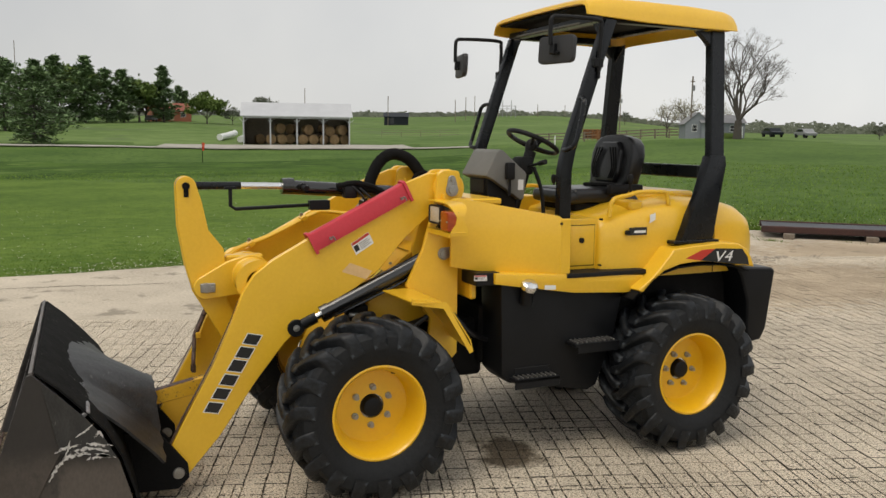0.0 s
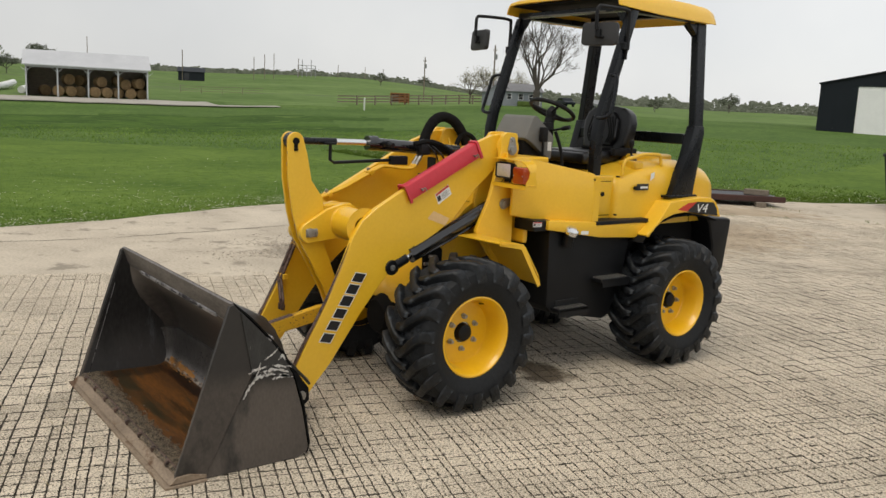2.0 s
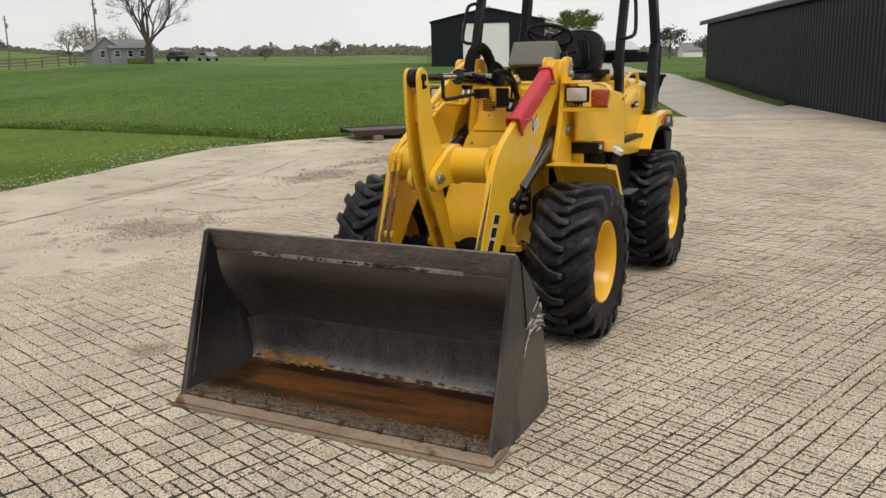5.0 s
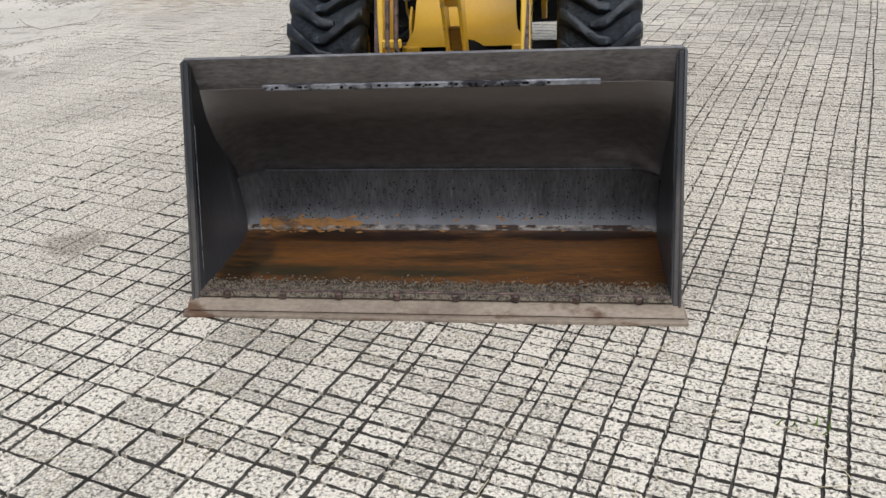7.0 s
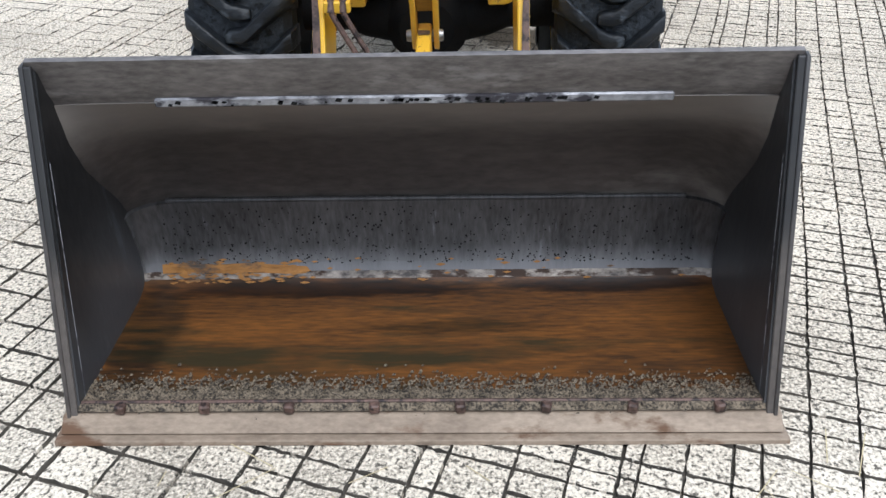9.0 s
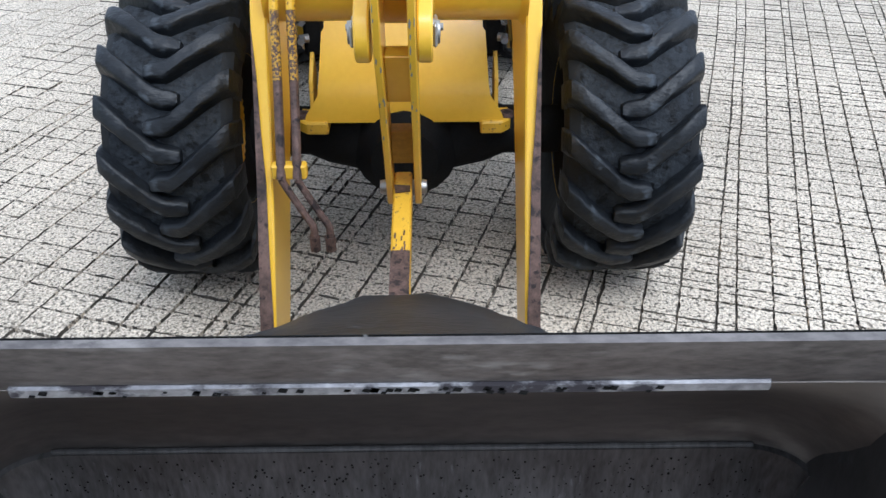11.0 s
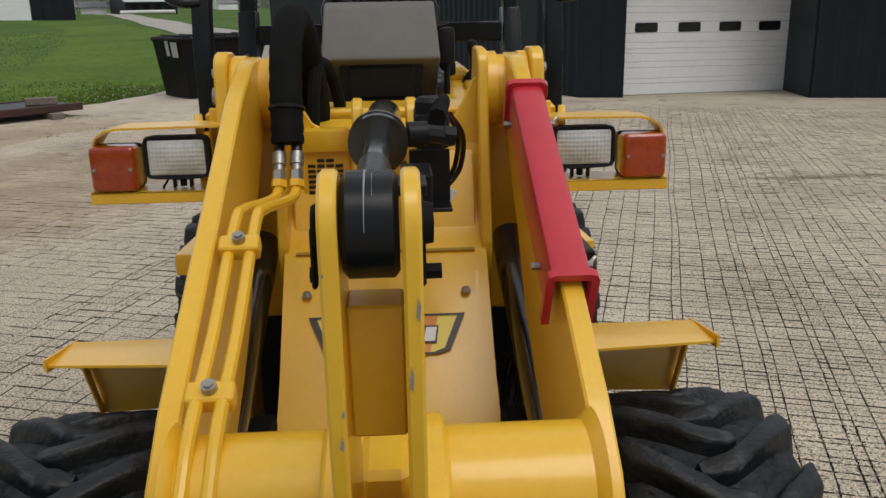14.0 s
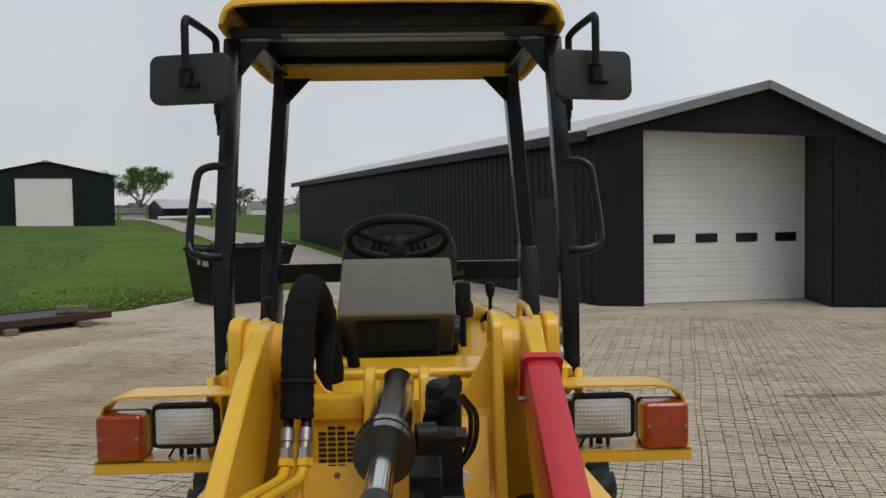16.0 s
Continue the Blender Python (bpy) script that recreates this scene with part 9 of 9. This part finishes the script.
stuff("weeds", verts, faces, BLADE, "small green weeds growing in the grooves", "weeds")
verts, faces = [], []
for _ in range(170):
    x, y, a, L = rng.uniform(-2.4, 2.2), rng.uniform(-3.4, -1.85), rng.uniform(0, 3.14), rng.uniform(0.04, 0.16)
    c, s, w = math.cos(a), math.sin(a), 0.0012
    i = len(verts)
    verts += [(x - s * w, y + c * w, 0.004), (x + s * w, y - c * w, 0.004), (x + c * L + s * w, y + s * L - c * w, 0.006), (x + c * L - s * w, y + s * L + c * w, 0.006)]
    faces.append((i, i + 1, i + 2, i + 3))
STRAW = surface("dry_straw", (0.4, 0.32, 0.18), (0.55, 0.46, 0.28), 0.8, bump=0.0)
stuff("dry_straws", verts, faces, STRAW, "dry straws lying on the concrete", "straw")

# ---------------------------------------------------------------- scored concrete blocks
TURN = radians(-17.5)
CU, SU = math.cos(TURN), math.sin(TURN)
rng = np.random.default_rng(8)
u_lines = [-16.0]
while u_lines[-1] < 16:
    wide = 0.137 if u_lines[-1] < 0.75 else 0.105
    u_lines.append(u_lines[-1] + (0.05 if rng.random() < 0.1 else wide + rng.normal(0, 0.012)))
# the long open joint beside the bucket and the strip next to it
u_lines = [u for u in u_lines if abs(u - 2.0) > 0.05 and abs(u - 2.16) > 0.08] + [2.0, 2.16]
u_lines.sort()
v_lines = [-13.0]
while v_lines[-1] < 16:
    v_lines.append(v_lines[-1] + 0.107 + rng.normal(0, 0.008))
u_lines, v_lines = np.array(u_lines), np.array(v_lines)


def lattice(i, j):
    """The crossing of groove i with groove j, each wandering a little."""
    u, v = u_lines[i], v_lines[j]
    du = 0.02 * noise.noise((i * 0.31, v * 0.55, 0.0)) + 0.005 * noise.noise((i * 3.7, v * 2.2, 1.0)) + 0.05 * noise.noise((u * 0.14, v * 0.14, 4.0))
    dv = 0.018 * noise.noise((u * 0.6, j * 0.41, 5.0)) + 0.006 * noise.noise((u * 3.1, j * 2.9, 6.0)) + 0.05 * noise.noise((u * 0.14, v * 0.14, 9.0))
    u, v = u + du, v + dv
    return np.array((u * CU - v * SU, u * SU + v * CU))


EDGE_X, EDGE_Y = [p[0] for p in FIELD[:12]], [p[1] for p in FIELD[:12]]


def gap_at(x, y):
    """Half the groove's width: narrow where the scoring is worn away or was filled."""
    g = 0.0029 + 0.0018 * noise.noise((x * 0.5, y * 0.5, 12.0)) + 0.0016 * noise.noise((x * 4, y * 4, 15.0))
    past = -1.69 + 0.36 * (y + 1.98) - x
    if -2.1 < y < 1.4 and past > 0:
        g *= 0.12 if past < 0.3 + 0.15 * noise.noise((x * 2, y * 2, 31.0)) and y < -0.7 else 0.5
    if x < -2.0:
        g *= max(0.25, 1 + (0.34 if y < 1.5 else 0.22) * (x + 2.0)) * (0.7 + 0.9 * noise.noise((x * 0.7, y * 0.7, 21.0)))
    g *= min(1, max(0.16, (x - np.interp(y, EDGE_Y, EDGE_X) - 0.05 + 0.35 * noise.noise((x * 1.1, y * 1.1, 27.0))) / 0.75))
    if y > 3:
        g *= max(0.85, 1 - 0.03 * (y - 3))
    return max(g, 0.0007)


corner = {}
def at_corner(i, j):
    if (i, j) not in corner:
        corner[i, j] = lattice(i, j)
    return corner[i, j]


def ragged(quad, gu, gv, cuts):
    """The outline of one block, inset by half a groove, with chipped edges."""
    du, dv = quad[1] - quad[0], quad[3] - quad[0]
    du, dv = du / np.linalg.norm(du), dv / np.linalg.norm(dv)
    inset = [q + du * a * gu + dv * b * gv for q, (a, b) in zip(quad, ((1, 1), (-1, 1), (-1, -1), (1, -1)))]
    inward = (dv, -du, -dv, du)
    low, high = [], []
    for e in range(4):
        p, q = inset[e], inset[(e + 1) % 4]
        n = cuts[e % 2]
        for k in range(n):
            m = p + (q - p) * (k / n) + (inward[e] * rng.normal(0, 0.0015) if k else 0)
            r = 0.0012 + abs(rng.normal(0, 0.0012))
            low.append(m)
            high.append(m + inward[e] * r + (inward[e - 1] * r if k == 0 else 0))
    return low, high


near_blocks, verts, faces, dirty = [], [], [], []
# towards one side of the yard a second, finer score runs between most of the cross grooves
begin = [rng.uniform(0.1, 0.9) if rng.random() < 0.72 else 99 for _ in v_lines]
split = [rng.uniform(0.38, 0.62) for _ in v_lines]
for i in range(len(u_lines) - 1):
    for j in range(len(v_lines) - 1):
        cu, cv = (u_lines[i] + u_lines[i + 1]) / 2, (v_lines[j] + v_lines[j + 1]) / 2
        cx, cy = cu * CU - cv * SU, cu * SU + cv * CU
        whole = [at_corner(i, j), at_corner(i + 1, j), at_corner(i + 1, j + 1), at_corner(i, j + 1)]
        if not any(inside(p[0], p[1], FIELD) for p in whole):
            continue
        f = split[j]
        m0, m1 = whole[0] + (whole[3] - whole[0]) * f, whole[1] + (whole[2] - whole[1]) * f
        halves = [(whole[0], whole[1], m1, m0), (m0, m1, whole[2], whole[3])] if cu > begin[j] and not 2.0 < cu < 2.16 else [whole]
        for h, quad in enumerate(halves):
            mid = sum(quad) / 4
            g = gap_at(mid[0], mid[1])
            close = -3.2 < cx < 3.4 and -4.6 < cy < 1.5
            gu = g * (0.4 if cy > 1.5 else 1.05 if cu < 0.75 else 0.65)
            gv = g * (1.0 if cy < -0.9 else 0.8 if cy < 1.2 else min(1.3, 1.0 + 0.15 * (cy - 1.2)) if cy < 9.2 else 0.4) * (0.75 if len(halves) > 1 else 1)
            if 2.0 < cu < 2.5:
                gv *= 0.3
            if 1.85 < cu < 2.16 and cy < 3:
                gu = 0.0031
            low, high = ragged(quad, gu, gv, (6, 4) if close else (1, 1))
            top = 0.0015 * noise.noise((mid[0] * 9, mid[1] * 9, 0.0)) + rng.normal(0, 0.0009)
            lo = [(p[0], p[1], -0.016) for p in low]
            hi = [(p[0], p[1], top + rng.normal(0, 0.0006)) for p in high]
            c = len(lo)
            if -1.25 < cx < 1.75 and -2.75 < cy < -1.83 and len(near_blocks) < 300:
                near_blocks.append((mid, lo, hi))
            else:
                n = len(verts)
                verts += lo + hi
                faces += [tuple(range(n + c, n + 2 * c))] + [(n + k, n + (k + 1) % c, n + c + (k + 1) % c, n + c + k) for k in range(c)]
                dirty += [0] + [int(rng.random() < (0.12 if g < 0.0011 else 0.95 if cy < -0.9 else 0.6)) for _ in range(c)]
# pale crumbs lying in the grooves before the bucket
crumb_verts, crumb_faces = [], []
for _ in range(26000):
    i, j = int(rng.integers(len(u_lines) - 1)), int(rng.integers(len(v_lines) - 1))
    x, y = u_lines[i] * CU - v_lines[j] * SU, u_lines[i] * SU + v_lines[j] * CU
    if not (-2.6 < x < 2.2 and -3.2 < y < -0.4):
        continue
    for _ in range(14):
        along = at_corner(i, j + 1) if rng.random() < 0.8 else at_corner(i + 1, j)
        p = at_corner(i, j) + (along - at_corner(i, j)) * rng.random() + rng.normal(0, 0.0035, 2)
        r, a = rng.uniform(0.0008, 0.0026), rng.uniform(0, 6.28)
        n, z = len(crumb_verts), rng.uniform(-0.006, 0.0005)
        crumb_verts += [(p[0] + r * math.cos(a + k * 2.1), p[1] + r * math.sin(a + k * 2.1), z) for k in range(3)] + [(p[0], p[1], z + r)]
        crumb_faces += [(n, n + 1, n + 3), (n + 1, n + 2, n + 3), (n + 2, n, n + 3)]
stuff("groove_crumbs", crumb_verts, crumb_faces, RUBBLE, "pale concrete crumbs lying in the grooves", "crumbs")
scored = tagged(new("scored_paving"), "grid of scored concrete blocks in front of the loader", kind="structure")
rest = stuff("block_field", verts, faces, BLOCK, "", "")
rest.parent = scored
rest.data.materials.append(DIRT)
rest.data.polygons.foreach_set("material_index", dirty)
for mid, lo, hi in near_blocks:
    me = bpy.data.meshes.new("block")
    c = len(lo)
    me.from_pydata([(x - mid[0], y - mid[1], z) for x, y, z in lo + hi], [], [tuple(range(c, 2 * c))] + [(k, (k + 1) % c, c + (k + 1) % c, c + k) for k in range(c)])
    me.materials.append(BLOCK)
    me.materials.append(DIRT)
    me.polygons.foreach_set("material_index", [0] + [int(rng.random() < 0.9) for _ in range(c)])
    ob = new("block", me)
    ob.location = (mid[0], mid[1], 0)
    ob.parent = scored
